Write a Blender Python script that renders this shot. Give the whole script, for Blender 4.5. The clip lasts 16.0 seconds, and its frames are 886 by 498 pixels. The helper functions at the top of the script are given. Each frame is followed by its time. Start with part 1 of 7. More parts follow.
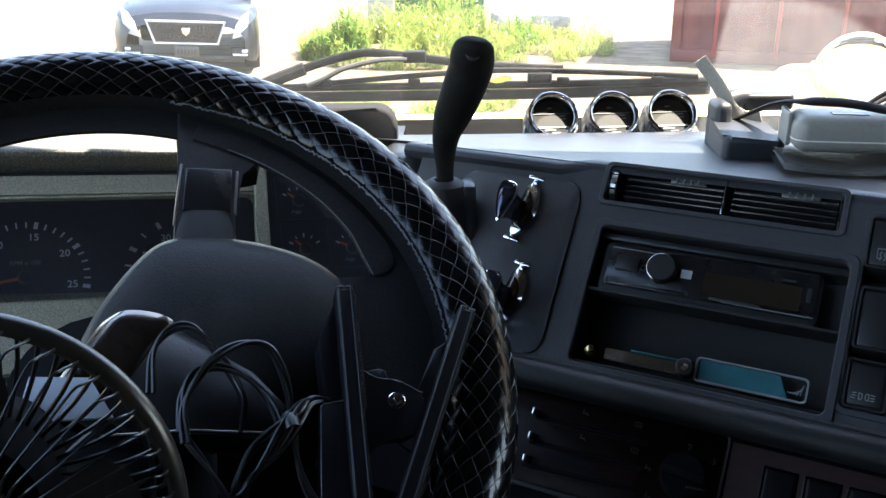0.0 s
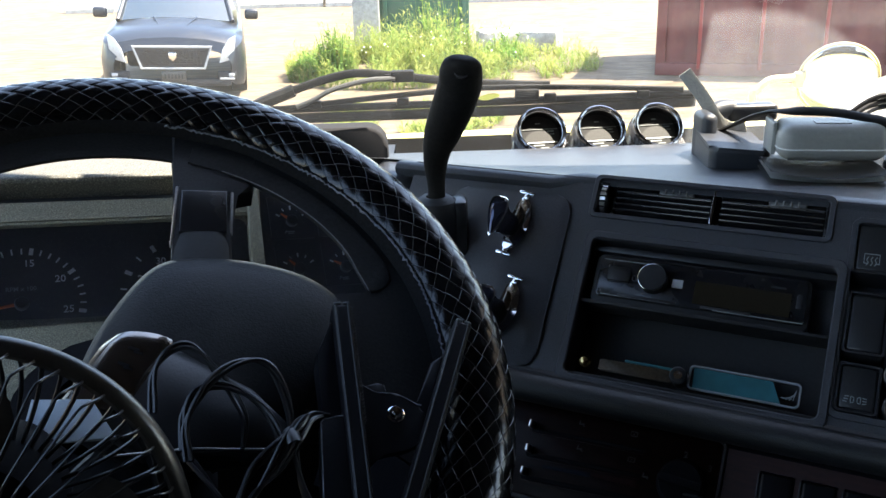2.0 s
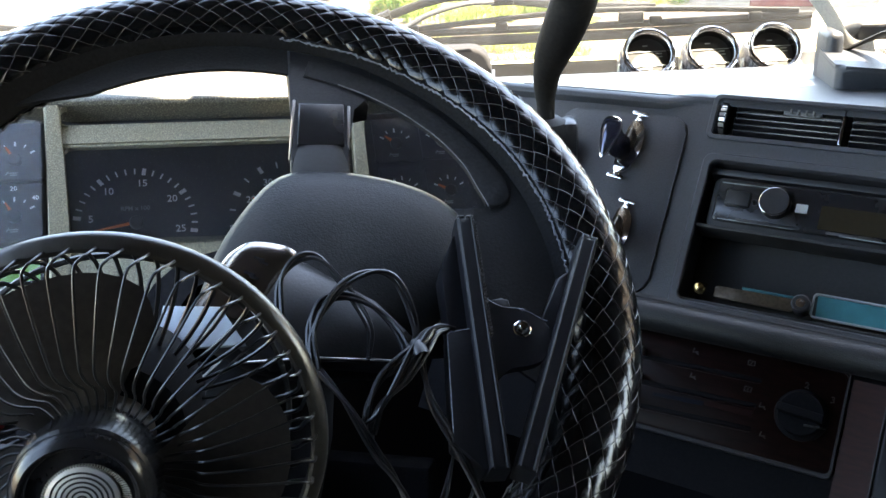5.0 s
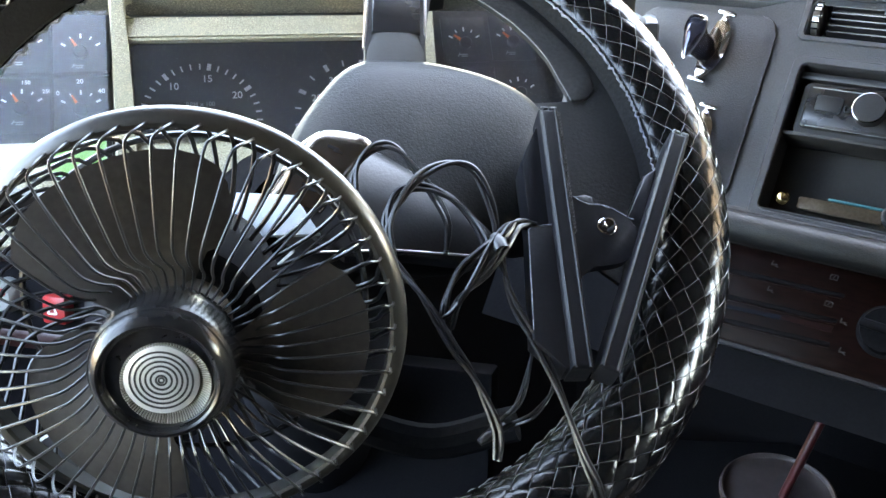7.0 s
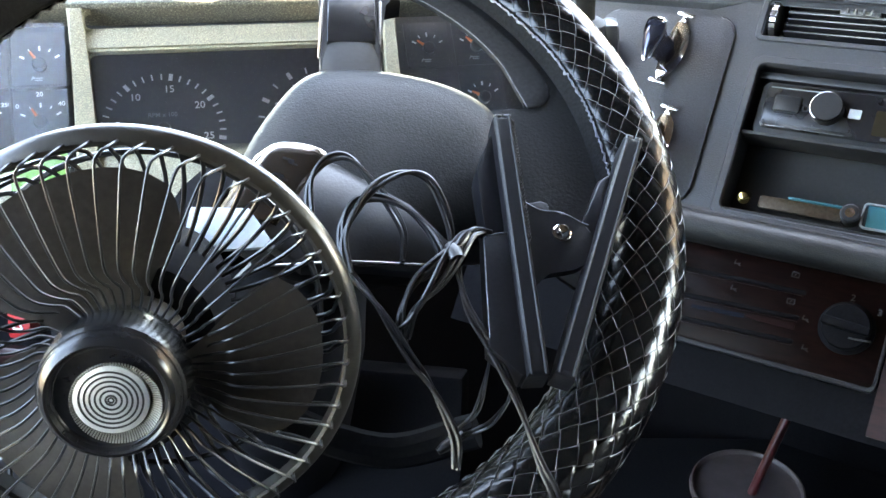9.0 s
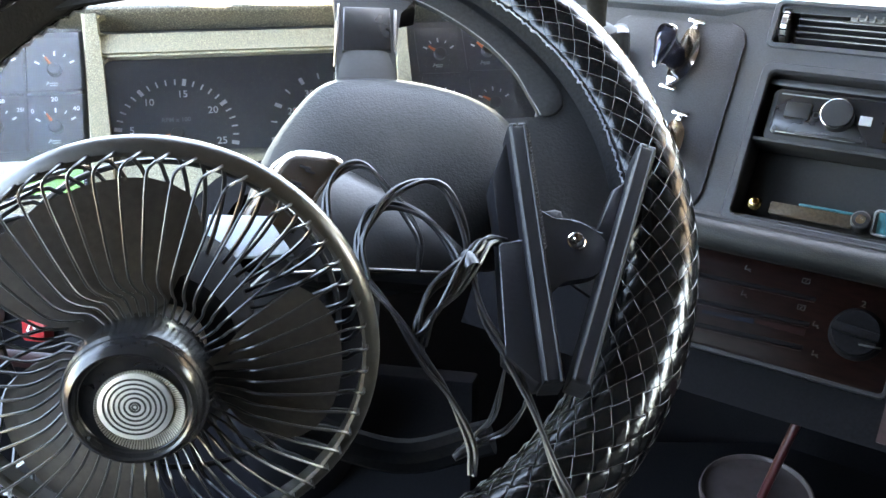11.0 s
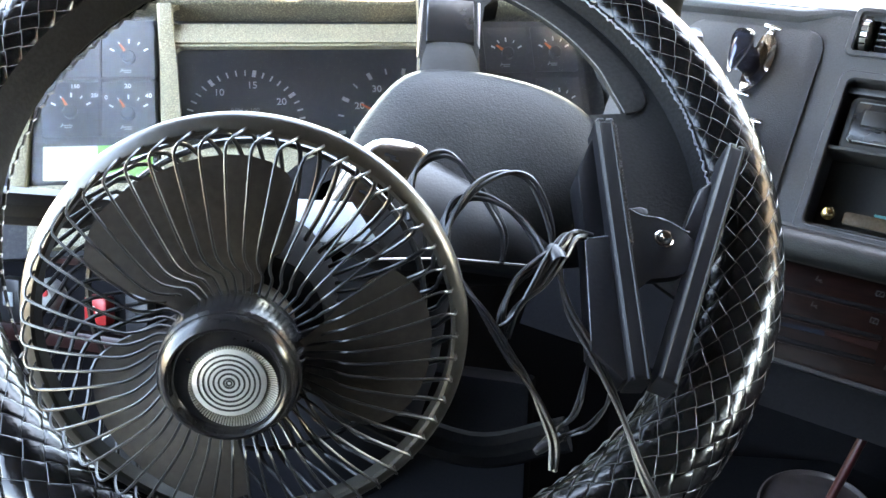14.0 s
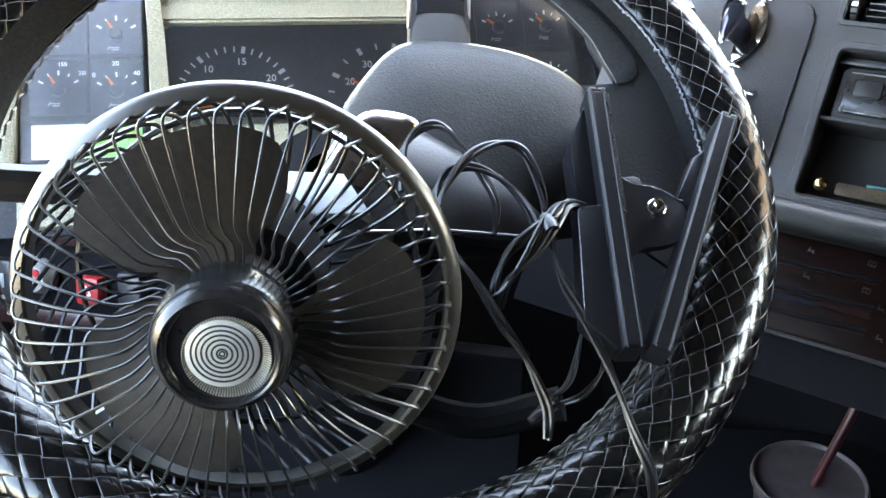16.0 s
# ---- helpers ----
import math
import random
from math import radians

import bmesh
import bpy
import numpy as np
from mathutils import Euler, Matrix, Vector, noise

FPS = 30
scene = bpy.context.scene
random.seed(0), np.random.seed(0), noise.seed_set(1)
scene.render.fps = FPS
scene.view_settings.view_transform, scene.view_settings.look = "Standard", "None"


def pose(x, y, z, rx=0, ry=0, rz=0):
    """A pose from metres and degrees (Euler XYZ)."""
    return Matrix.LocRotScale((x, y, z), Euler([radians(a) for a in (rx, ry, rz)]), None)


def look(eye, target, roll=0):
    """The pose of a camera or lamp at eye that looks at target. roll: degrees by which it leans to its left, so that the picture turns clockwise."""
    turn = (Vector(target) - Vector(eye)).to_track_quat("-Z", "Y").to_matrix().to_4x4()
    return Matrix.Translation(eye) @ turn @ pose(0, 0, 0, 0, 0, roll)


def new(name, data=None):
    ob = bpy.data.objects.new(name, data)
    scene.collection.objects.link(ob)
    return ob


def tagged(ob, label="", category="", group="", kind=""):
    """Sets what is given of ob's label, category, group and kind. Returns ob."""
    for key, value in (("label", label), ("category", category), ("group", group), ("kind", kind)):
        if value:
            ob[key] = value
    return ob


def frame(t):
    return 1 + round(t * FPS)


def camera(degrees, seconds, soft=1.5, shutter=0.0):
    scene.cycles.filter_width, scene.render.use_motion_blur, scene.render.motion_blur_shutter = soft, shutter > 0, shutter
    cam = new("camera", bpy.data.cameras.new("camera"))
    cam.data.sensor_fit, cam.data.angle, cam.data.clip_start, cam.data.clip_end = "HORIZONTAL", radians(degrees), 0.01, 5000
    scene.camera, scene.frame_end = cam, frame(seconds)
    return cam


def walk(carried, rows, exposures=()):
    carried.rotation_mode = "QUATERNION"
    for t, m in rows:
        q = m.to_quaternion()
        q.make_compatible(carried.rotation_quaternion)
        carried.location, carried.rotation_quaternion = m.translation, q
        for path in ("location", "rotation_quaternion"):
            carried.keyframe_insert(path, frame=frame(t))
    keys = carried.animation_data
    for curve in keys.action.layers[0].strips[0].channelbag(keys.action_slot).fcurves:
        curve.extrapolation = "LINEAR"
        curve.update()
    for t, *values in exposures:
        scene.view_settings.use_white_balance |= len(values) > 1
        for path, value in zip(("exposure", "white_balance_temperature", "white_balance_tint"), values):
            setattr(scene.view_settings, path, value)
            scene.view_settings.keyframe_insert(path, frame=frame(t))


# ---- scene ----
cam = camera(53.0, 16.0)
PATH = [
    (0, (0.007, 0.011, 2.302), (0.026, 1.881, 1.592), -0.5),
    (0.5, (0.02, 0.01, 2.307), (0.106, 1.884, 1.613), -1.0),
    (1, (0.019, 0.01, 2.304), (0.084, 1.878, 1.593), -2.0),
    (1.5, (0.015, 0.011, 2.302), (0.074, 1.889, 1.617), -1.7),
    (2, (0.005, 0.003, 2.303), (0.045, 1.886, 1.631), -1.7),
    (2.5, (0.005, 0.008, 2.299), (0.022, 1.882, 1.603), -2.2),
    (3, (0.005, 0.003, 2.3), (0.032, 1.871, 1.584), -2.6),
    (3.5, (0.012, 0.006, 2.298), (0.057, 1.868, 1.567), -3.0),
    (4, (0.01, 0.005, 2.295), (0.039, 1.861, 1.55), -3.3),
    (4.5, (-0.001, 0.008, 2.29), (-0.045, 1.856, 1.527), -3.2),
    (5, (-0.02, 0.011, 2.286), (-0.164, 1.842, 1.492), -3.2),
    (5.2, (-0.025, 0.015, 2.282), (-0.214, 1.831, 1.464), -3.3),
    (7.3, (-0.036, 0.021, 2.267), (-0.296, 1.758, 1.312), -3.5),
    (7.5, (-0.034, 0.021, 2.269), (-0.287, 1.759, 1.311), -3.4),
    (8, (-0.039, 0.027, 2.267), (-0.346, 1.746, 1.292), -3.9),
    (8.5, (-0.035, 0.026, 2.268), (-0.334, 1.751, 1.301), -4.2),
    (8.7, (-0.024, 0.025, 2.269), (-0.239, 1.767, 1.31), -4.1),
    (10.8, (-0.029, 0.02, 2.276), (-0.26, 1.77, 1.336), -4.2),
    (11, (-0.029, 0.021, 2.276), (-0.256, 1.766, 1.325), -4.1),
    (11.5, (-0.032, 0.024, 2.275), (-0.303, 1.762, 1.323), -4.5),
    (12, (-0.032, 0.022, 2.276), (-0.294, 1.77, 1.341), -4.3),
    (12.5, (-0.037, 0.023, 2.272), (-0.305, 1.767, 1.329), -3.6),
    (13, (-0.039, 0.023, 2.27), (-0.317, 1.763, 1.324), -3.9),
    (13.5, (-0.047, 0.02, 2.267), (-0.33, 1.761, 1.325), -3.4),
    (14, (-0.053, 0.017, 2.269), (-0.358, 1.76, 1.337), -3.1),
    (14.5, (-0.053, 0.017, 2.27), (-0.362, 1.765, 1.349), -3.1),
    (15, (-0.053, 0.017, 2.269), (-0.362, 1.76, 1.337), -3.3),
    (15.5, (-0.054, 0.017, 2.267), (-0.356, 1.752, 1.319), -3.6),
    (16, (-0.053, 0.016, 2.264), (-0.341, 1.741, 1.294), -3.5),
]
EXPO = [(0, 3.15, 7100, 10), (0.5, 2.95, 7100, 10), (1.5, 2.78, 7100, 10), (4.0, 3.1, 7300, 10), (4.6, 3.78, 7550, 10), (5.2, 4.62, 8100, 10), (7.3, 5.85, 8700, 10), (16.0, 5.9, 8700, 10)]
walk(cam, [(t, look(eye, target, roll)) for t, eye, target, roll in PATH], EXPO)

# ---- world and light ----
GROUND = 0.2
SUN = Vector((0.42, 0.05, 0.90)).normalized()
world = bpy.data.worlds.new("world")
scene.world = world
world.use_nodes = True
wn_ = world.node_tree
sky = wn_.nodes.new("ShaderNodeTexSky")
sky.sky_type = "NISHITA"
sky.sun_disc = False
sky.sun_elevation = math.asin(SUN.z)
sky.sun_rotation = math.atan2(SUN.x, SUN.y)
wn_.links.new(sky.outputs[0], wn_.nodes["Background"].inputs[0])
wn_.nodes["Background"].inputs[1].default_value = 0.15
sun_data = bpy.data.lights.new("sun", "SUN")
sun_data.energy, sun_data.angle, sun_data.color = 4.0, radians(0.55), (1.0, 0.95, 0.87)
sun = new("sun", sun_data)
sun.matrix_world = look((0, 0, 30), tuple(Vector((0, 0, 30)) - SUN))

# ---- frames of reference ----
def axes(o, n, right=None):
    """A frame with its z along n and its x level."""
    n = Vector(n).normalized()
    u = Vector(right).normalized() if right else Vector((0, 0, 1)).cross(n).normalized()
    v = n.cross(u)
    m = Matrix((u, v, n)).transposed().to_4x4()
    m.translation = Vector(o)
    return m


CONSOLE = axes((0.219, 0.673, 2.002), (-0.364, -0.681, 0.635))
CLUSTER = axes((-0.3465, 0.7512, 2.044), (0.3117, -0.694, 0.649), (0.9382, 0.333, -0.0945))
WHEEL = axes((-0.170, 0.432, 2.081), (0.2068, -0.5193, 0.8292))
RIM = axes((-0.1715, 0.4370, 2.0798), (0.2095, -0.5214, 0.8292))
FAN = axes((-0.1857, 0.3054, 2.0741), (0.2121, -0.9647, 0.1559))


# ---- materials ----
def mat(name, color, rough=0.5, metal=0.0, grain=0.0, grain_size=400.0, bump=0.0, dirt=None, dirt_amount=0.0, dirt_size=20.0,
        spec=0.5, coat=0.0, random_value=0.0, trans=0.0, space="Object", stretch=(1, 1, 1)):
    m = bpy.data.materials.new(name)
    m.use_nodes = True
    nt = m.node_tree
    b = nt.nodes["Principled BSDF"]
    b.inputs["Roughness"].default_value = rough
    b.inputs["Metallic"].default_value = metal
    b.inputs["Specular IOR Level"].default_value = spec
    b.inputs["Coat Weight"].default_value = coat
    b.inputs["Transmission Weight"].default_value = trans
    tc = nt.nodes.new("ShaderNodeTexCoord")
    mp = nt.nodes.new("ShaderNodeMapping")
    mp.inputs["Scale"].default_value = stretch
    nt.links.new(tc.outputs[space], mp.inputs[0])
    rgb = nt.nodes.new("ShaderNodeRGB")
    rgb.outputs[0].default_value = (*color, 1)
    out = rgb.outputs[0]

    def tex(scale, detail):
        t = nt.nodes.new("ShaderNodeTexNoise")
        t.inputs["Scale"].default_value = scale
        t.inputs["Detail"].default_value = detail
        nt.links.new(mp.outputs[0], t.inputs["Vector"])
        return t.outputs["Fac"]

    def ramp(src, a, c):
        r = nt.nodes.new("ShaderNodeMapRange")
        r.inputs["From Min"].default_value, r.inputs["From Max"].default_value = a, c
        nt.links.new(src, r.inputs["Value"])
        return r.outputs[0]

    def mix(fac, a, c2):
        x = nt.nodes.new("ShaderNodeMix")
        x.data_type = "RGBA"
        nt.links.new(fac, x.inputs["Factor"])
        nt.links.new(a, x.inputs["A"])
        if isinstance(c2, tuple):
            x.inputs["B"].default_value = (*c2, 1)
        else:
            nt.links.new(c2, x.inputs["B"])
        return x.outputs["Result"]

    g = tex(grain_size, 3.0) if (grain or bump) else None
    if grain:
        hs = nt.nodes.new("ShaderNodeHueSaturation")
        mr = nt.nodes.new("ShaderNodeMapRange")
        mr.inputs["From Min"].default_value, mr.inputs["From Max"].default_value = 0.3, 0.7
        mr.inputs["To Min"].default_value, mr.inputs["To Max"].default_value = 1 - grain, 1 + grain
        nt.links.new(g, mr.inputs["Value"])
        nt.links.new(mr.outputs[0], hs.inputs["Value"])
        nt.links.new(out, hs.inputs["Color"])
        out = hs.outputs[0]
    if random_value:
        hs = nt.nodes.new("ShaderNodeHueSaturation")
        oi = nt.nodes.new("ShaderNodeObjectInfo")
        mr = nt.nodes.new("ShaderNodeMapRange")
        mr.inputs["To Min"].default_value, mr.inputs["To Max"].default_value = 1 - random_value, 1 + random_value
        nt.links.new(oi.outputs["Random"], mr.inputs["Value"])
        nt.links.new(mr.outputs[0], hs.inputs["Value"])
        nt.links.new(out, hs.inputs["Color"])
        out = hs.outputs[0]
    if dirt:
        f = ramp(tex(dirt_size, 6.0), 0.5, 0.75)
        mm = nt.nodes.new("ShaderNodeMath")
        mm.operation = "MULTIPLY"
        mm.inputs[1].default_value = dirt_amount
        nt.links.new(f, mm.inputs[0])
        out = mix(mm.outputs[0], out, dirt)
        rr = nt.nodes.new("ShaderNodeMapRange")
        rr.inputs["To Min"].default_value, rr.inputs["To Max"].default_value = rough, min(1.0, rough + 0.3)
        nt.links.new(mm.outputs[0], rr.inputs["Value"])
        nt.links.new(rr.outputs[0], b.inputs["Roughness"])
    nt.links.new(out, b.inputs["Base Color"])
    if bump:
        bp = nt.nodes.new("ShaderNodeBump")
        bp.inputs["Strength"].default_value = bump
        bp.inputs["Distance"].default_value = 0.001
        nt.links.new(g, bp.inputs["Height"])
        nt.links.new(bp.outputs[0], b.inputs["Normal"])
    return m


def glow(name, color, strength):
    m = mat(name, color, 0.4)
    b = m.node_tree.nodes["Principled BSDF"]
    b.inputs["Emission Color"].default_value = (*color, 1)
    b.inputs["Emission Strength"].default_value = strength
    return m


def checks(name, a, b, scale):
    """A fine woven two-tone pattern."""
    m = mat(name, a, 0.28, 0.2, coat=0.4)
    nt = m.node_tree
    p = nt.nodes["Principled BSDF"]
    c = nt.nodes.new("ShaderNodeTexChecker")
    c.inputs["Scale"].default_value = scale
    c.inputs["Color1"].default_value, c.inputs["Color2"].default_value = (*a, 1), (*b, 1)
    tc = nt.nodes.new("ShaderNodeTexCoord")
    mp = nt.nodes.new("ShaderNodeMapping")
    mp.inputs["Rotation"].default_value = (0.7, 0.6, 0.8)
    nt.links.new(tc.outputs["Object"], mp.inputs[0])
    nt.links.new(mp.outputs[0], c.inputs["Vector"])
    nt.links.new(c.outputs["Color"], p.inputs["Base Color"])
    return m


DASH = mat("dash_plastic", (0.026, 0.029, 0.035), 0.45, grain=0.25, grain_size=900, bump=0.35, dirt=(0.10, 0.095, 0.085), dirt_amount=0.25, dirt_size=9)
DUSTY = mat("dusty_grained_plastic", (0.15, 0.142, 0.105), 0.6, grain=0.5, grain_size=1100, bump=0.5, dirt=(0.55, 0.50, 0.36), dirt_amount=0.8, dirt_size=1300)
HOODTOP = mat("dusty_hood_plastic", (0.07, 0.068, 0.058), 0.6, grain=0.6, grain_size=1000, bump=0.5, dirt=(0.34, 0.32, 0.26), dirt_amount=0.7, dirt_size=650)
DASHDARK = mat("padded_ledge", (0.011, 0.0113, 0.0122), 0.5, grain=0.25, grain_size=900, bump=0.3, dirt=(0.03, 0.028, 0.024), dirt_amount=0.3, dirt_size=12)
PANEL = mat("console_plastic", (0.042, 0.043, 0.050), 0.47, grain=0.25, grain_size=900, bump=0.35, dirt=(0.04, 0.04, 0.038), dirt_amount=0.2, dirt_size=9)
BLACK = mat("black_plastic", (0.019, 0.019, 0.021), 0.38, grain=0.2, grain_size=700, bump=0.1)
DEEP = mat("black_matt", (0.013, 0.013, 0.015), 0.7, grain=0.2)
GLOSS = mat("gloss_black", (0.012, 0.012, 0.014), 0.18, grain=0.1, dirt=(0.04, 0.038, 0.036), dirt_amount=0.35, dirt_size=40)
LEATHER = mat("grained_vinyl", (0.0135, 0.0135, 0.0145), 0.47, grain=0.2, grain_size=560, bump=0.16, dirt=(0.045, 0.043, 0.04), dirt_amount=0.25, dirt_size=25, spec=0.22)
WEAVE = mat("woven_leather", (0.0035, 0.0035, 0.0039), 0.19, grain=0.35, grain_size=500, bump=0.15, random_value=0.4, spec=0.34)
# pale strip for frayed leather and for the glint along the rolled edge
STRAPEDGE = mat("pale_strap_edge", (0.052, 0.054, 0.058), 0.34, grain=0.4, grain_size=300)
THREAD = mat("pale_thread", (0.09, 0.092, 0.095), 0.6, grain=0.3)
CHROME = mat("chrome", (0.8, 0.8, 0.82), 0.09, 1.0, grain=0.08, grain_size=80)
STEEL = mat("brushed_steel", (0.55, 0.54, 0.52), 0.28, 1.0, grain=0.2, grain_size=900)
BRASS = mat("brass", (0.62, 0.45, 0.2), 0.25, 1.0, grain=0.2)
SMOKED = mat("smoked_chrome", (0.16, 0.145, 0.13), 0.2, 1.0, grain=0.15, grain_size=60)
BEZEL = mat("polished_bezel", (0.30, 0.30, 0.31), 0.14, 1.0, grain=0.1, grain_size=60)
BRONZE = mat("bronze_trim", (0.16, 0.13, 0.10), 0.3, 0.8, grain=0.2, dirt=(0.2, 0.19, 0.17), dirt_amount=0.3, dirt_size=30)
WHITE = mat("white_print", (0.88, 0.89, 0.89), 0.5, grain=0.05)
GREYPRINT = mat("grey_print", (0.28, 0.30, 0.30), 0.5, grain=0.05)
ORANGE = mat("orange_needle", (0.85, 0.2, 0.06), 0.45, grain=0.05)
RED = mat("red_plastic", (0.42, 0.025, 0.025), 0.35, grain=0.1)
TEAL = mat("teal_card", (0.02, 0.14, 0.165), 0.4, grain=0.15, grain_size=60)
FACE = mat("dial_face", (0.022, 0.024, 0.03), 0.35, grain=0.15, grain_size=500, dirt=(0.16, 0.15, 0.13), dirt_amount=0.18, dirt_size=350)
SCREEN = glow("lcd_green", (0.28, 0.75, 0.22), 0.010)
SCREEN_PALE = glow("lcd_pale", (0.75, 0.9, 0.8), 0.012)
# burl wood darkened for the shade under the dash; WOODLIT is the lit copy
WOOD = mat("burl_wood_shaded", (0.008, 0.0026, 0.0022), 0.35, grain=0.6, grain_size=60, spec=0.14, dirt=(0.007, 0.0025, 0.002), dirt_amount=0.8, dirt_size=30, stretch=(1, 5, 1))
GREYBOX = mat("grey_case", (0.28, 0.28, 0.265), 0.45, grain=0.05, grain_size=300, bump=0.1, dirt=(0.3, 0.29, 0.27), dirt_amount=0.3, dirt_size=30)
WEB = mat("grey_webbing", (0.42, 0.41, 0.38), 0.8, grain=0.4, grain_size=1500, bump=0.5)
CARBON = checks("carbon_cup", (0.30, 0.30, 0.31), (0.02, 0.02, 0.022), 420)
DIALGREY = mat("gauge_dial", (0.014, 0.0138, 0.0135), 0.3, grain=0.1)
SCALEGREY = mat("gauge_scale", (0.035, 0.034, 0.032), 0.35, grain=0.1)
# lighter copy of the wood, for panels that catch more light
WOODLIT = mat("burl_wood_lit", (0.028, 0.008, 0.007), 0.4, grain=0.4, grain_size=60, coat=0.1, stretch=(1, 5, 1))
# near-black with the shade of footwell, tray and windscreen well put into it
SHADE = mat("matt_black_shade", (0.008, 0.008, 0.0095), 0.9, spec=0.05, grain=0.2)
COVERGREY = mat("grey_notebook_cover", (0.075, 0.075, 0.072), 0.5, grain=0.15, grain_size=120, dirt=(0.12, 0.118, 0.11), dirt_amount=0.3, dirt_size=30)
PAPER = mat("paper", (0.7, 0.7, 0.68), 0.7, grain=0.06, grain_size=60)
RUBBER = mat("rubber", (0.008, 0.008, 0.008), 0.66, grain=0.2, spec=0.2, dirt=(0.05, 0.046, 0.04), dirt_amount=0.4, dirt_size=40)
GREYHOSE = mat("grey_hose", (0.07, 0.068, 0.062), 0.6, grain=0.2)
YELLOWPALE = mat("faded_yellow", (0.42, 0.39, 0.24), 0.4, grain=0.1)
YELLOW = mat("yellow_paint", (0.72, 0.62, 0.18), 0.3, grain=0.05, coat=0.4, dirt=(0.6, 0.55, 0.4), dirt_amount=0.4, dirt_size=8)
HEADLINER = mat("headliner", (0.010, 0.011, 0.014), 0.9, grain=0.1, grain_size=200)
TRIMGREY = mat("cab_trim", (0.085, 0.087, 0.095), 0.8, grain=0.1, grain_size=200)
CLAMP = mat("clamp_plastic", (0.007, 0.007, 0.0085), 0.34, grain=0.2, grain_size=500, bump=0.08, spec=0.2)
# pale blue-white of the reflection on the pad's lower trim
TRIMGLOSS = mat("pale_trim_gloss", (0.40, 0.46, 0.52), 0.25, grain=0.08, grain_size=90)
KNOBFACE = mat("blue_black_gloss", (0.05, 0.055, 0.085), 0.07, 0.7, grain=0.05)
SYMBOL = mat("faded_symbol", (0.020, 0.022, 0.023), 0.5, grain=0.1)
HUB = mat("hub_gloss", (0.009, 0.009, 0.0105), 0.2, grain=0.1, dirt=(0.05, 0.046, 0.038), dirt_amount=0.3, dirt_size=60, spec=0.3)
BLADE = mat("fan_blade", (0.034, 0.029, 0.027), 0.6, grain=0.2, grain_size=300, dirt=(0.065, 0.06, 0.053), dirt_amount=0.4, dirt_size=260, spec=0.25)
WIRE = mat("fan_cage", (0.010, 0.0105, 0.012), 0.28, grain=0.2, grain_size=200, dirt=(0.03, 0.03, 0.029), dirt_amount=0.4, dirt_size=50, spec=0.42)
SILVER = mat("silver_disc", (0.62, 0.61, 0.6), 0.35, 0.6, grain=0.05)
CORD = mat("cord_rubber", (0.009, 0.009, 0.0105), 0.35, grain=0.15)
SAND = mat("sandy_ground", (0.128, 0.094, 0.057), 0.95, grain=0.5, grain_size=6, bump=0.8, dirt=(0.10, 0.075, 0.045), dirt_amount=1.0, dirt_size=0.9, space="Object", stretch=(0.4, 1, 1))
def leaf(name, color, through_light):
    """A thin leaf: part of the light passes through it."""
    m = bpy.data.materials.new(name)
    m.use_nodes = True
    nt = m.node_tree
    nt.nodes.remove(nt.nodes["Principled BSDF"])
    tc = nt.nodes.new("ShaderNodeTexCoord")
    tex = nt.nodes.new("ShaderNodeTexNoise")
    tex.inputs["Scale"].default_value = 2.2
    tex.inputs["Detail"].default_value = 5.0
    nt.links.new(tc.outputs["Object"], tex.inputs["Vector"])
    geo = nt.nodes.new("ShaderNodeNewGeometry")
    add = nt.nodes.new("ShaderNodeMath")
    add.operation = "MULTIPLY_ADD"
    add.inputs[1].default_value = 0.35
    nt.links.new(geo.outputs["Random Per Island"], add.inputs[0])
    nt.links.new(tex.outputs["Fac"], add.inputs[2])
    rampn = nt.nodes.new("ShaderNodeValToRGB")
    rampn.color_ramp.elements[0].position = 0.42
    rampn.color_ramp.elements[0].color = (color[0] * 0.55, color[1] * 0.75, color[2] * 0.7, 1)
    rampn.color_ramp.elements[1].position = 0.92
    rampn.color_ramp.elements[1].color = (color[0] * 1.35, color[1] * 1.15, color[2] * 1.3, 1)
    nt.links.new(add.outputs[0], rampn.inputs[0])
    df = nt.nodes.new("ShaderNodeBsdfDiffuse")
    tl = nt.nodes.new("ShaderNodeBsdfTranslucent")
    mx = nt.nodes.new("ShaderNodeMixShader")
    mx.inputs[0].default_value = through_light
    for n in (df, tl):
        nt.links.new(rampn.outputs[0], n.inputs[0])
    nt.links.new(df.outputs[0], mx.inputs[1])
    nt.links.new(tl.outputs[0], mx.inputs[2])
    nt.links.new(mx.outputs[0], nt.nodes["Material Output"].inputs["Surface"])
    return m


LEAF = leaf("weed_leaf", (0.26, 0.31, 0.08), 0.45)
LEAFDARK = leaf("weed_leaf_dark", (0.14, 0.24, 0.05), 0.4)
BLOOM = mat("pale_bloom", (0.7, 0.7, 0.55), 0.7, grain=0.1)
GREENMETAL = mat("green_metal", (0.025, 0.09, 0.055), 0.5, grain=0.15, grain_size=4, dirt=(0.12, 0.09, 0.06), dirt_amount=0.4, dirt_size=2)
REDMETAL = mat("red_container", (0.10, 0.016, 0.016), 0.55, grain=0.2, grain_size=3, dirt=(0.16, 0.08, 0.05), dirt_amount=0.6, dirt_size=1.5)
CONCRETE = mat("concrete", (0.36, 0.35, 0.32), 0.9, grain=0.2, grain_size=12, bump=0.4, dirt=(0.2, 0.19, 0.17), dirt_amount=0.6, dirt_size=2)
CARPAINT = mat("dark_car_paint", (0.012, 0.015, 0.022), 0.32, 0.2, grain=0.05, coat=0.2, dirt=(0.05, 0.045, 0.038), dirt_amount=0.25, dirt_size=3)
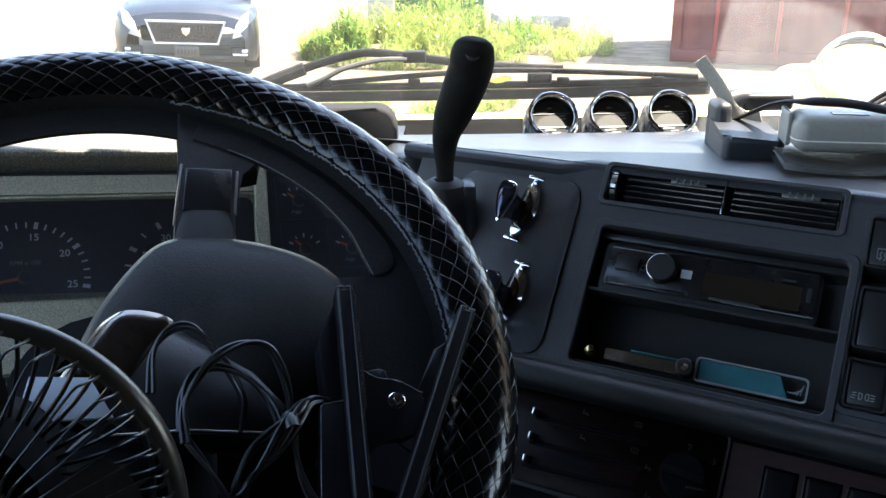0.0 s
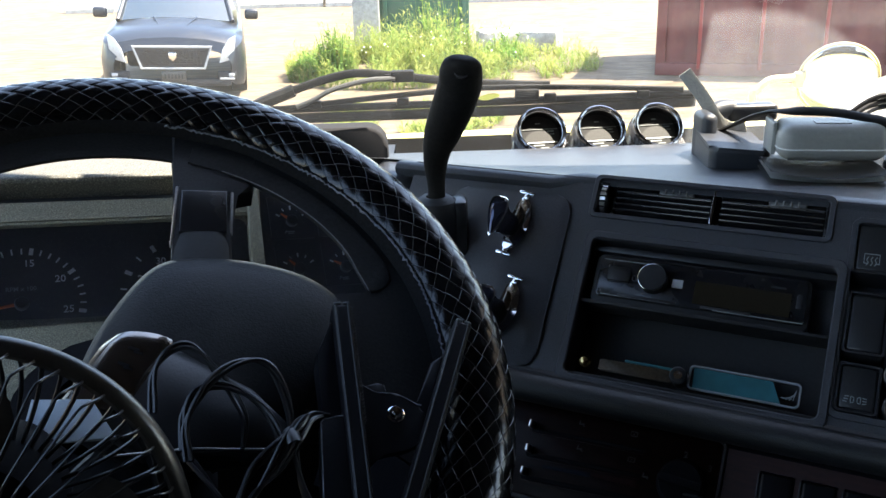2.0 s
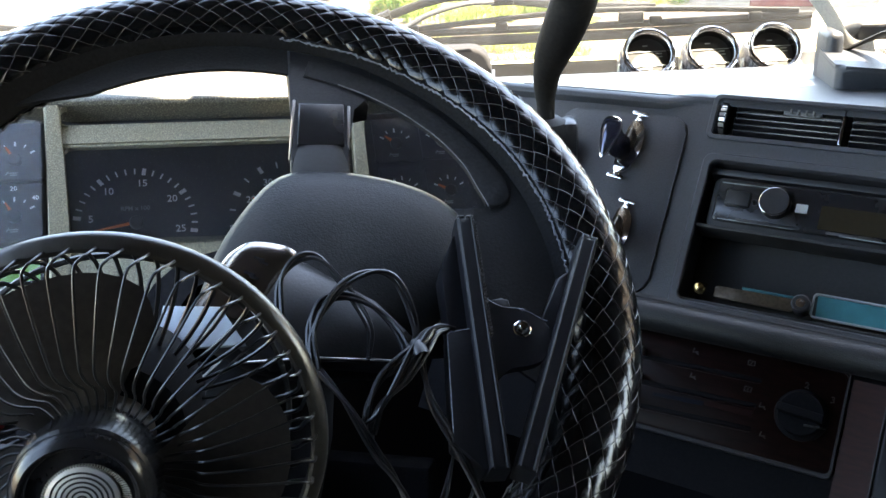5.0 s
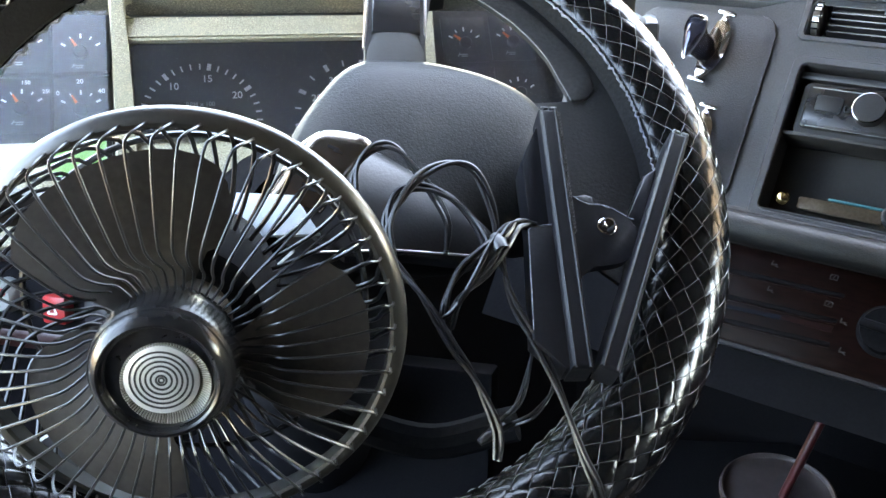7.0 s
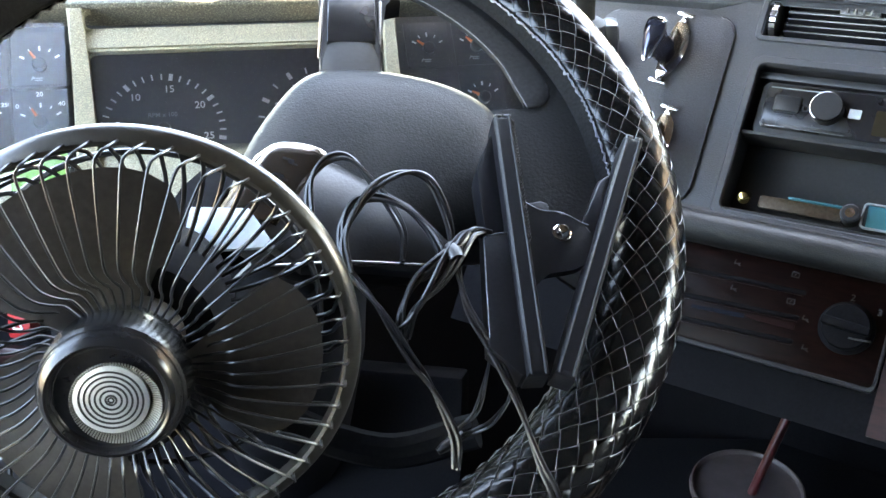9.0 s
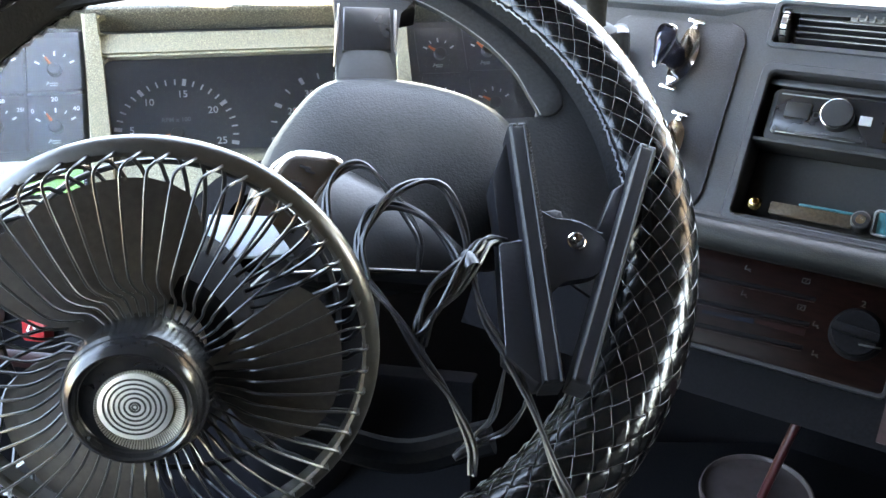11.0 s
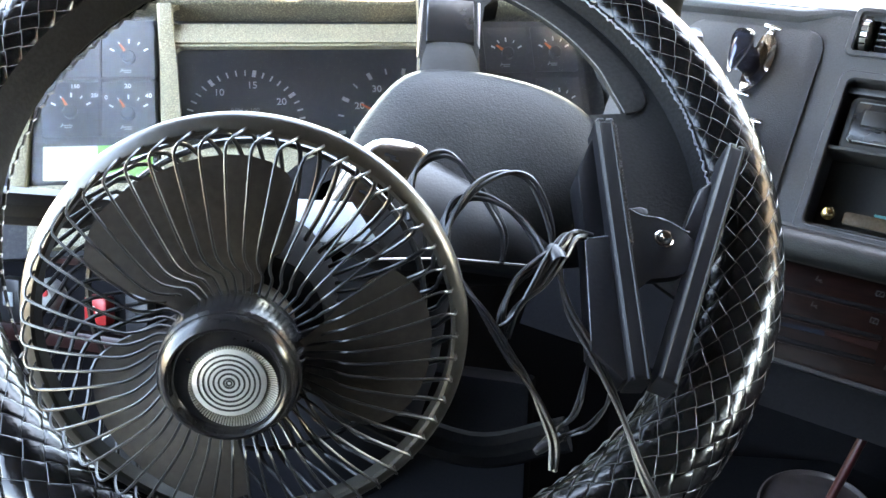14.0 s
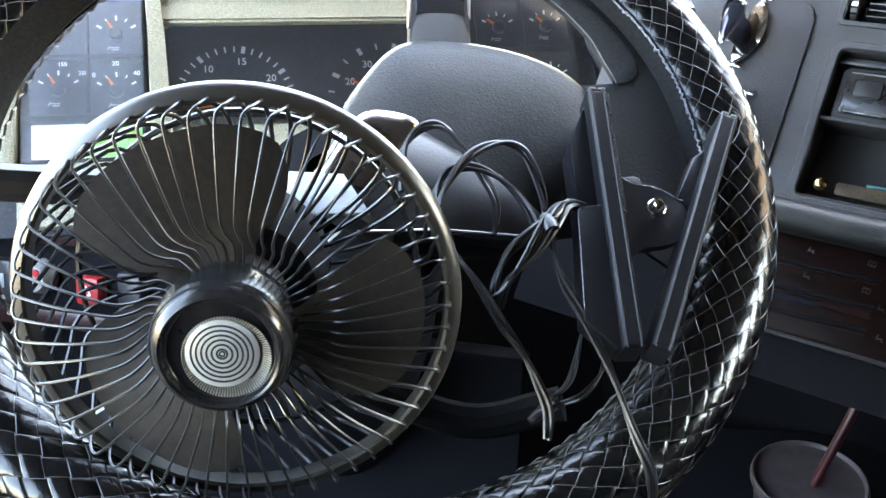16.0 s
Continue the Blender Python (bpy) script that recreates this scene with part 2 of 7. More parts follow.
TYRE = mat("tyre", (0.02, 0.02, 0.02), 0.8, grain=0.2, dirt=(0.2, 0.16, 0.12), dirt_amount=0.4, dirt_size=8)
LAMP = mat("headlamp", (0.36, 0.375, 0.39), 0.2, 0.2, grain=0.1, grain_size=30)
CARGLASS = mat("car_glass", (0.02, 0.03, 0.035), 0.04, grain=0.02, spec=1.0, coat=1.0)
# cup and lid colours darkened for the shade under the dash
CUPCLEAR = mat("cup_plastic_shaded", (0.028, 0.026, 0.027), 0.3, grain=0.1, grain_size=80)
CUPLID = mat("frosted_lid_shaded", (0.065, 0.050, 0.050), 0.4, grain=0.2, grain_size=70, dirt=(0.05, 0.038, 0.036), dirt_amount=0.6, dirt_size=45)
BLUEPRINT = mat("blue_print", (0.004, 0.007, 0.014), 0.6, grain=0.2, spec=0.1)
REDPRINT = mat("red_print", (0.013, 0.003, 0.0027), 0.6, grain=0.2, spec=0.1)
MIRROR = mat("mirror_glass", (0.60, 0.595, 0.53), 0.05, 1.0, dirt=(0.4, 0.38, 0.3), dirt_amount=0.4, dirt_size=25)


def cells(m, scale, depth):
    """Adds the small pebbled cells of pressed leather to a material's relief."""
    nt = m.node_tree
    b = nt.nodes["Principled BSDF"]
    tc = nt.nodes.new("ShaderNodeTexCoord")
    warp = nt.nodes.new("ShaderNodeTexNoise")
    warp.inputs["Scale"].default_value = 45.0
    vm = nt.nodes.new("ShaderNodeVectorMath")
    vm.operation = "MULTIPLY_ADD"
    vm.inputs[1].default_value = (0.006, 0.006, 0.006)
    nt.links.new(tc.outputs["Object"], warp.inputs["Vector"])
    nt.links.new(warp.outputs["Color"], vm.inputs[0])
    nt.links.new(tc.outputs["Object"], vm.inputs[2])
    vo = nt.nodes.new("ShaderNodeTexVoronoi")
    vo.feature = "DISTANCE_TO_EDGE"
    vo.inputs["Scale"].default_value = scale
    nt.links.new(vm.outputs[0], vo.inputs["Vector"])
    mr = nt.nodes.new("ShaderNodeMapRange")
    mr.inputs["From Min"].default_value, mr.inputs["From Max"].default_value = 0.0, 0.22
    nt.links.new(vo.outputs["Distance"], mr.inputs["Value"])
    bp = nt.nodes.new("ShaderNodeBump")
    bp.inputs["Strength"].default_value = depth
    bp.inputs["Distance"].default_value = 0.0005
    nt.links.new(mr.outputs[0], bp.inputs["Height"])
    for l in list(nt.links):
        if l.to_socket == b.inputs["Normal"]:
            nt.links.new(l.from_socket, bp.inputs["Normal"])
    nt.links.new(bp.outputs[0], b.inputs["Normal"])


cells(LEATHER, 560.0, 0.14)


def clear(name, tint, dust=0.0, arc=None, diffuse=False):
    m = bpy.data.materials.new(name)
    m.use_nodes = True
    nt = m.node_tree
    nt.nodes.remove(nt.nodes["Principled BSDF"])
    out = nt.nodes["Material Output"]
    tr = nt.nodes.new("ShaderNodeBsdfTransparent")
    tr.inputs[0].default_value = (*tint, 1)
    gl = nt.nodes.new("ShaderNodeBsdfGlossy")
    gl.inputs["Roughness"].default_value = 0.02
    fr = nt.nodes.new("ShaderNodeFresnel")
    fr.inputs["IOR"].default_value = 1.45
    a = nt.nodes.new("ShaderNodeMixShader")
    nt.links.new(fr.outputs[0], a.inputs[0])
    nt.links.new(tr.outputs[0], a.inputs[1])
    nt.links.new(gl.outputs[0], a.inputs[2])
    last = a.outputs[0]
    if dust:
        tc = nt.nodes.new("ShaderNodeTexCoord")
        n1 = nt.nodes.new("ShaderNodeTexNoise")
        n1.inputs["Scale"].default_value = 5.0
        n1.inputs["Detail"].default_value = 8.0
        n1.inputs["Roughness"].default_value = 0.7
        nt.links.new(tc.outputs["Object"], n1.inputs["Vector"])
        mr = nt.nodes.new("ShaderNodeMapRange")
        mr.inputs["From Min"].default_value, mr.inputs["From Max"].default_value = 0.4, 0.8
        mr.inputs["To Min"].default_value, mr.inputs["To Max"].default_value = dust * 0.4, dust * 1.6
        nt.links.new(n1.outputs["Fac"], mr.inputs["Value"])
        if arc:
            ds = nt.nodes.new("ShaderNodeVectorMath")
            ds.operation = "DISTANCE"
            ds.inputs[1].default_value = arc[:3]
            nt.links.new(tc.outputs["Object"], ds.inputs[0])
            st = nt.nodes.new("ShaderNodeMapRange")
            st.inputs["From Min"].default_value, st.inputs["From Max"].default_value = arc[3] + 0.006, arc[3] - 0.006
            st.inputs["To Min"].default_value, st.inputs["To Max"].default_value = 0.0, 1.0
            nt.links.new(ds.outputs["Value"], st.inputs["Value"])
            sx = nt.nodes.new("ShaderNodeSeparateXYZ")
            nt.links.new(tc.outputs["Object"], sx.inputs[0])
            side = nt.nodes.new("ShaderNodeMapRange")
            side.inputs["From Min"].default_value, side.inputs["From Max"].default_value = arc[5], arc[5] + 0.006
            nt.links.new(sx.outputs["X"], side.inputs["Value"])
            zone = nt.nodes.new("ShaderNodeMath")
            zone.operation = "MULTIPLY"
            nt.links.new(st.outputs[0], zone.inputs[0])
            nt.links.new(side.outputs[0], zone.inputs[1])
            mu = nt.nodes.new("ShaderNodeMath")
            mu.operation = "MULTIPLY_ADD"
            mu.inputs[1].default_value = arc[4]
            nt.links.new(zone.outputs[0], mu.inputs[0])
            nt.links.new(mr.outputs[0], mu.inputs[2])
            mr = mu
        tl = nt.nodes.new("ShaderNodeBsdfDiffuse" if diffuse else "ShaderNodeBsdfTranslucent")
        # the diffuse dust is tinted blue to carry the glare on the dial lenses
        tl.inputs[0].default_value = (0.66, 0.75, 0.9, 1) if diffuse else (0.8, 0.78, 0.72, 1)
        c = nt.nodes.new("ShaderNodeMixShader")
        nt.links.new(mr.outputs[0], c.inputs[0])
        nt.links.new(last, c.inputs[1])
        nt.links.new(tl.outputs[0], c.inputs[2])
        last = c.outputs[0]
    nt.links.new(last, out.inputs["Surface"])
    return m


GLASS = clear("windscreen_glass", (0.97, 0.98, 0.97), 0.020, (0.412, 1.15, 1.947, 0.254, 0.062, 0.37))
PANE = clear("clear_pane", (0.97, 0.98, 0.98))
LENS = clear("dusty_lens", (0.95, 0.96, 0.97), 0.014, diffuse=True)
# thicker veil: dust plus the glare over the left gauges
HAZYLENS = clear("dusty_glare_lens", (0.95, 0.96, 0.97), 0.15, diffuse=True)


# ---- mesh helpers ----
def thing(name, m, label, category, group=""):
    e = new(name)
    e.empty_display_size = 0.02
    e.matrix_world = m
    return tagged(e, label, category, group)


def part(name, bm, material, parent=None, label="", smooth=True, angle=35):
    me = bpy.data.meshes.new(name)
    bmesh.ops.recalc_face_normals(bm, faces=bm.faces)
    bm.to_mesh(me)
    bm.free()
    me.materials.append(material)
    if smooth:
        me.shade_smooth()
        me.set_sharp_from_angle(angle=radians(angle))
    ob = new(name, me)
    if parent is not None:
        ob.parent = parent
    return tagged(ob, label)


def structure(name, bm, material, m=None, label="", category=""):
    ob = part(name, bm, material, None)
    if m is not None:
        ob.matrix_world = m
    return tagged(ob, label, category, kind="structure")


def BM():
    return bmesh.new()


def rbox(bm, c, s, bevel=0.0, seg=2, m=None):
    """A box with rounded edges: centre, size."""
    r = bmesh.ops.create_cube(bm, size=1.0)
    vs = r["verts"]
    for v in vs:
        v.co = Vector((v.co.x * s[0], v.co.y * s[1], v.co.z * s[2]))
    if bevel > 0:
        es = list({e for v in vs for e in v.link_edges})
        got = bmesh.ops.bevel(bm, geom=es, offset=min(bevel, min(s) * 0.48), segments=seg, affect="EDGES", profile=0.5)
        vs = list({v for f in got["faces"] for v in f.verts} | {v for v in vs if v.is_valid})
    t = Matrix.Translation(c) @ (m if m is not None else Matrix())
    for v in vs:
        v.co = t @ v.co
    return bm


def lathe(bm, prof, seg=48, m=None, close=False):
    """A turned form about z from (radius, height) pairs."""
    m = m if m is not None else Matrix()
    rings = []
    for r, z in prof:
        if r < 1e-6:
            rings.append([bm.verts.new(m @ Vector((0, 0, z)))])
        else:
            rings.append([bm.verts.new(m @ Vector((r * math.cos(2 * math.pi * k / seg), r * math.sin(2 * math.pi * k / seg), z))) for k in range(seg)])
    pairs = list(zip(rings, rings[1:])) + ([(rings[-1], rings[0])] if close else [])
    for a, b in pairs:
        for k in range(seg):
            q = [a[k % len(a)], a[(k + 1) % len(a)], b[(k + 1) % len(b)], b[k % len(b)]]
            q = list(dict.fromkeys(q))
            if len(q) > 2:
                bm.faces.new(q)
    return bm


def spline(pts, n=8, closed=False):
    """Points on a smooth curve through the given ones."""
    pts = [Vector(p) for p in pts]
    out, k = [], len(pts)
    for i in range(k if closed else k - 1):
        p1, p2 = pts[i], pts[(i + 1) % k]
        p0 = pts[i - 1] if (i > 0 or closed) else p1 * 2 - p2
        p3 = pts[(i + 2) % k] if (i + 2 < k or closed) else p2 * 2 - p1
        for j in range(n):
            t = j / n
            out.append(0.5 * (2 * p1 + (p2 - p0) * t + (2 * p0 - 5 * p1 + 4 * p2 - p3) * t * t + (3 * p1 - p0 - 3 * p2 + p3) * t ** 3))
    if not closed:
        out.append(pts[-1])
    return out


def sweep(bm, pts, r, seg=8, closed=False, flat=1.0, up=None):
    """A tube along points. r: a radius, or one for each point; flat: squashes it across up."""
    pts = [Vector(p) for p in pts]
    k = len(pts)
    rad = r if isinstance(r, (list, tuple)) else [r] * k
    side, rings = None, []
    for i, p in enumerate(pts):
        a, b = (pts[i - 1], pts[(i + 1) % k]) if closed else (pts[max(i - 1, 0)], pts[min(i + 1, k - 1)])
        d = (b - a).normalized()
        if up is not None:
            side = d.cross(Vector(up)).normalized()
        elif side is None:
            side = d.orthogonal().normalized()
        else:
            side = (side - d * side.dot(d)).normalized()
        o = d.cross(side)
        rings.append([bm.verts.new(p + rad[i] * (math.cos(2 * math.pi * j / seg) * side + flat * math.sin(2 * math.pi * j / seg) * o)) for j in range(seg)])
    for i in range(k if closed else k - 1):
        a, b = rings[i], rings[(i + 1) % k]
        for j in range(seg):
            bm.faces.new((a[j], a[(j + 1) % seg], b[(j + 1) % seg], b[j]))
    if not closed:
        bm.faces.new(rings[0][::-1])
        bm.faces.new(rings[-1])
    return bm


def prism(bm, poly, z0, z1, bevel=0.0, seg=2, m=None):
    """An outline in x and y, given thickness, its upper rim rounded."""
    m = m if m is not None else Matrix()
    lo = [bm.verts.new(Vector((x, y, z0))) for x, y in poly]
    hi = [bm.verts.new(Vector((x, y, z1))) for x, y in poly]
    k = len(poly)
    top = bm.faces.new(hi)
    bm.faces.new(lo[::-1])
    for i in range(k):
        bm.faces.new((lo[i], lo[(i + 1) % k], hi[(i + 1) % k], hi[i]))
    vs = lo + hi
    if bevel > 0:
        got = bmesh.ops.bevel(bm, geom=list(top.edges), offset=bevel, segments=seg, affect="EDGES", profile=0.5)
        vs = [v for v in set(lo + hi + [v for f in got["faces"] for v in f.verts]) if v.is_valid]
    for v in vs:
        v.co = m @ v.co
    return bm


def rounded(x0, y0, x1, y1, r, n=5):
    """The outline of a rectangle with round corners."""
    out = []
    for cx, cy, a in ((x1 - r, y1 - r, 0), (x0 + r, y1 - r, 90), (x0 + r, y0 + r, 180), (x1 - r, y0 + r, 270)):
        out += [(cx + r * math.cos(radians(a + 90 * k / n)), cy + r * math.sin(radians(a + 90 * k / n))) for k in range(n + 1)]
    return out


def rim(bm, outer, inner, z0, z1, soft=0.0015):
    """A frame between two outlines with the same number of points."""
    k = len(outer)
    def ring(p, z):
        return [bm.verts.new((x, y, z)) for x, y in p]
    def mixp(a, b, t):
        return [(x + (u - x) * t, y + (v - y) * t) for (x, y), (u, v) in zip(a, b)]
    rows = [ring(outer, z0), ring(outer, z1 - soft), ring(mixp(outer, inner, 0.15), z1), ring(mixp(outer, inner, 0.85), z1), ring(inner, z1 - soft), ring(inner, z0)]
    for a, b in zip(rows, rows[1:]):
        for i in range(k):
            bm.faces.new((a[i], a[(i + 1) % k], b[(i + 1) % k], b[i]))
    return bm


def grid(bm, rows):
    """A sheet through rows of points."""
    vs = [[bm.verts.new(p) for p in r] for r in rows]
    for a, b in zip(vs, vs[1:]):
        for i in range(len(a) - 1):
            bm.faces.new((a[i], a[i + 1], b[i + 1], b[i]))
    return bm


def panel(bm, u0, u1, v0, v1, holes, depth, z=0.0):
    """A flat face with rectangular holes that go in by depth."""
    us = sorted({u0, u1, *[h[0] for h in holes], *[h[2] for h in holes]})
    vs = sorted({v0, v1, *[h[1] for h in holes], *[h[3] for h in holes]})
    cache = {}
    def vert(x, y, w):
        key = (round(x, 6), round(y, 6), round(w, 6))
        if key not in cache:
            cache[key] = bm.verts.new((x, y, w))
        return cache[key]
    for a, b in zip(us, us[1:]):
        for c, d in zip(vs, vs[1:]):
            x, y = (a + b) / 2, (c + d) / 2
            if not any(h[0] < x < h[2] and h[1] < y < h[3] for h in holes):
                bm.faces.new((vert(a, c, z), vert(b, c, z), vert(b, d, z), vert(a, d, z)))
    def wall(x0, y0, x1, y1):
        w = [bm.verts.new(p) for p in ((x0, y0, z), (x1, y1, z), (x1, y1, z - depth), (x0, y0, z - depth))]
        bm.faces.new(w)
    for h in [*holes, (u0, v0, u1, v1)]:
        wall(h[0], h[1], h[2], h[1]), wall(h[2], h[1], h[2], h[3]), wall(h[2], h[3], h[0], h[3]), wall(h[0], h[3], h[0], h[1])
    bm.faces.new([bm.verts.new(p) for p in ((u0, v0, z - depth), (u1, v0, z - depth), (u1, v1, z - depth), (u0, v1, z - depth))])
    bmesh.ops.remove_doubles(bm, verts=bm.verts, dist=1e-6)
    return bm


def letters(text, size, material, parent, m, name="lettering", label=""):
    """Flat raised writing with the built-in font, centred at m."""
    c = bpy.data.curves.new(name, "FONT")
    c.body, c.size, c.extrude, c.align_x, c.align_y = text, size, 0.0002, "CENTER", "CENTER"
    c.resolution_u = 3
    c.offset = size * 0.012
    tmp = bpy.data.objects.new(name, c)
    me = bpy.data.meshes.new_from_object(tmp)
    bpy.data.objects.remove(tmp)
    bpy.data.curves.remove(c)
    me.materials.append(material)
    ob = new(name, me)
    ob.parent = parent
    ob.matrix_basis = m
    return tagged(ob, label)


def bars(bm, items):
    """Flat marks: (x, y, length, width, degrees, z)."""
    for x, y, l, w, a, z in items:
        rbox(bm, (x, y, z), (l, w, 0.0006), m=Matrix.Rotation(radians(a), 4, "Z"))
    return bm


# ---- ground and distance ----
bm = BM()
ring_r = [0, 2, 4, 7, 10, 14, 18, 24, 32, 45, 70, 120, 300, 900, 2500]
prev = None
for r in ring_r:
    if r == 0:
        row = [bm.verts.new((0, 8, GROUND))]
    else:
        row = []
        for k in range(72):
            a = 2 * math.pi * k / 72
            x, y = r * math.cos(a), 8 + r * math.sin(a)
            h = 0.05 * noise.noise((x * 0.35, y * 0.35, 0)) if r < 60 else 0
            row.append(bm.verts.new((x, y, GROUND + h)))
    if prev:
        for k in range(72):
            q = list(dict.fromkeys([prev[k % len(prev)], prev[(k + 1) % len(prev)], row[(k + 1) % 72], row[k]]))
            bm.faces.new(q)
    prev = row
structure("ground", bm, SAND, None, "pale dry sandy yard with wheel tracks", "ground")


def barrier(x, y, ang, length):
    t = thing("concrete_barrier", pose(x, y, GROUND, 0, 0, ang), "weathered grey concrete barrier across the yard", "barrier", "barriers")
    b = BM()
    prof = [(-0.4, 0), (-0.4, 0.12), (-0.2, 0.4), (-0.14, 1.0), (0.14, 1.0), (0.2, 0.4), (0.4, 0.12), (0.4, 0)]
    grid(b, [[(sx, p, q) for p, q in prof] for sx in (-length / 2, length / 2)])
    part("body", b, CONCRETE, t, smooth=False)


for k in range(7):
    barrier(-9 + 4.1 * k, 29.5 - 0.2 * k, -1, 4.0)

# ---- the cab's shell ----
def cab():
    # floor, roof, walls with window openings; thickness 0.06
    b = BM()
    rbox(b, (0.4, -0.35, 1.02), (2.36, 3.3, 0.08), 0.01)
    structure("floor", b, SHADE, None, "dark cab floor", "floor")
    b = BM()
    rbox(b, (0.4, -0.42, 3.05), (2.36, 2.55, 0.08), 0.02)
    structure("ceiling", b, HEADLINER, None, "dark grey cab headliner", "ceiling")
    b = BM()
    rbox(b, (0.4, -1.7, 2.03), (2.36, 0.06, 1.98), 0.01)
    structure("wall_back", b, HEADLINER, None, "dark rear wall of the cab", "wall")
    for nm, x in (("wall_left", -0.78), ("wall_right", 1.58)):
        b = BM()
        top = 2.0 if x < 0 else 2.12
        rbox(b, (x, -0.3, (top + 1.03) / 2), (0.07, 2.8, top - 1.03), 0.01)          # door below the window
        back, low = (-0.75, 2.85) if x < 0 else (0.10, 2.55)
        rbox(b, (x, (back - 1.68) / 2, 2.49), (0.07, back + 1.68, 1.06), 0.01)       # behind the window
        rbox(b, (x, 0.0, (low + 3.01) / 2), (0.07, 1.90, 3.01 - low), 0.01)         # over the window
        for a, c in (((x, 0.62, 2.98), (x, 1.16, 1.98)),):        # front post
            sweep(b, [a, c], 0.06, 8)
        structure(nm, b, TRIMGREY, None, "grey door and side wall of the cab with a window", "wall")
    b = BM()
    rbox(b, (0.4, 1.2, 1.5), (2.36, 0.06, 0.86), 0.01)
    structure("wall_front", b, SHADE, None, "bulkhead under the windscreen", "wall")
    b = BM()
    rbox(b, (0.4, 0.72, 2.95), (2.36, 0.2, 0.12), 0.02)
    structure("trim", b, HEADLINER, None, "header over the windscreen", "trim")
    # added flap, out of view, shaped to shade the dials and console
    b = BM()
    for dy in (0.0, -0.012):
        grid(b, [[(x + (z - 2.6) * 0.467, y + dy, z) for x, y, z in row] for row in (((-0.078, 0.853, 2.75), (0.022, 0.870, 2.71), (0.032, 0.915, 2.6), (0.222, 0.915, 2.6), (1.38, 0.905, 2.62)), ((-0.078, 0.80, 2.88), (0.022, 0.80, 2.88), (0.08, 0.80, 2.88), (0.222, 0.80, 2.88), (1.38, 0.80, 2.88)))])
    structure("trim_2", b, TRIMGREY, None, "added unseen flap that keeps the sun off the dials and console", "trim")


cab()
b = BM()
grid(b, [[(x, 0.82 + 0.40 * t - 0.10 * ((x - 0.4) / 1.1) ** 2, 2.90 - 0.90 * t) for x in np.linspace(-0.74, 1.54, 13)] for t in np.linspace(0, 1, 7)])
ws = structure("window_1", b, GLASS, None, "dusty windscreen with a wiped arc", "window")
ws.visible_shadow = False

# ---- yellow hood outside ----
def hood():
    t = thing("truck_hood", pose(0.4, 1.6, 1.9), "yellow painted hood of the truck", "hood")
    b = BM()
    def row(yy, zz):
        return [(x, yy, zz - 0.02 * (x / 1.0) ** 2) for x in np.linspace(-1.05, 1.05, 15)]
    grid(b, [row(yy, zz) for yy, zz in ((-0.012, 0.052), (-0.006, 0.058), (0.01, 0.0605), (0.05, 0.052), (0.3, -0.06), (0.8, -0.3), (1.2, -0.55), (1.3, -1.0))])
    part("body", b, YELLOW, t)
    b = BM()
    grid(b, [[(x, yy, zz - 0.004 * x * x) for x in np.linspace(-1.05, 1.05, 15)] for yy, zz in ((-0.340, -0.25), (-0.338, 0.118), (-0.334, 0.1245), (-0.328, 0.1235), (-0.30, 0.05), (-0.02, 0.045))])
    # near-black stands for the shaded gap between hood edge and glass
    part("cowl", b, mat("cowl_shade_black", (0.004, 0.004, 0.004), 0.9, grain=0.2, spec=0.03), t, "upright cowl strip behind the hood, its shade put into a near-black")


hood()


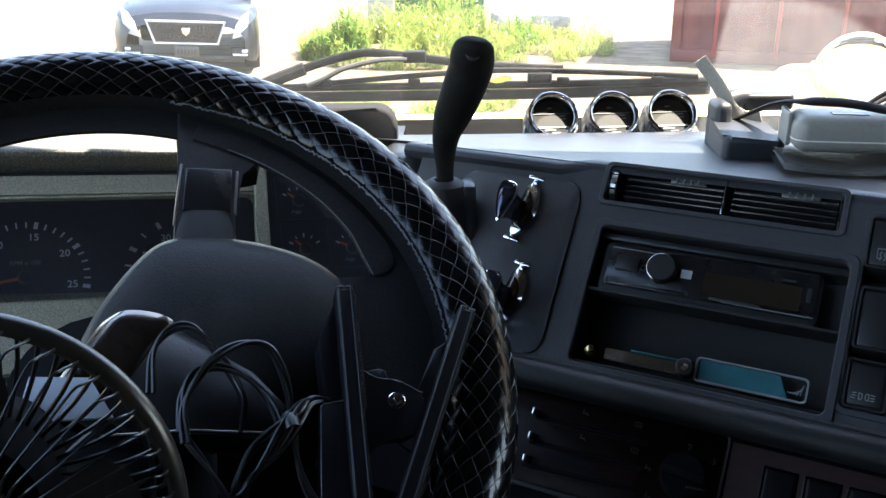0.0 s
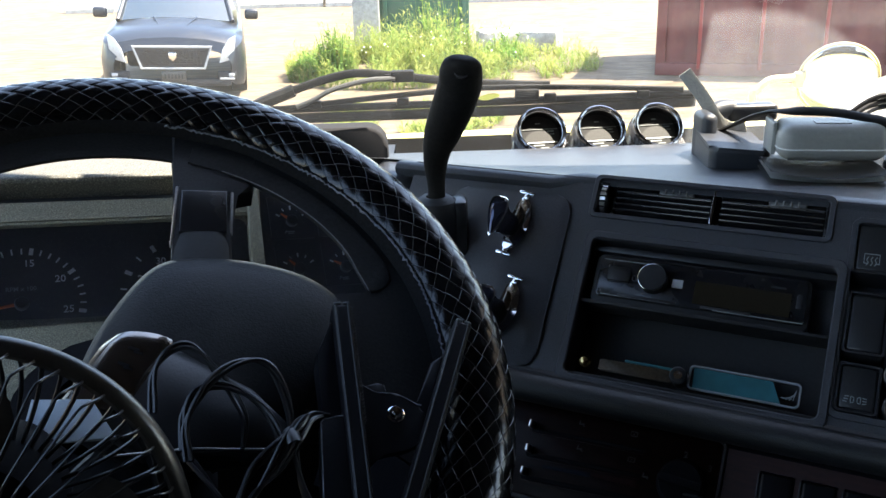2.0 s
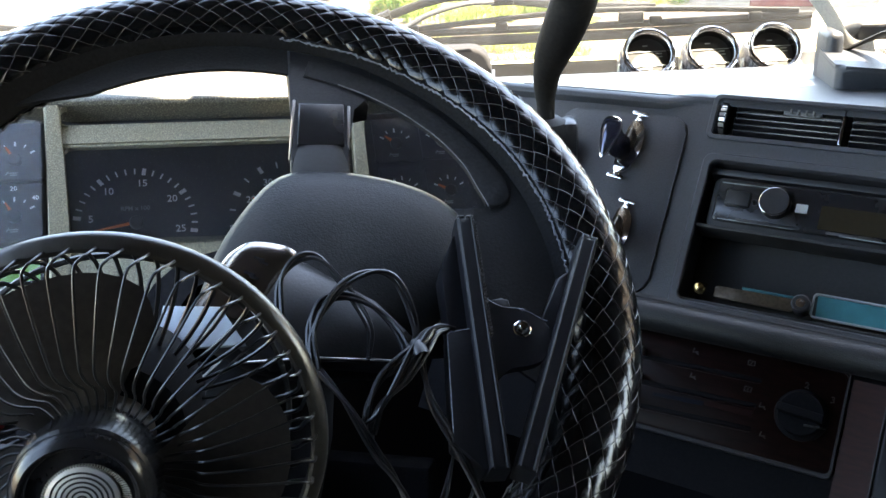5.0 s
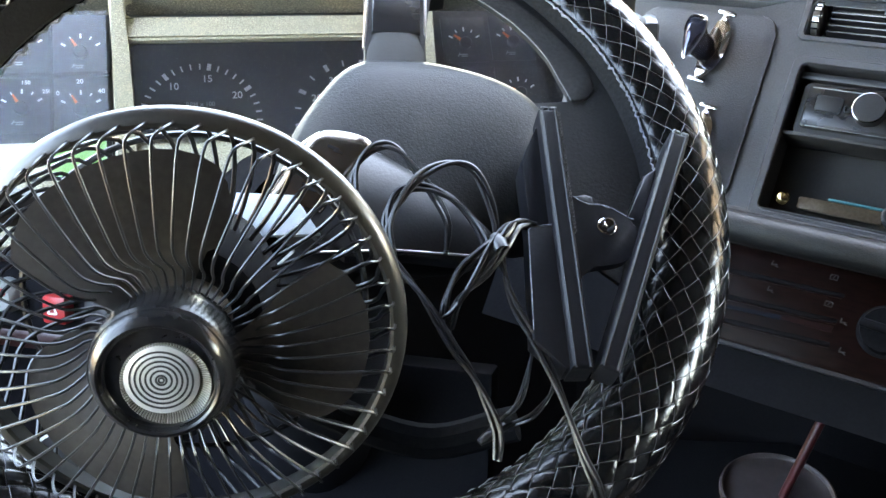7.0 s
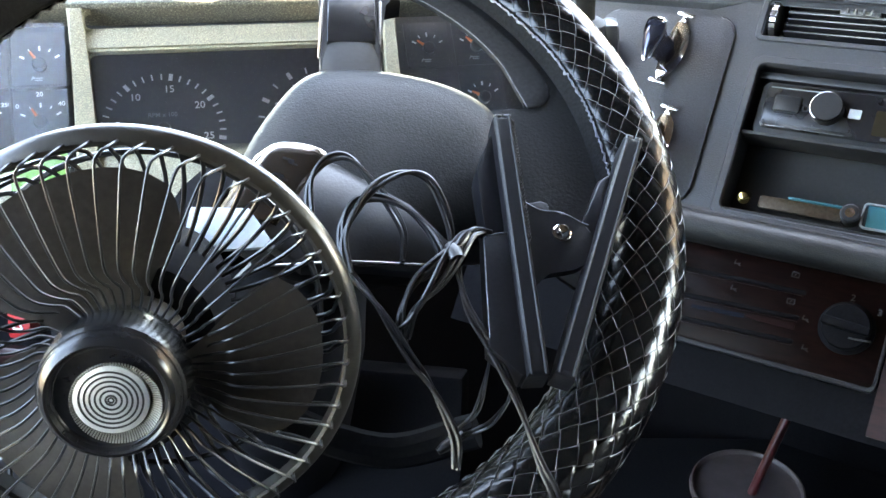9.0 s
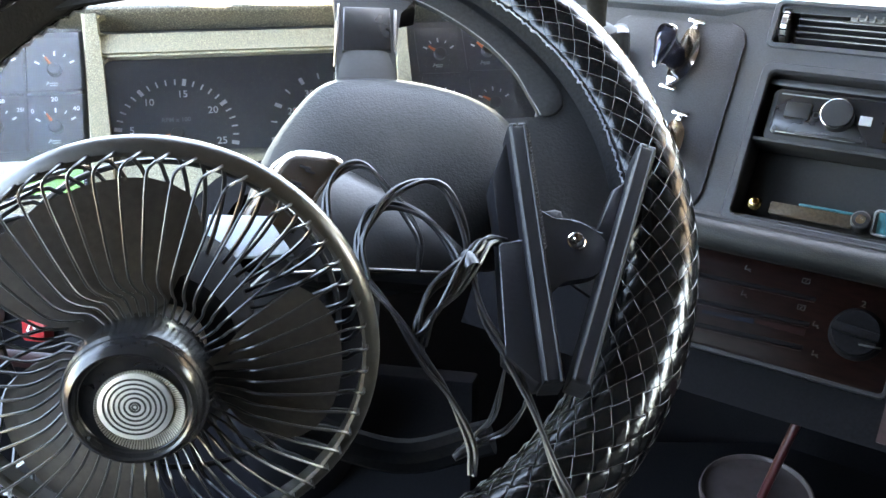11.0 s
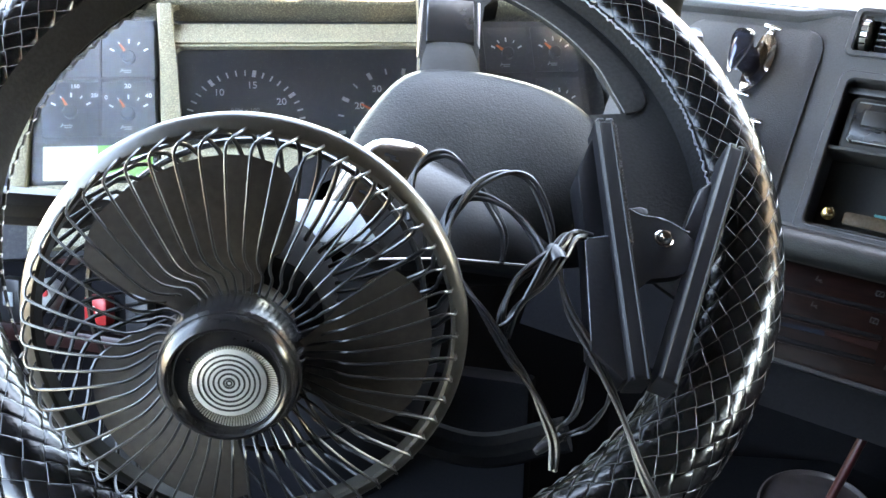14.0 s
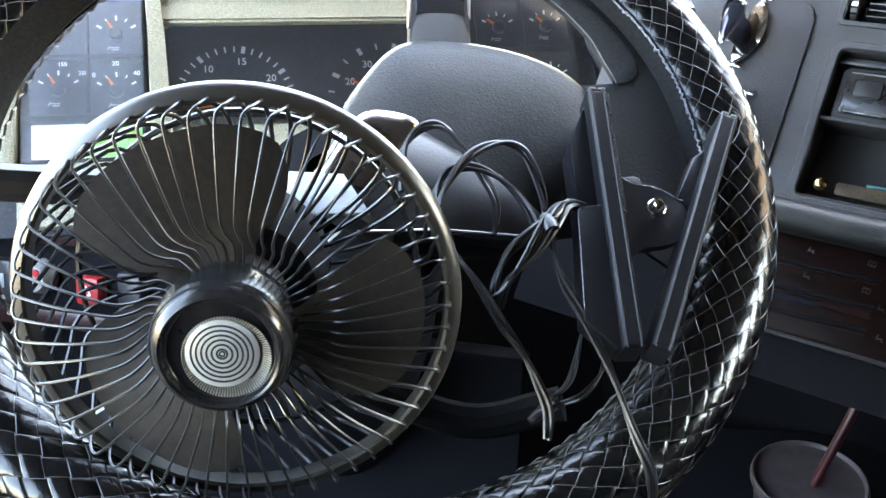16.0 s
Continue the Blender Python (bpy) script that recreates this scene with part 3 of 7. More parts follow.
def wiper(dx, dy, dz):
    """A flat arm with a hose along it, a joint block, and a deep blade under a bowed bridge."""
    t = thing("windscreen_wiper", pose(-0.25 + dx, 1.33 + dy, 2.035 + dz), "black windscreen wiper resting at the base of the glass", "wiper", "wipers")
    def at(x, z, y=0.0):
        return Vector((x + 0.25, y, z - 2.035))
    b = BM()
    sweep(b, spline([at(-0.27, 2.050), at(-0.232, 2.069), at(-0.181, 2.088)], 6), 0.0095, 8, flat=0.8, up=(0, -1, 0.2))
    part("arm_head", b, RUBBER, t, "thick arm head")
    b = BM()
    sweep(b, spline([at(-0.190, 2.085), at(-0.138, 2.101), at(-0.088, 2.110), at(-0.034, 2.105), at(0.027, 2.097), at(0.10, 2.089), at(0.20, 2.083)], 6), 0.0062, 8, flat=0.6, up=(0, -1, 0.2))
    part("arm", b, RUBBER, t)
    b = BM()
    sweep(b, spline([at(-0.178, 2.064, -0.006), at(-0.15, 2.075, -0.008), at(-0.123, 2.088, -0.008), at(-0.072, 2.100, -0.008), at(-0.03, 2.101, -0.006)], 6), 0.0038, 8)
    part("hose", b, GREYHOSE, t, "grey washer hose")
    b = BM()
    rbox(b, at(-0.019, 2.1035), (0.034, 0.016, 0.017), 0.003)
    rbox(b, at(-0.040, 2.1025), (0.012, 0.012, 0.011), 0.003)
    part("joint", b, RUBBER, t)
    b = BM()
    sweep(b, [at(-0.27, 2.0595), at(-0.05, 2.0600), at(0.15, 2.0608), at(0.42, 2.0640)], 0.0058, 8, flat=0.9, up=(0, -1, 0))
    bl = part("blade", b, RUBBER, t, "thick rubber blade")
    b = BM()
    sweep(b, [at(-0.27, 2.0455), at(-0.05, 2.0460), at(0.15, 2.0468), at(0.42, 2.0510)], 0.0078, 8, flat=0.75, up=(0, -1, 0))
    part("lip", b, RUBBER, bl, "rubber lip under the blade")
    b = BM()
    sweep(b, spline([at(-0.20, 2.0615, -0.004), at(-0.091, 2.0710, -0.004), at(0.027, 2.0795, -0.004), at(0.11, 2.0830, -0.004), at(0.25, 2.0790, -0.004), at(0.40, 2.0710, -0.004)], 6), 0.0042, 8, flat=0.7, up=(0, -1, 0))
    for x in (-0.15, -0.02, 0.20, 0.34):
        rbox(b, at(x, 2.066, -0.004), (0.018, 0.010, 0.012), 0.002)
    part("bridge", b, RUBBER, bl)
    b = BM()
    rbox(b, at(0.165, 2.0715, -0.006), (0.036, 0.012, 0.016), 0.003)
    part("clip", b, RUBBER, bl)
    b = BM()
    sweep(b, [at(-0.27, 2.055), at(-0.275, 2.03), at(-0.28, 1.93, -0.04)], 0.012, 10)
    part("pivot", b, RUBBER, t)


wiper(0.0, 0.0, 0.0)
wiper(-0.70, -0.02, -0.012)


def leaf_on_wiper():
    t = thing("fallen_leaf", pose(0.107, 1.322, 2.0705, 0, 0, 8), "small yellow-green leaf caught on the wiper", "leaf")
    b = BM()
    grid(b, [[(0.017 * x, 0.004 * w * y - 0.003, 0.0035 * w * y + 0.0015 * math.sin(2 * x)) for y in (-1, 0, 1)] for x, w in ((-1, 0.2), (-0.5, 0.9), (0, 1.1), (0.5, 0.9), (0.9, 0.5), (1, 0.1))])
    bmesh.ops.solidify(b, geom=b.faces[:], thickness=0.0006)
    part("blade", b, LEAF, t)


leaf_on_wiper()


def hood_mirror():
    t = thing("hood_mirror", pose(0.953, 2.0, 1.9640), "round yellow-framed convex mirror on a bent tube arm", "mirror")
    m = axes((0, 0, 0), (-0.20, -1.0, -0.30))
    b = BM()
    lathe(b, [(0.0, -0.034), (0.05, -0.032), (0.081, -0.014), (0.0885, -0.003), (0.0900, 0.003), (0.0880, 0.0055), (0.0860, 0.0035)], 48, m)
    part("housing", b, YELLOWPALE, t)
    b = BM()
    lathe(b, [(0.086, 0.003)] + [(0.086 * math.cos(a), 0.003 + 0.017 * math.sin(a)) for a in np.linspace(0.2, 1.5, 8)] + [(0, 0.020)], 48, m)
    part("mirror_glass", b, MIRROR, t)
    b = BM()
    sweep(b, spline([(-0.085, 0.0, 0.006), (-0.126, 0.0, 0.0055), (-0.158, 0.0, 0.0015), (-0.181, 0.0, -0.0195), (-0.194, 0.0, -0.052), (-0.20, 0, -0.3)], 6), 0.0088, 10)
    part("arm", b, YELLOWPALE, t)
    b = BM()
    rbox(b, (-0.090, 0.0, 0.002), (0.022, 0.02, 0.036), 0.006)
    part("clamp", b, YELLOWPALE, t)


hood_mirror()

# ---- dashboard ----
U, V, N = (CONSOLE.to_3x3() @ Vector(a) for a in ((1, 0, 0), (0, 1, 0), (0, 0, 1)))
CO = CONSOLE.translation


def dashboard():
    t = thing("dashboard", Matrix(), "black moulded plastic truck dashboard with a dusty top", "dashboard")
    b = BM()
    us = [-0.305, -0.285, -0.2, -0.142, -0.112, 0.06, 0.15, 0.25, 0.36, 0.5, 0.75]
    front_x = [-0.19, -0.15, -0.05, 0.035, 0.075, 0.28, 0.40, 0.55, 0.75, 1.0, 1.45]
    rows = []
    # the lip overhangs the switch plate and runs flush over the vents
    for over, flush in (((0.0955, -0.004), (0.1045, 0.0)), ((0.0965, 0.002), (0.106, 0.0)), ((0.0995, 0.0052), (0.1085, 0.0)), ((0.1035, 0.0055), (0.113, -0.002)), ((0.1080, 0.0030), (0.119, -0.008)), ((0.1135, -0.0060), (0.123, -0.017)), ((0.125, -0.030), (0.125, -0.030))):
        row = []
        for u in us:
            k = min(1.0, max(0.0, (-0.112 - u) / 0.03))
            row.append(tuple(CO + u * U + (flush[0] + (over[0] - flush[0]) * k) * V + (flush[1] + (over[1] - flush[1]) * k) * N))
        rows.append(row)
    lip = [Vector(p) for p in rows[-1]]
    for f in (0.15, 0.4, 0.7, 0.9, 1.0):
        rows.append([tuple(p.lerp(Vector((fx, 1.04, 2.056)), f) + Vector((0, 0, 0.003 * math.sin(math.pi * f)))) for p, fx in zip(lip, front_x)])
    rows.append([(fx, 1.047, 2.051) for fx in front_x])
    rows.append([(fx, 1.05, 1.99) for fx in front_x])
    grid(b, rows)
    part("dash_top", b, DASH, t, "sunlit dusty black dash top")
    b = BM()
    grid(b, [[(x, y, z) for x in (-0.76, -0.2, 0.4, 1.5)] for y, z in ((1.045, 1.985), (1.12, 1.98), (1.19, 1.985))])
    part("defrost_well", b, SHADE, t, "dark well at the foot of the windscreen")
    b = BM()
    holes = [(-0.0955, 0.078, 0.0965, 0.111), (-0.090, -0.071, 0.110, 0.054), (0.119, -0.06, 0.215, 0.094)]
    panel(b, -0.285, 0.36, -0.078, 0.107, holes, 0.035)
    for v in b.verts:
        v.co = CONSOLE @ v.co
    part("console_panel", b, PANEL, t)
    b = BM()
    rim(b, rounded(-0.101, 0.073, 0.102, 0.115, 0.006), rounded(-0.096, 0.077, 0.097, 0.1105, 0.004), -0.004, 0.002)
    rim(b, rounded(-0.097, -0.078, 0.117, 0.060, 0.008), rounded(-0.090, -0.070, 0.110, 0.053, 0.006), -0.004, 0.0035)
    rim(b, rounded(0.115, -0.066, 0.22, 0.099, 0.008), rounded(0.119, -0.06, 0.215, 0.094, 0.005), -0.004, 0.001)
    for v in b.verts:
        v.co = CONSOLE @ v.co
    part("console_trim", b, PANEL, t)
    b = BM()
    prism(b, rounded(-0.235, -0.074, -0.1165, 0.090, 0.016), -0.004, 0.0028, 0.0022)
    for v in b.verts:
        v.co = CONSOLE @ v.co
    part("switch_plate", b, PANEL, t, "rounded plain panel with key switches")
    # rounded ledge and the lower fascia
    b = BM()
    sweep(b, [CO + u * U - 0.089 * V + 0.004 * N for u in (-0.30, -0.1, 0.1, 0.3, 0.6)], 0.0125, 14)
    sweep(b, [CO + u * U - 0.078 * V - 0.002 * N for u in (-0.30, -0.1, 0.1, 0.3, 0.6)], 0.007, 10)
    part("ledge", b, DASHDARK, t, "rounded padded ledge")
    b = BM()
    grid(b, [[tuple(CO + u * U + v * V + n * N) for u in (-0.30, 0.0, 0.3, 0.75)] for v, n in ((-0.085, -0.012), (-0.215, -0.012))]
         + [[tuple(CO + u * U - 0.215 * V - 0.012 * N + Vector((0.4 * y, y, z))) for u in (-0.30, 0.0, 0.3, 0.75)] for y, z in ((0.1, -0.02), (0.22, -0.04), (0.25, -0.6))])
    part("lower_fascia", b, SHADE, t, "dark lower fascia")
    b = BM()
    grid(b, [[(x, max(y, yf) if z > 1.96 else yf, z) for x, yf in ((-0.76, 0.80), (-0.45, 0.83), (-0.2, 0.92), (-0.03, 0.93))] for y, z in ((1.2, 1.97), (1.18, 2.035), (1.0, 2.05), (0.80, 2.06), (0.79, 1.95))])
    part("far_top", b, DASH, t, "dash top behind the dials")
    b = BM()
    rbox(b, (-0.022, 0.905, 2.005), (0.048, 0.10, 0.14), 0.018, 4)
    part("dash_corner", b, DASH, t, "rounded corner of the dash beside the lever")
    # end of the dash towards the driver's door
    b = BM()
    grid(b, [[(x, y, z) for x in (-0.76, -0.6, -0.42)] for y, z in ((1.1, 2.09), (0.86, 2.11), (0.80, 2.09), (0.78, 1.9), (0.74, 1.85), (0.80, 1.2))])
    part("door_end", b, DASH, t)
    # right end of the panel up to the far door
    b = BM()
    grid(b, [[tuple(CO + u * U + v * V) for u in (0.36, 0.75)] for v in (0.107, -0.085)])
    part("console_end", b, PANEL, t)


dashboard()


def vent(u0, u1, v0, v1):
    t = thing("air_vent", CONSOLE, "black louvred air vent, light caught by its top slats drawn as thin bars", "vent", "dash vents")
    b = BM()
    rbox(b, ((u0 + u1) / 2, (v0 + v1) / 2, -0.033), (u1 - u0, v1 - v0, 0.002))
    part("backing", b, DEEP, t)
    for k in range(5):
        b = BM()
        v = v1 - 0.005 - k * (v1 - v0 - 0.006) / 4.6
        rbox(b, ((u0 + u1) / 2, v, -0.012), (u1 - u0 - 0.003, 0.0016, 0.016), 0.0006, 1, Matrix.Rotation(radians(-18), 4, "X"))
        sl = part("slat", b, GLOSS, t)
        # light caught by the top two slats, laid on as thin pale bars
        if k < 2:
            b = BM()
            rbox(b, ((u0 + u1) / 2, v + 0.003, -0.0042), (u1 - u0 - 0.004, 0.0006 - 0.0002 * k, 0.0008))
            part("edge", b, STEEL if k == 0 else THREAD, sl, "thin bright edge")
    b = BM()
    mid = (u0 + u1) / 2 + 0.012
    rbox(b, (mid, v1 - 0.006, -0.004), (0.03, 0.005, 0.006), 0.0015)
    for k in range(4):
        rbox(b, (mid - 0.009 + 0.006 * k, v1 - 0.0055, -0.001), (0.0025, 0.005, 0.003), 0.0008, 1)
    part("thumb_tab", b, mat("worn_tab", (0.10, 0.10, 0.098), 0.4, grain=0.3), t, "worn ridged thumb tab")
    b = BM()
    rbox(b, (u1 + 0.001, (v0 + v1) / 2, -0.006), (0.003, v1 - v0, 0.012), 0.001)
    part("end_post", b, BEZEL if u1 < 0.05 else GLOSS, t)


vent(-0.083, 0.0045, 0.079, 0.110)
vent(0.0095, 0.0955, 0.079, 0.110)


def vent_wheel():
    t = thing("vent_thumbwheel", CONSOLE, "ribbed grey thumbwheel beside the vent", "thumbwheel")
    b = BM()
    lathe(b, [(0.0, -0.003), (0.013, -0.003), (0.0145, -0.002), (0.0145, 0.002), (0.013, 0.003), (0.0, 0.003)], 32, Matrix.Translation((-0.0895, 0.0945, -0.008)) @ Matrix.Rotation(radians(90), 4, "Y"))
    part("wheel", b, STEEL, t)
    for k in range(6):
        b = BM()
        rbox(b, (-0.0895, 0.083 + 0.0045 * k, 0.0055 - 0.0008 * (k - 2.5) ** 2 * 0.5), (0.006, 0.0012, 0.002), 0.0004, 1)
        part("rib", b, GLOSS, t)


vent_wheel()


def radio():
    t = thing("car_radio", CONSOLE, "black single-DIN car stereo with round volume knob", "car radio")
    b = BM()
    prism(b, rounded(-0.084, -0.002, 0.093, 0.0415, 0.004), -0.03, -0.006, 0.002)
    part("body", b, BLACK, t)
    b = BM()
    prism(b, rounded(-0.0795, 0.003, 0.0905, 0.039, 0.003), -0.007, -0.003, 0.0012)
    f = part("faceplate", b, GLOSS, t, "gloss black detachable face")
    b = BM()
    lathe(b, [(0.0120, -0.003), (0.0120, 0.006), (0.0112, 0.0075), (0.0, 0.0078)], 40, Matrix.Translation((-0.0315, 0.0225, 0)))
    k = part("volume_knob", b, BLACK, t)
    b = BM()
    lathe(b, [(0.0121, 0.0060), (0.0123, 0.0064), (0.0121, 0.0068), (0.0117, 0.0070)], 40, Matrix.Translation((-0.0315, 0.0225, 0)))
    part("knob_ring", b, BEZEL, k, "thin bright ring")
    b = BM()
    prism(b, rounded(0.003, 0.0075, 0.079, 0.0275, 0.001), -0.003, -0.0024)
    part("display", b, mat("radio_display", (0.022, 0.018, 0.012), 0.12, grain=0.1), t, "unlit brownish display")
    b = BM()
    rbox(b, (-0.0115, 0.0225, -0.0026), (0.009, 0.0075, 0.001), 0.0003)
    part("usb_label", b, PAPER, t, "small pale square mark")
    for j, (u, v, w, h) in enumerate(((-0.062, 0.024, 0.02, 0.012), (0.085, 0.022, 0.004, 0.012), (-0.035, 0.0055, 0.05, 0.0025), (0.03, 0.0055, 0.04, 0.0025))):
        b = BM()
        rbox(b, (u, v, -0.0026), (w, h, 0.0016), 0.0007)
        part("button", b, BLACK, t)
    for u, v, w, h in ((-0.055, 0.0365, 0.045, 0.0007), (-0.045, 0.0045, 0.06, 0.0007), (0.055, 0.0042, 0.07, 0.0006)):
        part("edge_line", bars(BM(), [(u, v, w, h, 0, -0.0027)]), GREYPRINT, f, "thin bright edge line")
    for x0, y0, x1, y1 in ((-0.0715, 0.0165, -0.0530, 0.0305), (-0.0500, 0.0195, -0.0455, 0.0245)):
        b = BM()
        rim(b, rounded(x0, y0, x1, y1, 0.0012), rounded(x0 + 0.0006, y0 + 0.0006, x1 - 0.0006, y1 - 0.0006, 0.001), -0.0030, -0.0014, 0.0002)
        part("key_outline", b, SYMBOL, f, "faint key outline")
    part("maker_mark", bars(BM(), [(0.068, 0.0315, 0.012, 0.0016, 0, -0.0027)]), SYMBOL, f, "plain pale bar")


radio()


def cubby():
    t = thing("dash_cubby", CONSOLE, "open black pocket under the stereo", "cubby")
    b = BM()
    rbox(b, (0.01, -0.036, -0.034), (0.2, 0.068, 0.002))
    rbox(b, (0.01, -0.004, -0.015), (0.2, 0.003, 0.03), 0.001)
    part("back", b, DEEP, t)
    b = BM()
    rbox(b, (0.01, -0.068, -0.018), (0.2, 0.003, 0.03), 0.001)
    part("floor", b, DEEP, t)
    b = BM()
    rbox(b, (0.01, 0.0475, -0.02), (0.2, 0.006, 0.026), 0.001)
    part("stereo_sleeve", b, BLACK, t)
    c = thing("teal_card", CONSOLE @ Matrix.Translation((0.0537, -0.0530, -0.006)) @ Matrix.Diagonal((0.96, 0.96, 1, 1)), "teal card in a clear plastic sleeve", "card")
    b = BM()
    prism(b, [(-0.040, -0.0085), (0.030, -0.0085), (0.026, 0.0), (0.022, 0.0085), (-0.041, 0.0085)], -0.002, -0.0005)
    part("card", b, TEAL, c)
    b = BM()
    rim(b, rounded(-0.0445, -0.0105, 0.0445, 0.0105, 0.004), rounded(-0.043, -0.009, 0.043, 0.009, 0.003), -0.002, 0.0008, 0.0003)
    part("sleeve", b, GREYPRINT, c, "clear sleeve edge")
    b = BM()
    for k in range(5):
        rbox(b, (0.034 + 0.0015 * k, -0.003 + 0.0008 * k, -0.0008), (0.009, 0.0006, 0.0004), m=Matrix.Rotation(radians(20 * k), 4, "Z"))
    part("crumpled_foil", b, GREYPRINT, c)
    s = thing("bronze_strip", CONSOLE @ Matrix.Translation((-0.034, -0.055, -0.012)), "small bronze metal strip in the pocket", "strip")
    b = BM()
    prism(b, rounded(-0.031, -0.005, 0.031, 0.005, 0.002), -0.003, 0.0, 0.001)
    part("strip", b, BRONZE, s)
    b = BM()
    rbox(b, (0.012, 0.0068, -0.002), (0.044, 0.0022, 0.002), 0.0006)
    part("teal_edge", b, TEAL, s, "teal upper edge")
    k = thing("brass_knob", CONSOLE @ Matrix.Translation((-0.074, -0.056, -0.004)), "small polished brass ball knob", "knob")
    b = BM()
    lathe(b, [(0.002, -0.012), (0.0025, -0.002), (0.004, 0.0), (0.0052, 0.003), (0.0045, 0.0065), (0.002, 0.0085), (0, 0.009)], 20, Matrix.Rotation(radians(25), 4, "X"))
    part("ball", b, BRASS, k)
    p = thing("socket_pin", CONSOLE @ Matrix.Translation((0.0041, -0.0553, 0.0)), "black jack socket with a bright metal ring", "socket")
    b = BM()
    lathe(b, [(0.0072, -0.012), (0.0072, 0.002), (0.006, 0.003), (0.0036, 0.003)], 24)
    part("body", b, BLACK, p)
    b = BM()
    lathe(b, [(0.0036, 0.002), (0.0034, 0.0042), (0.0018, 0.0042), (0.0016, 0.002), (0, 0.002)], 24)
    part("ring", b, CHROME, p, "bright ring")


cubby()


def rocker(u, v, w, h, group, label, icon=None):
    t = thing("rocker_switch", CONSOLE @ Matrix.Translation((u, v, 0)), label, "switch", group)
    b = BM()
    rim(b, rounded(-w / 2 - 0.0022, -h / 2 - 0.0022, w / 2 + 0.0022, h / 2 + 0.0022, 0.003), rounded(-w / 2, -h / 2, w / 2, h / 2, 0.002), -0.03, 0.001, 0.0008)
    part("frame", b, BLACK, t)
    b = BM()
    rbox(b, (0, 0, -0.014), (w - 0.001, h - 0.001, 0.027), 0.0022, 3)
    part("rocker", b, BLACK, t)
    if icon:
        b = BM()
        bars(b, [(x, y, l, ww, a, -0.0002) for x, y, l, ww, a in icon])
        part("symbol", b, GREYPRINT, t, "pale printed symbol")
    b = BM()
    rbox(b, (-w / 2 - 0.0012, 0, 0.0008), (0.0012, h * 0.9, 0.0008), 0.0003, 1)
    part("edge", b, DASH, t)


ICON_DEFROST = [(0, 0.004, 0.011, 0.0005, 0), (-0.0055, 0, 0.008, 0.0005, 90), (0.0055, 0, 0.008, 0.0005, 90), (-0.004, -0.004, 0.003, 0.0005, 0), (0.004, -0.004, 0.003, 0.0005, 0)] + [
    (x, y, 0.0028, 0.0005, a) for x in (-0.003, 0, 0.003) for y, a in ((0.0005, 60), (-0.002, 120), (-0.0045, 60))]
ICON_LIGHT = [(-0.006 - 0.0005 * k, y, 0.003, 0.0005, 8 * (1 - k)) for k, y in enumerate((0.002, 0, -0.002))] + [(-0.003, 0, 0.005, 0.0005, 90), (-0.0018, 0.0022, 0.002, 0.0005, -25), (-0.0018, -0.0022, 0.002, 0.0005, 25), (-0.0008, 0, 0.003, 0.0005, 90)] + [
    (0.0065, y, 0.003, 0.0005, 8 * (k - 1)) for k, y in enumerate((0.002, 0, -0.002))] + [(0.0038, 0, 0.005, 0.0005, 90), (0.0025, 0.0022, 0.002, 0.0005, 25), (0.0025, -0.0022, 0.002, 0.0005, -25), (0.0015, 0, 0.003, 0.0005, 90)]
ICON_BRAKE = [(0.003 * math.cos(a), 0.003 * math.sin(a), 0.002, 0.0005, math.degrees(a) + 90) for a in np.linspace(0, 5.6, 9)] + [(0.0052 * math.cos(a), 0.0052 * math.sin(a), 0.002, 0.0005, math.degrees(a) + 90) for a in (2.5, 2.9, 3.3, 3.7, 0.6, 0.2, -0.2, -0.6)]
rocker(0.1335, 0.0735, 0.026, 0.039, "dash switches", "black rocker switch with a heated mirror symbol", [(x - 0.001, y - 0.009, l, w, a) for x, y, l, w, a in ICON_DEFROST])
rocker(0.1640, 0.0735, 0.026, 0.039, "dash switches", "black rocker switch with a brake symbol", [(x, y - 0.009, l, w, a) for x, y, l, w, a in ICON_BRAKE])
rocker(0.1350, 0.0115, 0.026, 0.046, "dash switches", "plain black blank switch cover")
rocker(0.1655, 0.0115, 0.026, 0.046, "dash switches", "plain black blank switch cover")
rocker(0.1350, -0.0400, 0.026, 0.034, "dash switches", "black rocker switch with a lamp symbol", [(x - 0.001, y - 0.009, l, w, a) for x, y, l, w, a in ICON_LIGHT])


def push_button(u, v):
    t = thing("push_button", CONSOLE @ Matrix.Translation((u, v, 0.0)), "round brushed steel push button with a black ring", "button", "steel buttons")
    b = BM()
    lathe(b, [(0.0125, -0.02), (0.0125, 0.0015), (0.0115, 0.003), (0.0088, 0.003), (0.0085, 0.001)], 36)
    part("bezel", b, STEEL, t)
    b = BM()
    lathe(b, [(0.0085, 0.0012), (0.0068, 0.0012), (0.0068, -0.001)], 36)
    part("ring", b, BLACK, t)
    b = BM()
    lathe(b, [(0.0068, -0.001), (0.0066, 0.0022), (0.0060, 0.0026), (0.0054, 0.0022), (0, 0.0004)], 36)
    part("cap", b, mat("dark_steel", (0.16, 0.155, 0.15), 0.34, 1.0, grain=0.2, grain_size=900), t, "dished dark steel cap")


push_button(0.1632, -0.0262)
push_button(0.1650, -0.0500)


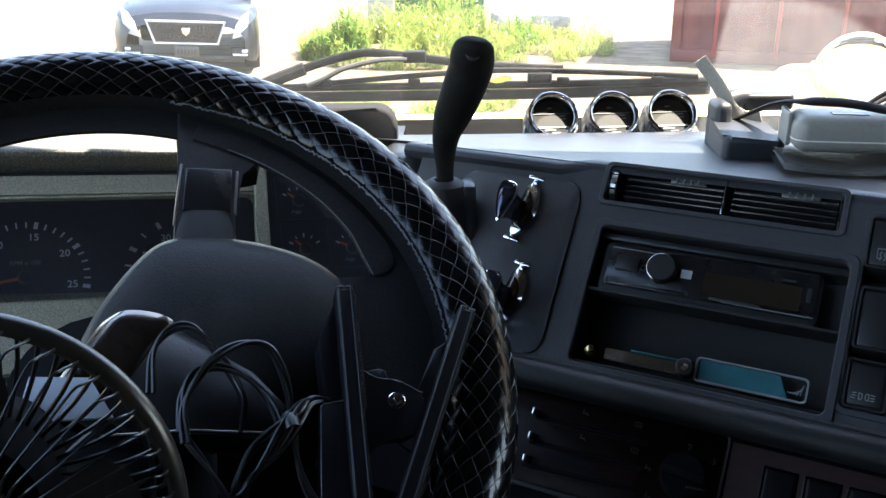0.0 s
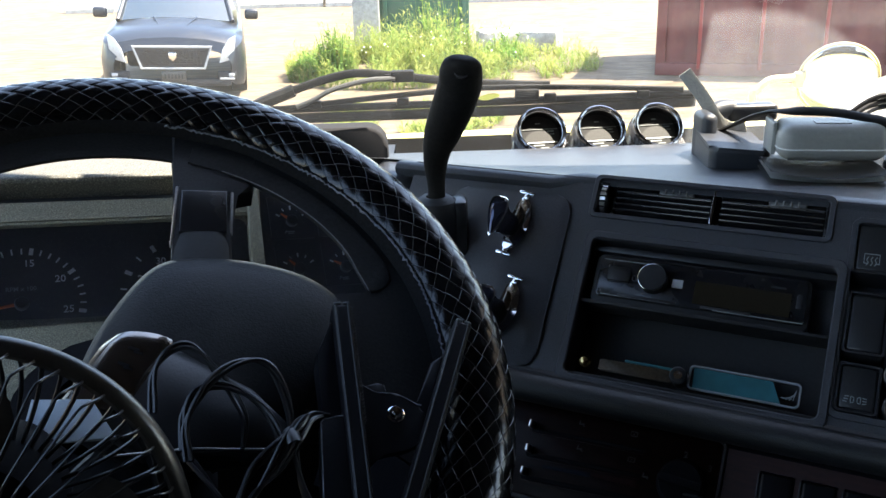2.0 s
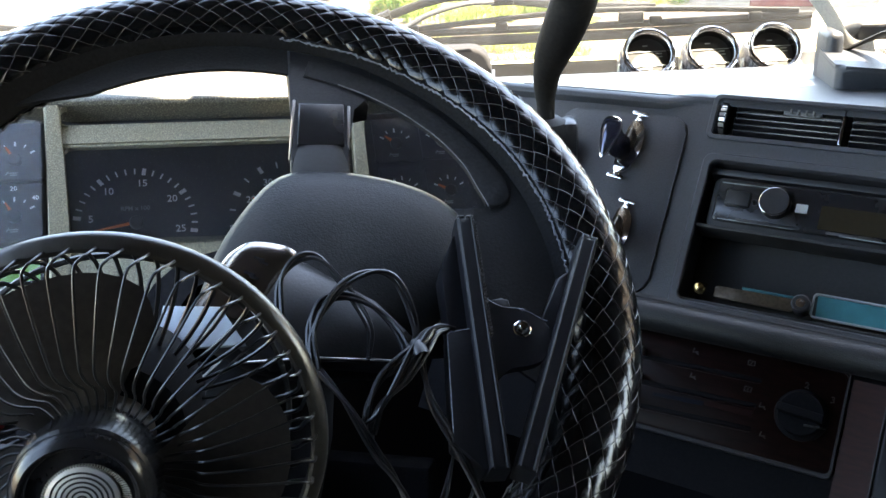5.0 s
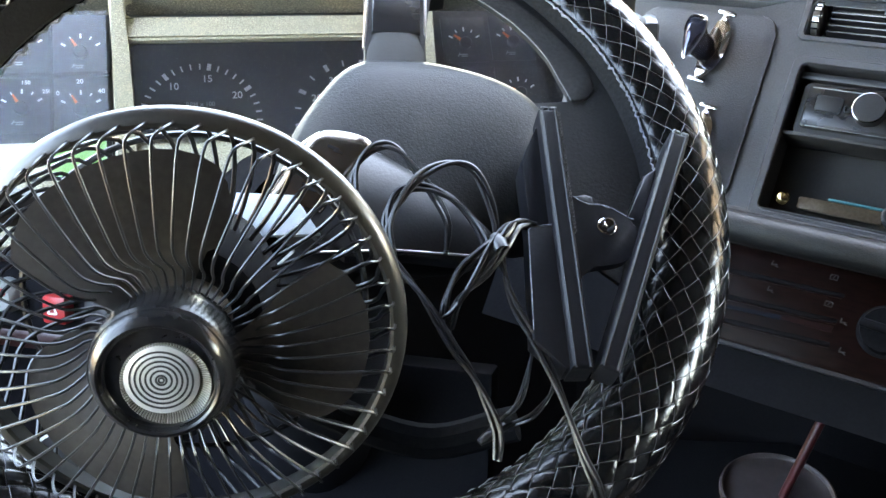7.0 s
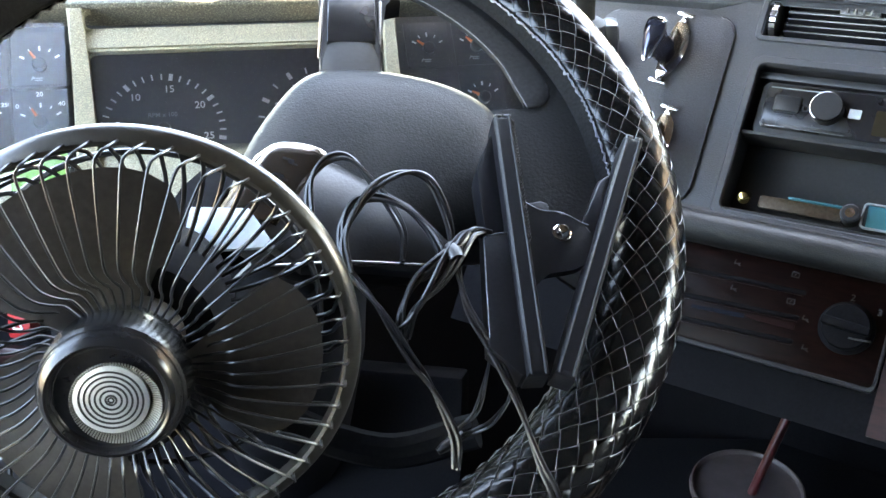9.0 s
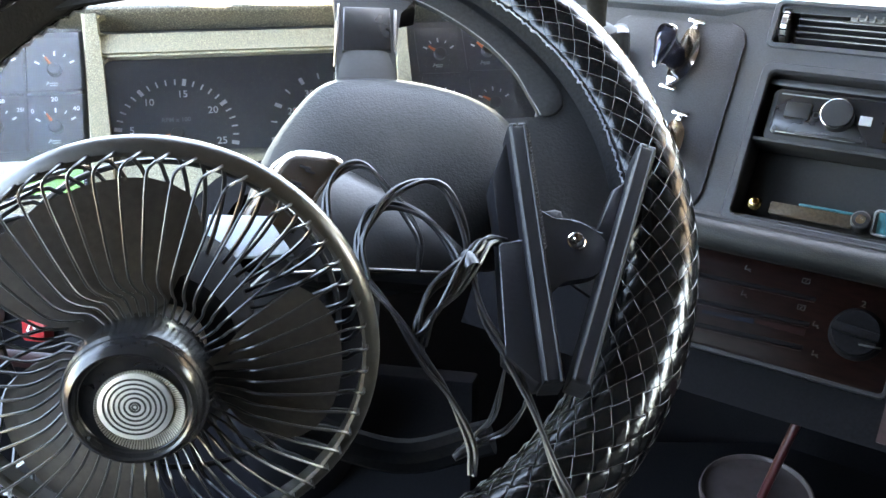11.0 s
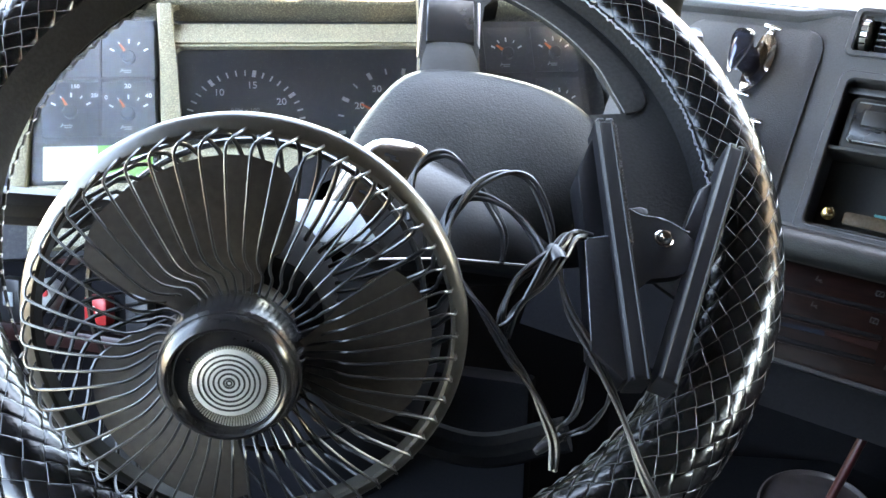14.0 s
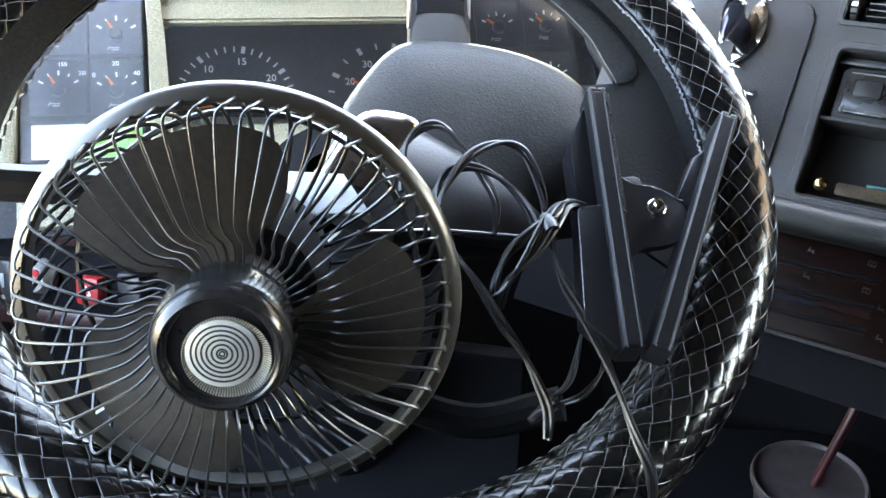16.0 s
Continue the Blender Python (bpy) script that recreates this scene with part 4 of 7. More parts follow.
def pull_valve(u, v):
    t = thing("pull_valve", CONSOLE @ Matrix.Translation((u, v, 0.003)) @ Matrix.Rotation(radians(-8), 4, "Z"), "chrome pull knob valve with a crescent plate", "knob", "air valves")
    b = BM()
    out = [(0.0145 * math.cos(a) if math.cos(a) > 0 else 0.005 * math.cos(a), 0.028 * math.sin(a)) for a in np.linspace(0, 2 * math.pi, 33)[:-1]]
    prism(b, out, 0.0, 0.0035, 0.0016)
    part("plate", b, CHROME, t, "polished crescent plate")
    b = BM()
    prism(b, [(0.55 * x, 0.62 * y) for x, y in out], 0.0035, 0.0055, 0.0012)
    part("boss", b, SMOKED, t, "smoked metal boss")
    for y in (0.0305, -0.0305):
        b = BM()
        rbox(b, (0.003, y, 0.005), (0.016, 0.0034, 0.004), 0.0014)
        rbox(b, (0.003, y - 0.002 * (1 if y > 0 else -1), 0.003), (0.005, 0.006, 0.004), 0.001)
        part("end_pin", b, CHROME, t)
    # a flattened stem that widens into a shield-shaped knob
    shield = spline([(0.0, 0.0175, 0), (0.0068, 0.0160, 0), (0.0088, 0.0090, 0), (0.0078, 0.0, 0), (0.0048, -0.0110, 0), (0.0010, -0.0195, 0), (-0.0030, -0.0130, 0), (-0.0072, 0.0, 0), (-0.0086, 0.0090, 0), (-0.0066, 0.0160, 0)], 4, True)
    tilt = Matrix.Translation((-0.002, -0.003, 0)) @ Matrix.Rotation(radians(8), 4, "X")
    b = BM()
    rows = []
    for f, h in ((0.62, 0.002), (0.58, 0.012), (0.62, 0.024), (0.78, 0.034), (0.92, 0.0385)):
        rows.append([tilt @ Vector((p.x * f, p.y * f, h)) for p in shield + shield[:1]])
    grid(b, rows)
    bmesh.ops.remove_doubles(b, verts=b.verts, dist=1e-6)
    part("stem", b, KNOBFACE, t, "dark flattened stem")
    b = BM()
    rows = []
    for f, h in ((0.92, 0.0385), (1.0, 0.0395), (1.02, 0.0412), (0.98, 0.0428), (0.90, 0.0432), (0.86, 0.0424)):
        rows.append([tilt @ Vector((p.x * f, p.y * f, h)) for p in shield + shield[:1]])
    grid(b, rows)
    bmesh.ops.remove_doubles(b, verts=b.verts, dist=1e-6)
    k = part("knob", b, CHROME, t, "polished rim of the knob")
    b = BM()
    rows = []
    for f, h in ((0.88, 0.0422), (0.6, 0.0440), (0.3, 0.0448), (0.05, 0.0450)):
        rows.append([tilt @ Vector((p.x * f, p.y * f, h)) for p in shield + shield[:1]])
    grid(b, rows)
    bmesh.ops.remove_doubles(b, verts=b.verts, dist=1e-6)
    part("face", b, KNOBFACE, k, "dark blue glossy face")


pull_valve(-0.166, 0.056)
pull_valve(-0.157, -0.026)


def heater_panel():
    t = thing("heater_panel", CONSOLE @ Matrix.Translation((0, 0, -0.008)), "burl wood heater control panel with slider slots and a round knob", "control panel")
    b = BM()
    prism(b, rounded(-0.165, -0.1765, 0.0475, -0.100, 0.004), -0.004, 0.0, 0.0015)
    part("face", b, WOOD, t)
    b = BM()
    rim(b, rounded(-0.168, -0.1800, 0.0495, -0.098, 0.005), rounded(-0.165, -0.1765, 0.0475, -0.100, 0.004), -0.006, 0.0016, 0.0006)
    part("border", b, BLACK, t, "thin worn border")
    for v, a in ((-0.1206, 1.2), (-0.1412, 2.0), (-0.1600, 2.5)):
        b = BM()
        rbox(b, (-0.060, v, -0.0002), (0.096, 0.0036, 0.002), 0.0012, m=Matrix.Rotation(radians(a), 4, "Z"))
        slot = part("slot", b, SHADE, t)
        b = BM()
        rbox(b, (-0.060, v - 0.0026, 0.0004), (0.094, 0.0006, 0.0008), m=Matrix.Rotation(radians(a), 4, "Z"))
        part("slot_edge", b, WOOD, slot)
    for x0, x1, mt, lb in ((-0.092, -0.051, BLUEPRINT, "blue cold stripe"), (-0.050, -0.0135, REDPRINT, "red hot stripe")):
        b = BM()
        prism(b, [(x0, -0.1515), (x1, -0.1500), (x1, -0.1462), (x0, -0.1490)] if x1 < -0.05 else [(x0, -0.1488), (x1, -0.1492), (x1, -0.1438), (x0, -0.1462)], 0.0, 0.0006)
        part("temperature_stripe", b, mt, t, lb)
    b = BM()
    lathe(b, [(0.0195, -0.001), (0.0195, 0.0025), (0.0182, 0.004), (0.0170, 0.0045), (0.0168, 0.011), (0.0160, 0.0125), (0, 0.0128)], 40, Matrix.Translation((0.0213, -0.1385, 0)))
    k = part("knob", b, SHADE, t)
    b = BM()
    rbox(b, (0.0213, -0.1385, 0.016), (0.034, 0.0065, 0.009), 0.002, m=Matrix.Rotation(radians(-4), 4, "Z"))
    part("grip", b, SHADE, k)
    b = BM()
    rbox(b, (0.0325, -0.1460, 0.0128), (0.0150, 0.0014, 0.0010), 0.0004, m=Matrix.Rotation(radians(4), 4, "Z"))
    part("pointer", b, SYMBOL, k, "pale pointer line")
    for j, (u, v) in enumerate(((-0.0668, -0.1089), (-0.0226, -0.1077), (-0.0643, -0.1293), (-0.0209, -0.1284), (-0.0078, -0.1392), (-0.003, -0.1608))):
        if j in (1, 3):
            marks = [(u, v + 0.0018, 0.0052, 0.0006, 0, 0.0006), (u - 0.0026, v, 0.0036, 0.0006, 90, 0.0006), (u + 0.0026, v, 0.0036, 0.0006, 90, 0.0006), (u, v - 0.0018, 0.0052, 0.0006, 0, 0.0006), (u, v, 0.0022, 0.0006, 60, 0.0006)]
        else:
            marks = [(u, v, 0.0046, 0.0008, 12, 0.0006), (u - 0.0016, v + 0.0016, 0.0030, 0.0008, 80, 0.0006), (u + 0.0018, v - 0.0010, 0.0024, 0.0008, -30, 0.0006)]
        part("symbol", bars(BM(), marks), SYMBOL, t, "small pale symbol")
    letters("2", 0.007, SYMBOL, t, Matrix.Translation((0.0203, -0.1154, 0.0006)), "numeral")
    letters("3", 0.007, SYMBOL, t, Matrix.Translation((0.0400, -0.1219, 0.0006)), "numeral")
    for u, v in ((-0.1069, -0.1185), (-0.1050, -0.1387), (-0.1047, -0.1576)):
        b = BM()
        rbox(b, (u, v, 0.006), (0.0030, 0.0065, 0.012), 0.0014)
        part("slider", b, STEEL, t, "bright slider tab")


heater_panel()


def switch_bank():
    t = thing("switch_bank", CONSOLE @ Matrix.Translation((0, 0, -0.008)), "burl wood bank with black truck rocker switches", "switch panel")
    b = BM()
    panel(b, 0.051, 0.42, -0.21, -0.103, [(0.0765 + 0.0295 * k, -0.19, 0.1015 + 0.0295 * k, -0.1145) for k in range(6)], 0.02)
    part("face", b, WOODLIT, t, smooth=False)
    for k in range(6):
        b = BM()
        u = 0.089 + 0.0295 * k
        rbox(b, (u, -0.1525, -0.006), (0.0242, 0.0745, 0.016), 0.003, 3)
        r = part("rocker", b, CLAMP, t)
        b = BM()
        v = -0.1425
        if k == 2:
            it = [(u + x, v + y, 0.006, 0.0008, a, 0.0024) for x in (-0.004, 0.004) for y, a in ((0.003, 0), (-0.003, 0), (0.0, 90))] + [(u, v, 0.008, 0.0008, a, 0.0024) for a in (30, -30)]
        else:
            it = [(u, v - 0.003, 0.010, 0.0008, 0, 0.0024), (u - 0.004, v + 0.001, 0.004, 0.0008, 90, 0.0024), (u - 0.002, v + 0.003, 0.005, 0.0008, 0, 0.0024), (u + 0.0005, v, 0.005, 0.0008, -60, 0.0024), (u + 0.005, v, 0.005, 0.0008, 90 if k == 0 else 0, 0.0024)]
        part("symbol", bars(b, it), SYMBOL, r, "pale printed symbol")
        b = BM()
        rbox(b, (u - 0.0133, -0.1525, 0.0004), (0.0012, 0.072, 0.0012), 0.0004, 1)
        part("frame_edge", b, PANEL, r)


switch_bank()


# ---- instrument cluster ----
def cluster():
    t = thing("instrument_cluster", CLUSTER, "dusty black instrument cluster with white-marked dials and orange needles", "instrument cluster")
    b = BM()
    for u0, u1, v1 in ((-0.21, -0.070, 0.057), (-0.0705, 0.2005, 0.034), (0.2, 0.33, 0.057)):
        rbox(b, ((u0 + u1) / 2, (v1 - 0.155) / 2, -0.008), (u1 - u0, v1 + 0.155, 0.008))
    part("dial_plate", b, FACE, t, "dark blue-black dial plate")
    # hood above, its top in the sun
    b = BM()
    prof = [(0.0680, -0.032), (0.0697, 0.0015), (0.0710, 0.0045), (0.0731, 0.0058), (0.0760, 0.0050)]
    prof += [(0.0760 + 0.638 * d, 0.0050 - 0.694 * d) for d in (0.02, 0.08, 0.15, 0.20)] + [(0.20, -0.20)]
    cols = [(-0.30, 0.0), (-0.2, 0.0), (0.0, 0.0), (0.2, 0.0), (0.30, 0.0), (0.318, 0.004), (0.326, 0.014), (0.33, 0.03)]
    grid(b, [[(u, v - dv * 0.74, n - dv * 0.67) for u, dv in cols] for v, n in prof])
    part("hood", b, HOODTOP, t, "dusty hood over the dials")
    # sill under the hood
    def fillet(u, v, su, sv, r=0.007):
        """Rounded inner corner of the bezel at (u, v), opening towards (su, sv)."""
        poly = [(u, v)] + [(u + su * r * (1 - math.cos(a)), v + sv * r * (1 - math.sin(a))) for a in np.linspace(0, math.pi / 2, 6)]
        f = BM()
        prism(f, poly if su * sv < 0 else poly[::-1], -0.006, 0.0035, 0.0004)
        part("corner", f, DUSTY, t)
    for u, v, su, sv in ((-0.0635, 0.0283, 1, -1), (0.1940, 0.0283, -1, -1), (-0.0655, 0.0500, 1, 1), (0.1965, 0.0500, -1, 1), (-0.0665, 0.0690, 1, -1), (0.1975, 0.0680, -1, -1)):
        fillet(u, v, su, sv)
    b = BM()
    prism(b, rounded(-0.0720, 0.0310, 0.200, 0.0515, 0.003), -0.006, 0.006, 0.002)
    for v in b.verts:
        if v.co.y > 0.0435:
            v.co.z -= 0.005
    part("sill", b, DUSTY, t, "speckled grey ledge strip")
    b = BM()
    rbox(b, (0.065, 0.057, -0.029), (0.27, 0.036, 0.006), 0.001)
    part("recess", b, DASH, t)
    for pts in ([(-0.0765, -0.13), (-0.0580, -0.13), (-0.0597, -0.0415), (-0.0625, 0.02), (-0.0658, 0.0690), (-0.0785, 0.0690), (-0.0762, 0.02)], [(0.1930, -0.06), (0.2055, -0.06), (0.2062, -0.007), (0.2100, 0.066), (0.1975, 0.066), (0.1936, -0.007)]):
        b = BM()
        prism(b, pts, -0.006, 0.009, 0.003)
        part("pillar", b, DUSTY, t, "speckled grey bezel upright")
    b = BM()
    rbox(b, (0.065, 0.0290, 0.001), (0.262, 0.0028, 0.008), 0.001)
    part("lower_lip", b, DUSTY, t)
    b = BM()
    prism(b, [(-0.064, -0.130), (0.193, -0.130), (0.193, -0.066), (0.03, -0.062), (-0.064, -0.056)], -0.006, 0.004, 0.003)
    part("lower_bezel", b, DUSTY, t, "speckled lower bezel")

    def dial(cu, cv, r, first, last, step, a0, a1, minor, needle, z=-0.0036, numr=0.77, numsize=0.0092):
        d = BM()
        lathe(d, [(r * 1.16, 0.0002), (0, 0.0002)], 48, Matrix.Translation((cu, cv, z)))
        face = part("dial", d, FACE, t)
        n = round((last - first) / step)
        for k in range(n * minor + 1):
            a = a0 + (a1 - a0) * k / (n * minor)
            big = k % minor == 0
            part("tick", bars(BM(), [(cu + r * math.cos(radians(a)), cv + r * math.sin(radians(a)), r * (0.13 if big else 0.11), r * (0.07 if big else 0.028), a, z + 0.001)]), WHITE, face, smooth=False)
        for k in range(n + 1):
            a = a0 + (a1 - a0) * k / n
            letters(str(first + step * k), numsize, WHITE, face, Matrix.Translation((cu + numr * r * math.cos(radians(a)), cv + numr * r * math.sin(radians(a)), z + 0.001)), "numeral")
        d = BM()
        dx, dy = math.cos(radians(needle)), math.sin(radians(needle))
        sweep(d, [(cu + 0.006 * dx, cv + 0.006 * dy, z + 0.003), (cu + 0.72 * r * dx, cv + 0.72 * r * dy, z + 0.003)], [0.0016, 0.0008], 6)
        part("needle", d, ORANGE, face, "orange needle")
        d = BM()
        lathe(d, [(0.0060, 0.0), (0.0060, 0.004), (0.005, 0.006), (0, 0.006)], 20, Matrix.Translation((cu, cv, z)))
        part("needle_cap", d, BLACK, face)
        return face

    tu, tv, tr = -0.0054, -0.0441, 0.0495
    f = dial(tu, tv, tr, 5, 25, 5, 171.5, -11.6, 5, 190)
    letters("RPM x 100", 0.0056, GREYPRINT, f, Matrix.Translation((-0.0058, -0.0302, -0.0026)), "lettering")
    for a in (-21, -30):
        part("tick", bars(BM(), [(tu + tr * math.cos(radians(a)), tv + tr * math.sin(radians(a)), 0.0055, 0.0015, a, -0.0026)]), WHITE, f, smooth=False)
    letters("28", 0.0055, GREYPRINT, f, Matrix.Translation((tu + 0.74 * tr * math.cos(radians(-30)), tv + 0.74 * tr * math.sin(radians(-30)), -0.0026)), "numeral")
    dial(0.1285, -0.045, 0.051, 10, 60, 10, 189, 6, 2, 150, numr=0.73)

    def small(cu, cv, needle, s, kx, ky):
        """A square gauge of half size s, its needle turning about (kx, ky)."""
        q = s / 0.0235
        g = BM()
        prism(g, rounded(cu - s, cv - s * 1.08, cu + s, cv + s * 1.08, 0.002), -0.0042, -0.0025, 0.0006)
        gauge = part("small_gauge", g, FACE, t, "small square gauge with orange needle")
        for k in range(5):
            a = 150 - 30 * k
            part("tick", bars(BM(), [(kx + 0.0165 * q * math.cos(radians(a)), ky + 0.0165 * q * math.sin(radians(a)), 0.0042 if k % 2 == 0 else 0.003, 0.0015 if k % 2 == 0 else 0.001, a, -0.002)]), WHITE, gauge, smooth=False)
        g = BM()
        dx, dy = math.cos(radians(needle)), math.sin(radians(needle))
        sweep(g, [(kx + 0.003 * dx, ky + 0.003 * dy, 0.0005), (kx + 0.0145 * q * dx, ky + 0.0145 * q * dy, 0.0005)], [0.0018, 0.0008], 6)
        part("needle", g, ORANGE, gauge, "orange needle")
        g = BM()
        lathe(g, [(0.0058, 0), (0.0058, 0.005), (0.0045, 0.0065), (0, 0.0065)], 18, Matrix.Translation((kx, ky, -0.0025)))
        part("needle_cap", g, BLACK, gauge)
        items = [(cu - 0.003, ky - 0.0115 * q, 0.009, 0.0008, 0, -0.002), (cu - 0.002, ky - 0.0135 * q, 0.006, 0.0008, 0, -0.002), (cu - 0.007, ky - 0.0115 * q, 0.004, 0.0008, 60, -0.002)]
        part("symbol", bars(BM(), items), GREYPRINT, gauge)
        return gauge

    small(-0.1025, 0.0262, 120, 0.0232, -0.1030, 0.0200)
    s = small(-0.1025, -0.0270, 118, 0.0232, -0.1040, -0.0325)
    for txt, x, y in (("0", -0.1223, -0.0165), ("20", -0.1045, -0.0062), ("40", -0.0873, -0.0155)):
        letters(txt, 0.0058, WHITE, s, Matrix.Translation((x, y, -0.002)), "numeral")
    small(-0.1510, 0.0270, 110, 0.0232, -0.1500, 0.0240)
    s = small(-0.1510, -0.0262, 118, 0.0232, -0.1507, -0.0300)
    for txt, x, y in (("150", -0.1475, -0.0060), ("250", -0.1310, -0.0145)):
        letters(txt, 0.005, WHITE, s, Matrix.Translation((x, y, -0.002)), "numeral")
    for u, v, a in ((0.2390, 0.0220, 142), (0.2860, 0.0230, 135), (0.2400, -0.0290, 135), (0.2860, -0.0300, 150)):
        small(u, v + 0.005, a, 0.0215, u, v)
    for c, s in (((-0.1268, 0.0, -0.0005), (0.0024, 0.104, 0.006)), ((-0.130, -0.0005, -0.0005), (0.100, 0.0026, 0.006))):
        b = BM()
        rbox(b, c, s, 0.0006)
        part("divider", b, DEEP, t, "dark seam between the gauges")
    b = BM()
    prism(b, [(-0.183, -0.150), (-0.078, -0.150), (-0.078, -0.0955), (-0.183, -0.0955)], -0.006, 0.005, 0.003)
    part("lower_bezel", b, DUSTY, t, "speckled lower bezel")
    # message display
    b = BM()
    prism(b, rounded(-0.180, -0.0950, -0.080, -0.0560, 0.003), -0.0046, -0.002, 0.0008)
    d = part("display_frame", b, FACE, t)
    b = BM()
    prism(b, rounded(-0.1725, -0.0905, -0.1290, -0.0605, 0.001), -0.002, -0.001)
    part("display", b, SCREEN_PALE, d, "pale washed-out half of the display")
    b = BM()
    prism(b, rounded(-0.1290, -0.0905, -0.0845, -0.0605, 0.001), -0.002, -0.001)
    part("display", b, SCREEN, d, "green half of the display")
    b = BM()
    prism(b, [(-0.1975, -0.12), (-0.1845, -0.12), (-0.1800, 0.0), (-0.1790, 0.07), (-0.1920, 0.07), (-0.1930, 0.0)], -0.006, 0.009, 0.003)
    part("pillar", b, DUSTY, t, "speckled grey bezel upright")
    for u0, u1, v0, v1 in ((-0.179, -0.081, -0.0945, 0.056), (-0.064, 0.194, -0.068, 0.0275), (0.209, 0.31, -0.06, 0.056)):
        b = BM()
        grid(b, [[(u, v, 0.005) for u in np.linspace(u0, u1, 4)] for v in (v0, v1)])
        p = part("lens_cover", b, HAZYLENS if u1 < 0 else LENS, t, "clear lens with dust and a painted glare veil")
        p.visible_shadow = False
    # rounded end of the hood, seen past the wheel
    h = thing("dash_end_hump", pose(-0.16, 0.93, 2.00), "dark grey rounded end of the instrument hood", "dash hood")
    b = BM()
    poly = [(0.045, 0.0), (0.045, 0.107)] + [(0.106 + 0.022 * math.cos(a), 0.083 + 0.024 * math.sin(a)) for a in np.linspace(math.pi / 2, 0, 7)] + [(0.130, 0.0)]
    prism(b, poly, -0.05, -0.02, 0.004, 3, Matrix.Rotation(radians(90), 4, "X"))
    # darker than the dash plastic: the shade on this face is in its colour
    part("shell", b, mat("hood_end_shade_vinyl", (0.022, 0.022, 0.024), 0.8, grain=0.2, grain_size=700, bump=0.3, spec=0.15), h)


cluster()


def lower_left_dash():
    t = thing("lower_switch_panel", pose(-0.54, 0.70, 1.84, -18, 0, -8), "reddish wood lower panel with small switches by the column", "switch panel")
    b = BM()
    rim(b, rounded(-0.2, -0.05, 0.2, 0.05, 0.01), rounded(-0.185, -0.033, 0.185, 0.034, 0.006), 0.0, 0.012)
    for v in b.verts:
        v.co = Vector((v.co.x, -v.co.z, v.co.y))
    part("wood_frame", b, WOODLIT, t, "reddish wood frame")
    b = BM()
    rbox(b, (0, 0.006, 0.0), (0.4, 0.01, 0.1), 0.002)
    part("back_plate", b, SHADE, t)
    b = BM()
    rbox(b, (0.05, -0.012, 0.062), (0.5, 0.04, 0.018), 0.006)
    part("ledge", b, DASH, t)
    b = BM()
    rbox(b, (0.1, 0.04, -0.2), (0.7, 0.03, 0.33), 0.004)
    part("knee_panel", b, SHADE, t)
    for x, mt, nm, lb in ((-0.065, BLACK, "rocker", "rocker with a white mark"), (-0.024, GREYBOX, "knob", "pale grey round knob with a red dot"), (0.034, RED, "hazard_button", "red hazard button"), (0.08, BLACK, "rocker", "")):
        b = BM()
        if nm == "knob":
            lathe(b, [(0.017, 0), (0.017, 0.008), (0.013, 0.018), (0, 0.019)], 28, Matrix.Translation((x, -0.002, 0)) @ Matrix.Rotation(radians(90), 4, "X"))
        else:
            rbox(b, (x, -0.008, -0.008), (0.026, 0.016, 0.028 if nm == "hazard_button" else 0.045), 0.004)
        p = part(nm, b, mt, t, lb)
        if nm == "hazard_button":
            b = BM()
            for k in range(3):
                a = radians(90 + 120 * k)
                rbox(b, (x + 0.003 * math.cos(a + math.pi), -0.0168, -0.008 + 0.003 * math.sin(a + math.pi)), (0.010, 0.001, 0.0014), m=Matrix.Rotation(-(a + math.pi / 2), 4, "Y"))
            part("triangle", b, WHITE, p, "white triangle")
        elif nm == "knob":
            b = BM()
            lathe(b, [(0.004, 0), (0.0035, 0.001), (0, 0.0012)], 14, Matrix.Translation((x + 0.006, -0.0205, 0.006)) @ Matrix.Rotation(radians(90), 4, "X"))
            part("dot", b, RED, p, "red dot")
        elif nm == "rocker" and x < 0:
            b = BM()
            rbox(b, (x, -0.0165, -0.006), (0.012, 0.001, 0.014), 0.0003)
            part("mark", b, GREYPRINT, p, "white mark")


lower_left_dash()


# ---- column stalks and shroud ----
def column():
    t = thing("steering_column", WHEEL, "dark plastic steering column shroud with stalks", "steering column")
    b = BM()
    lathe(b, [(0.03, -0.03), (0.055, -0.04), (0.06, -0.09), (0.062, -0.2), (0.05, -0.5)], 24)
    part("shroud", b, SHADE, t)
    b = BM()
    sweep(b, spline([(-0.05, 0.02, -0.06), (-0.12, 0.035, -0.05), (-0.19, 0.05, -0.045)], 6), [0.009] * 6 + [0.011] * 7, 10)
    part("stalk", b, BLACK, t)
    b = BM()
    sweep(b, spline([(0.05, -0.03, -0.06), (0.11, -0.035, -0.035), (0.155, -0.045, -0.03)], 6), [0.009] * 6 + [0.012] * 7, 10)
    part("stalk", b, BLACK, t)


column()


STITCH = mat("dark_lace", (0.06, 0.06, 0.062), 0.5, grain=0.3)

# ---- steering wheel ----
RW, TW = 0.2062, 0.0232


def cover_edge(a):
    """How far round the tube (degrees) the cover reaches inwards at the angle a of the wheel."""
    a = (a + 180) % 360 - 180
    return float(np.interp(a, (-32, -20, -12, 15, 40, 72, 100, 150, 180), (188, 165, 141, 141, 147, 150, 150, 138, 130)))


LACE = mat("frayed_lace", (0.13, 0.14, 0.155), 0.4, grain=0.5, grain_size=400, bump=0.5)


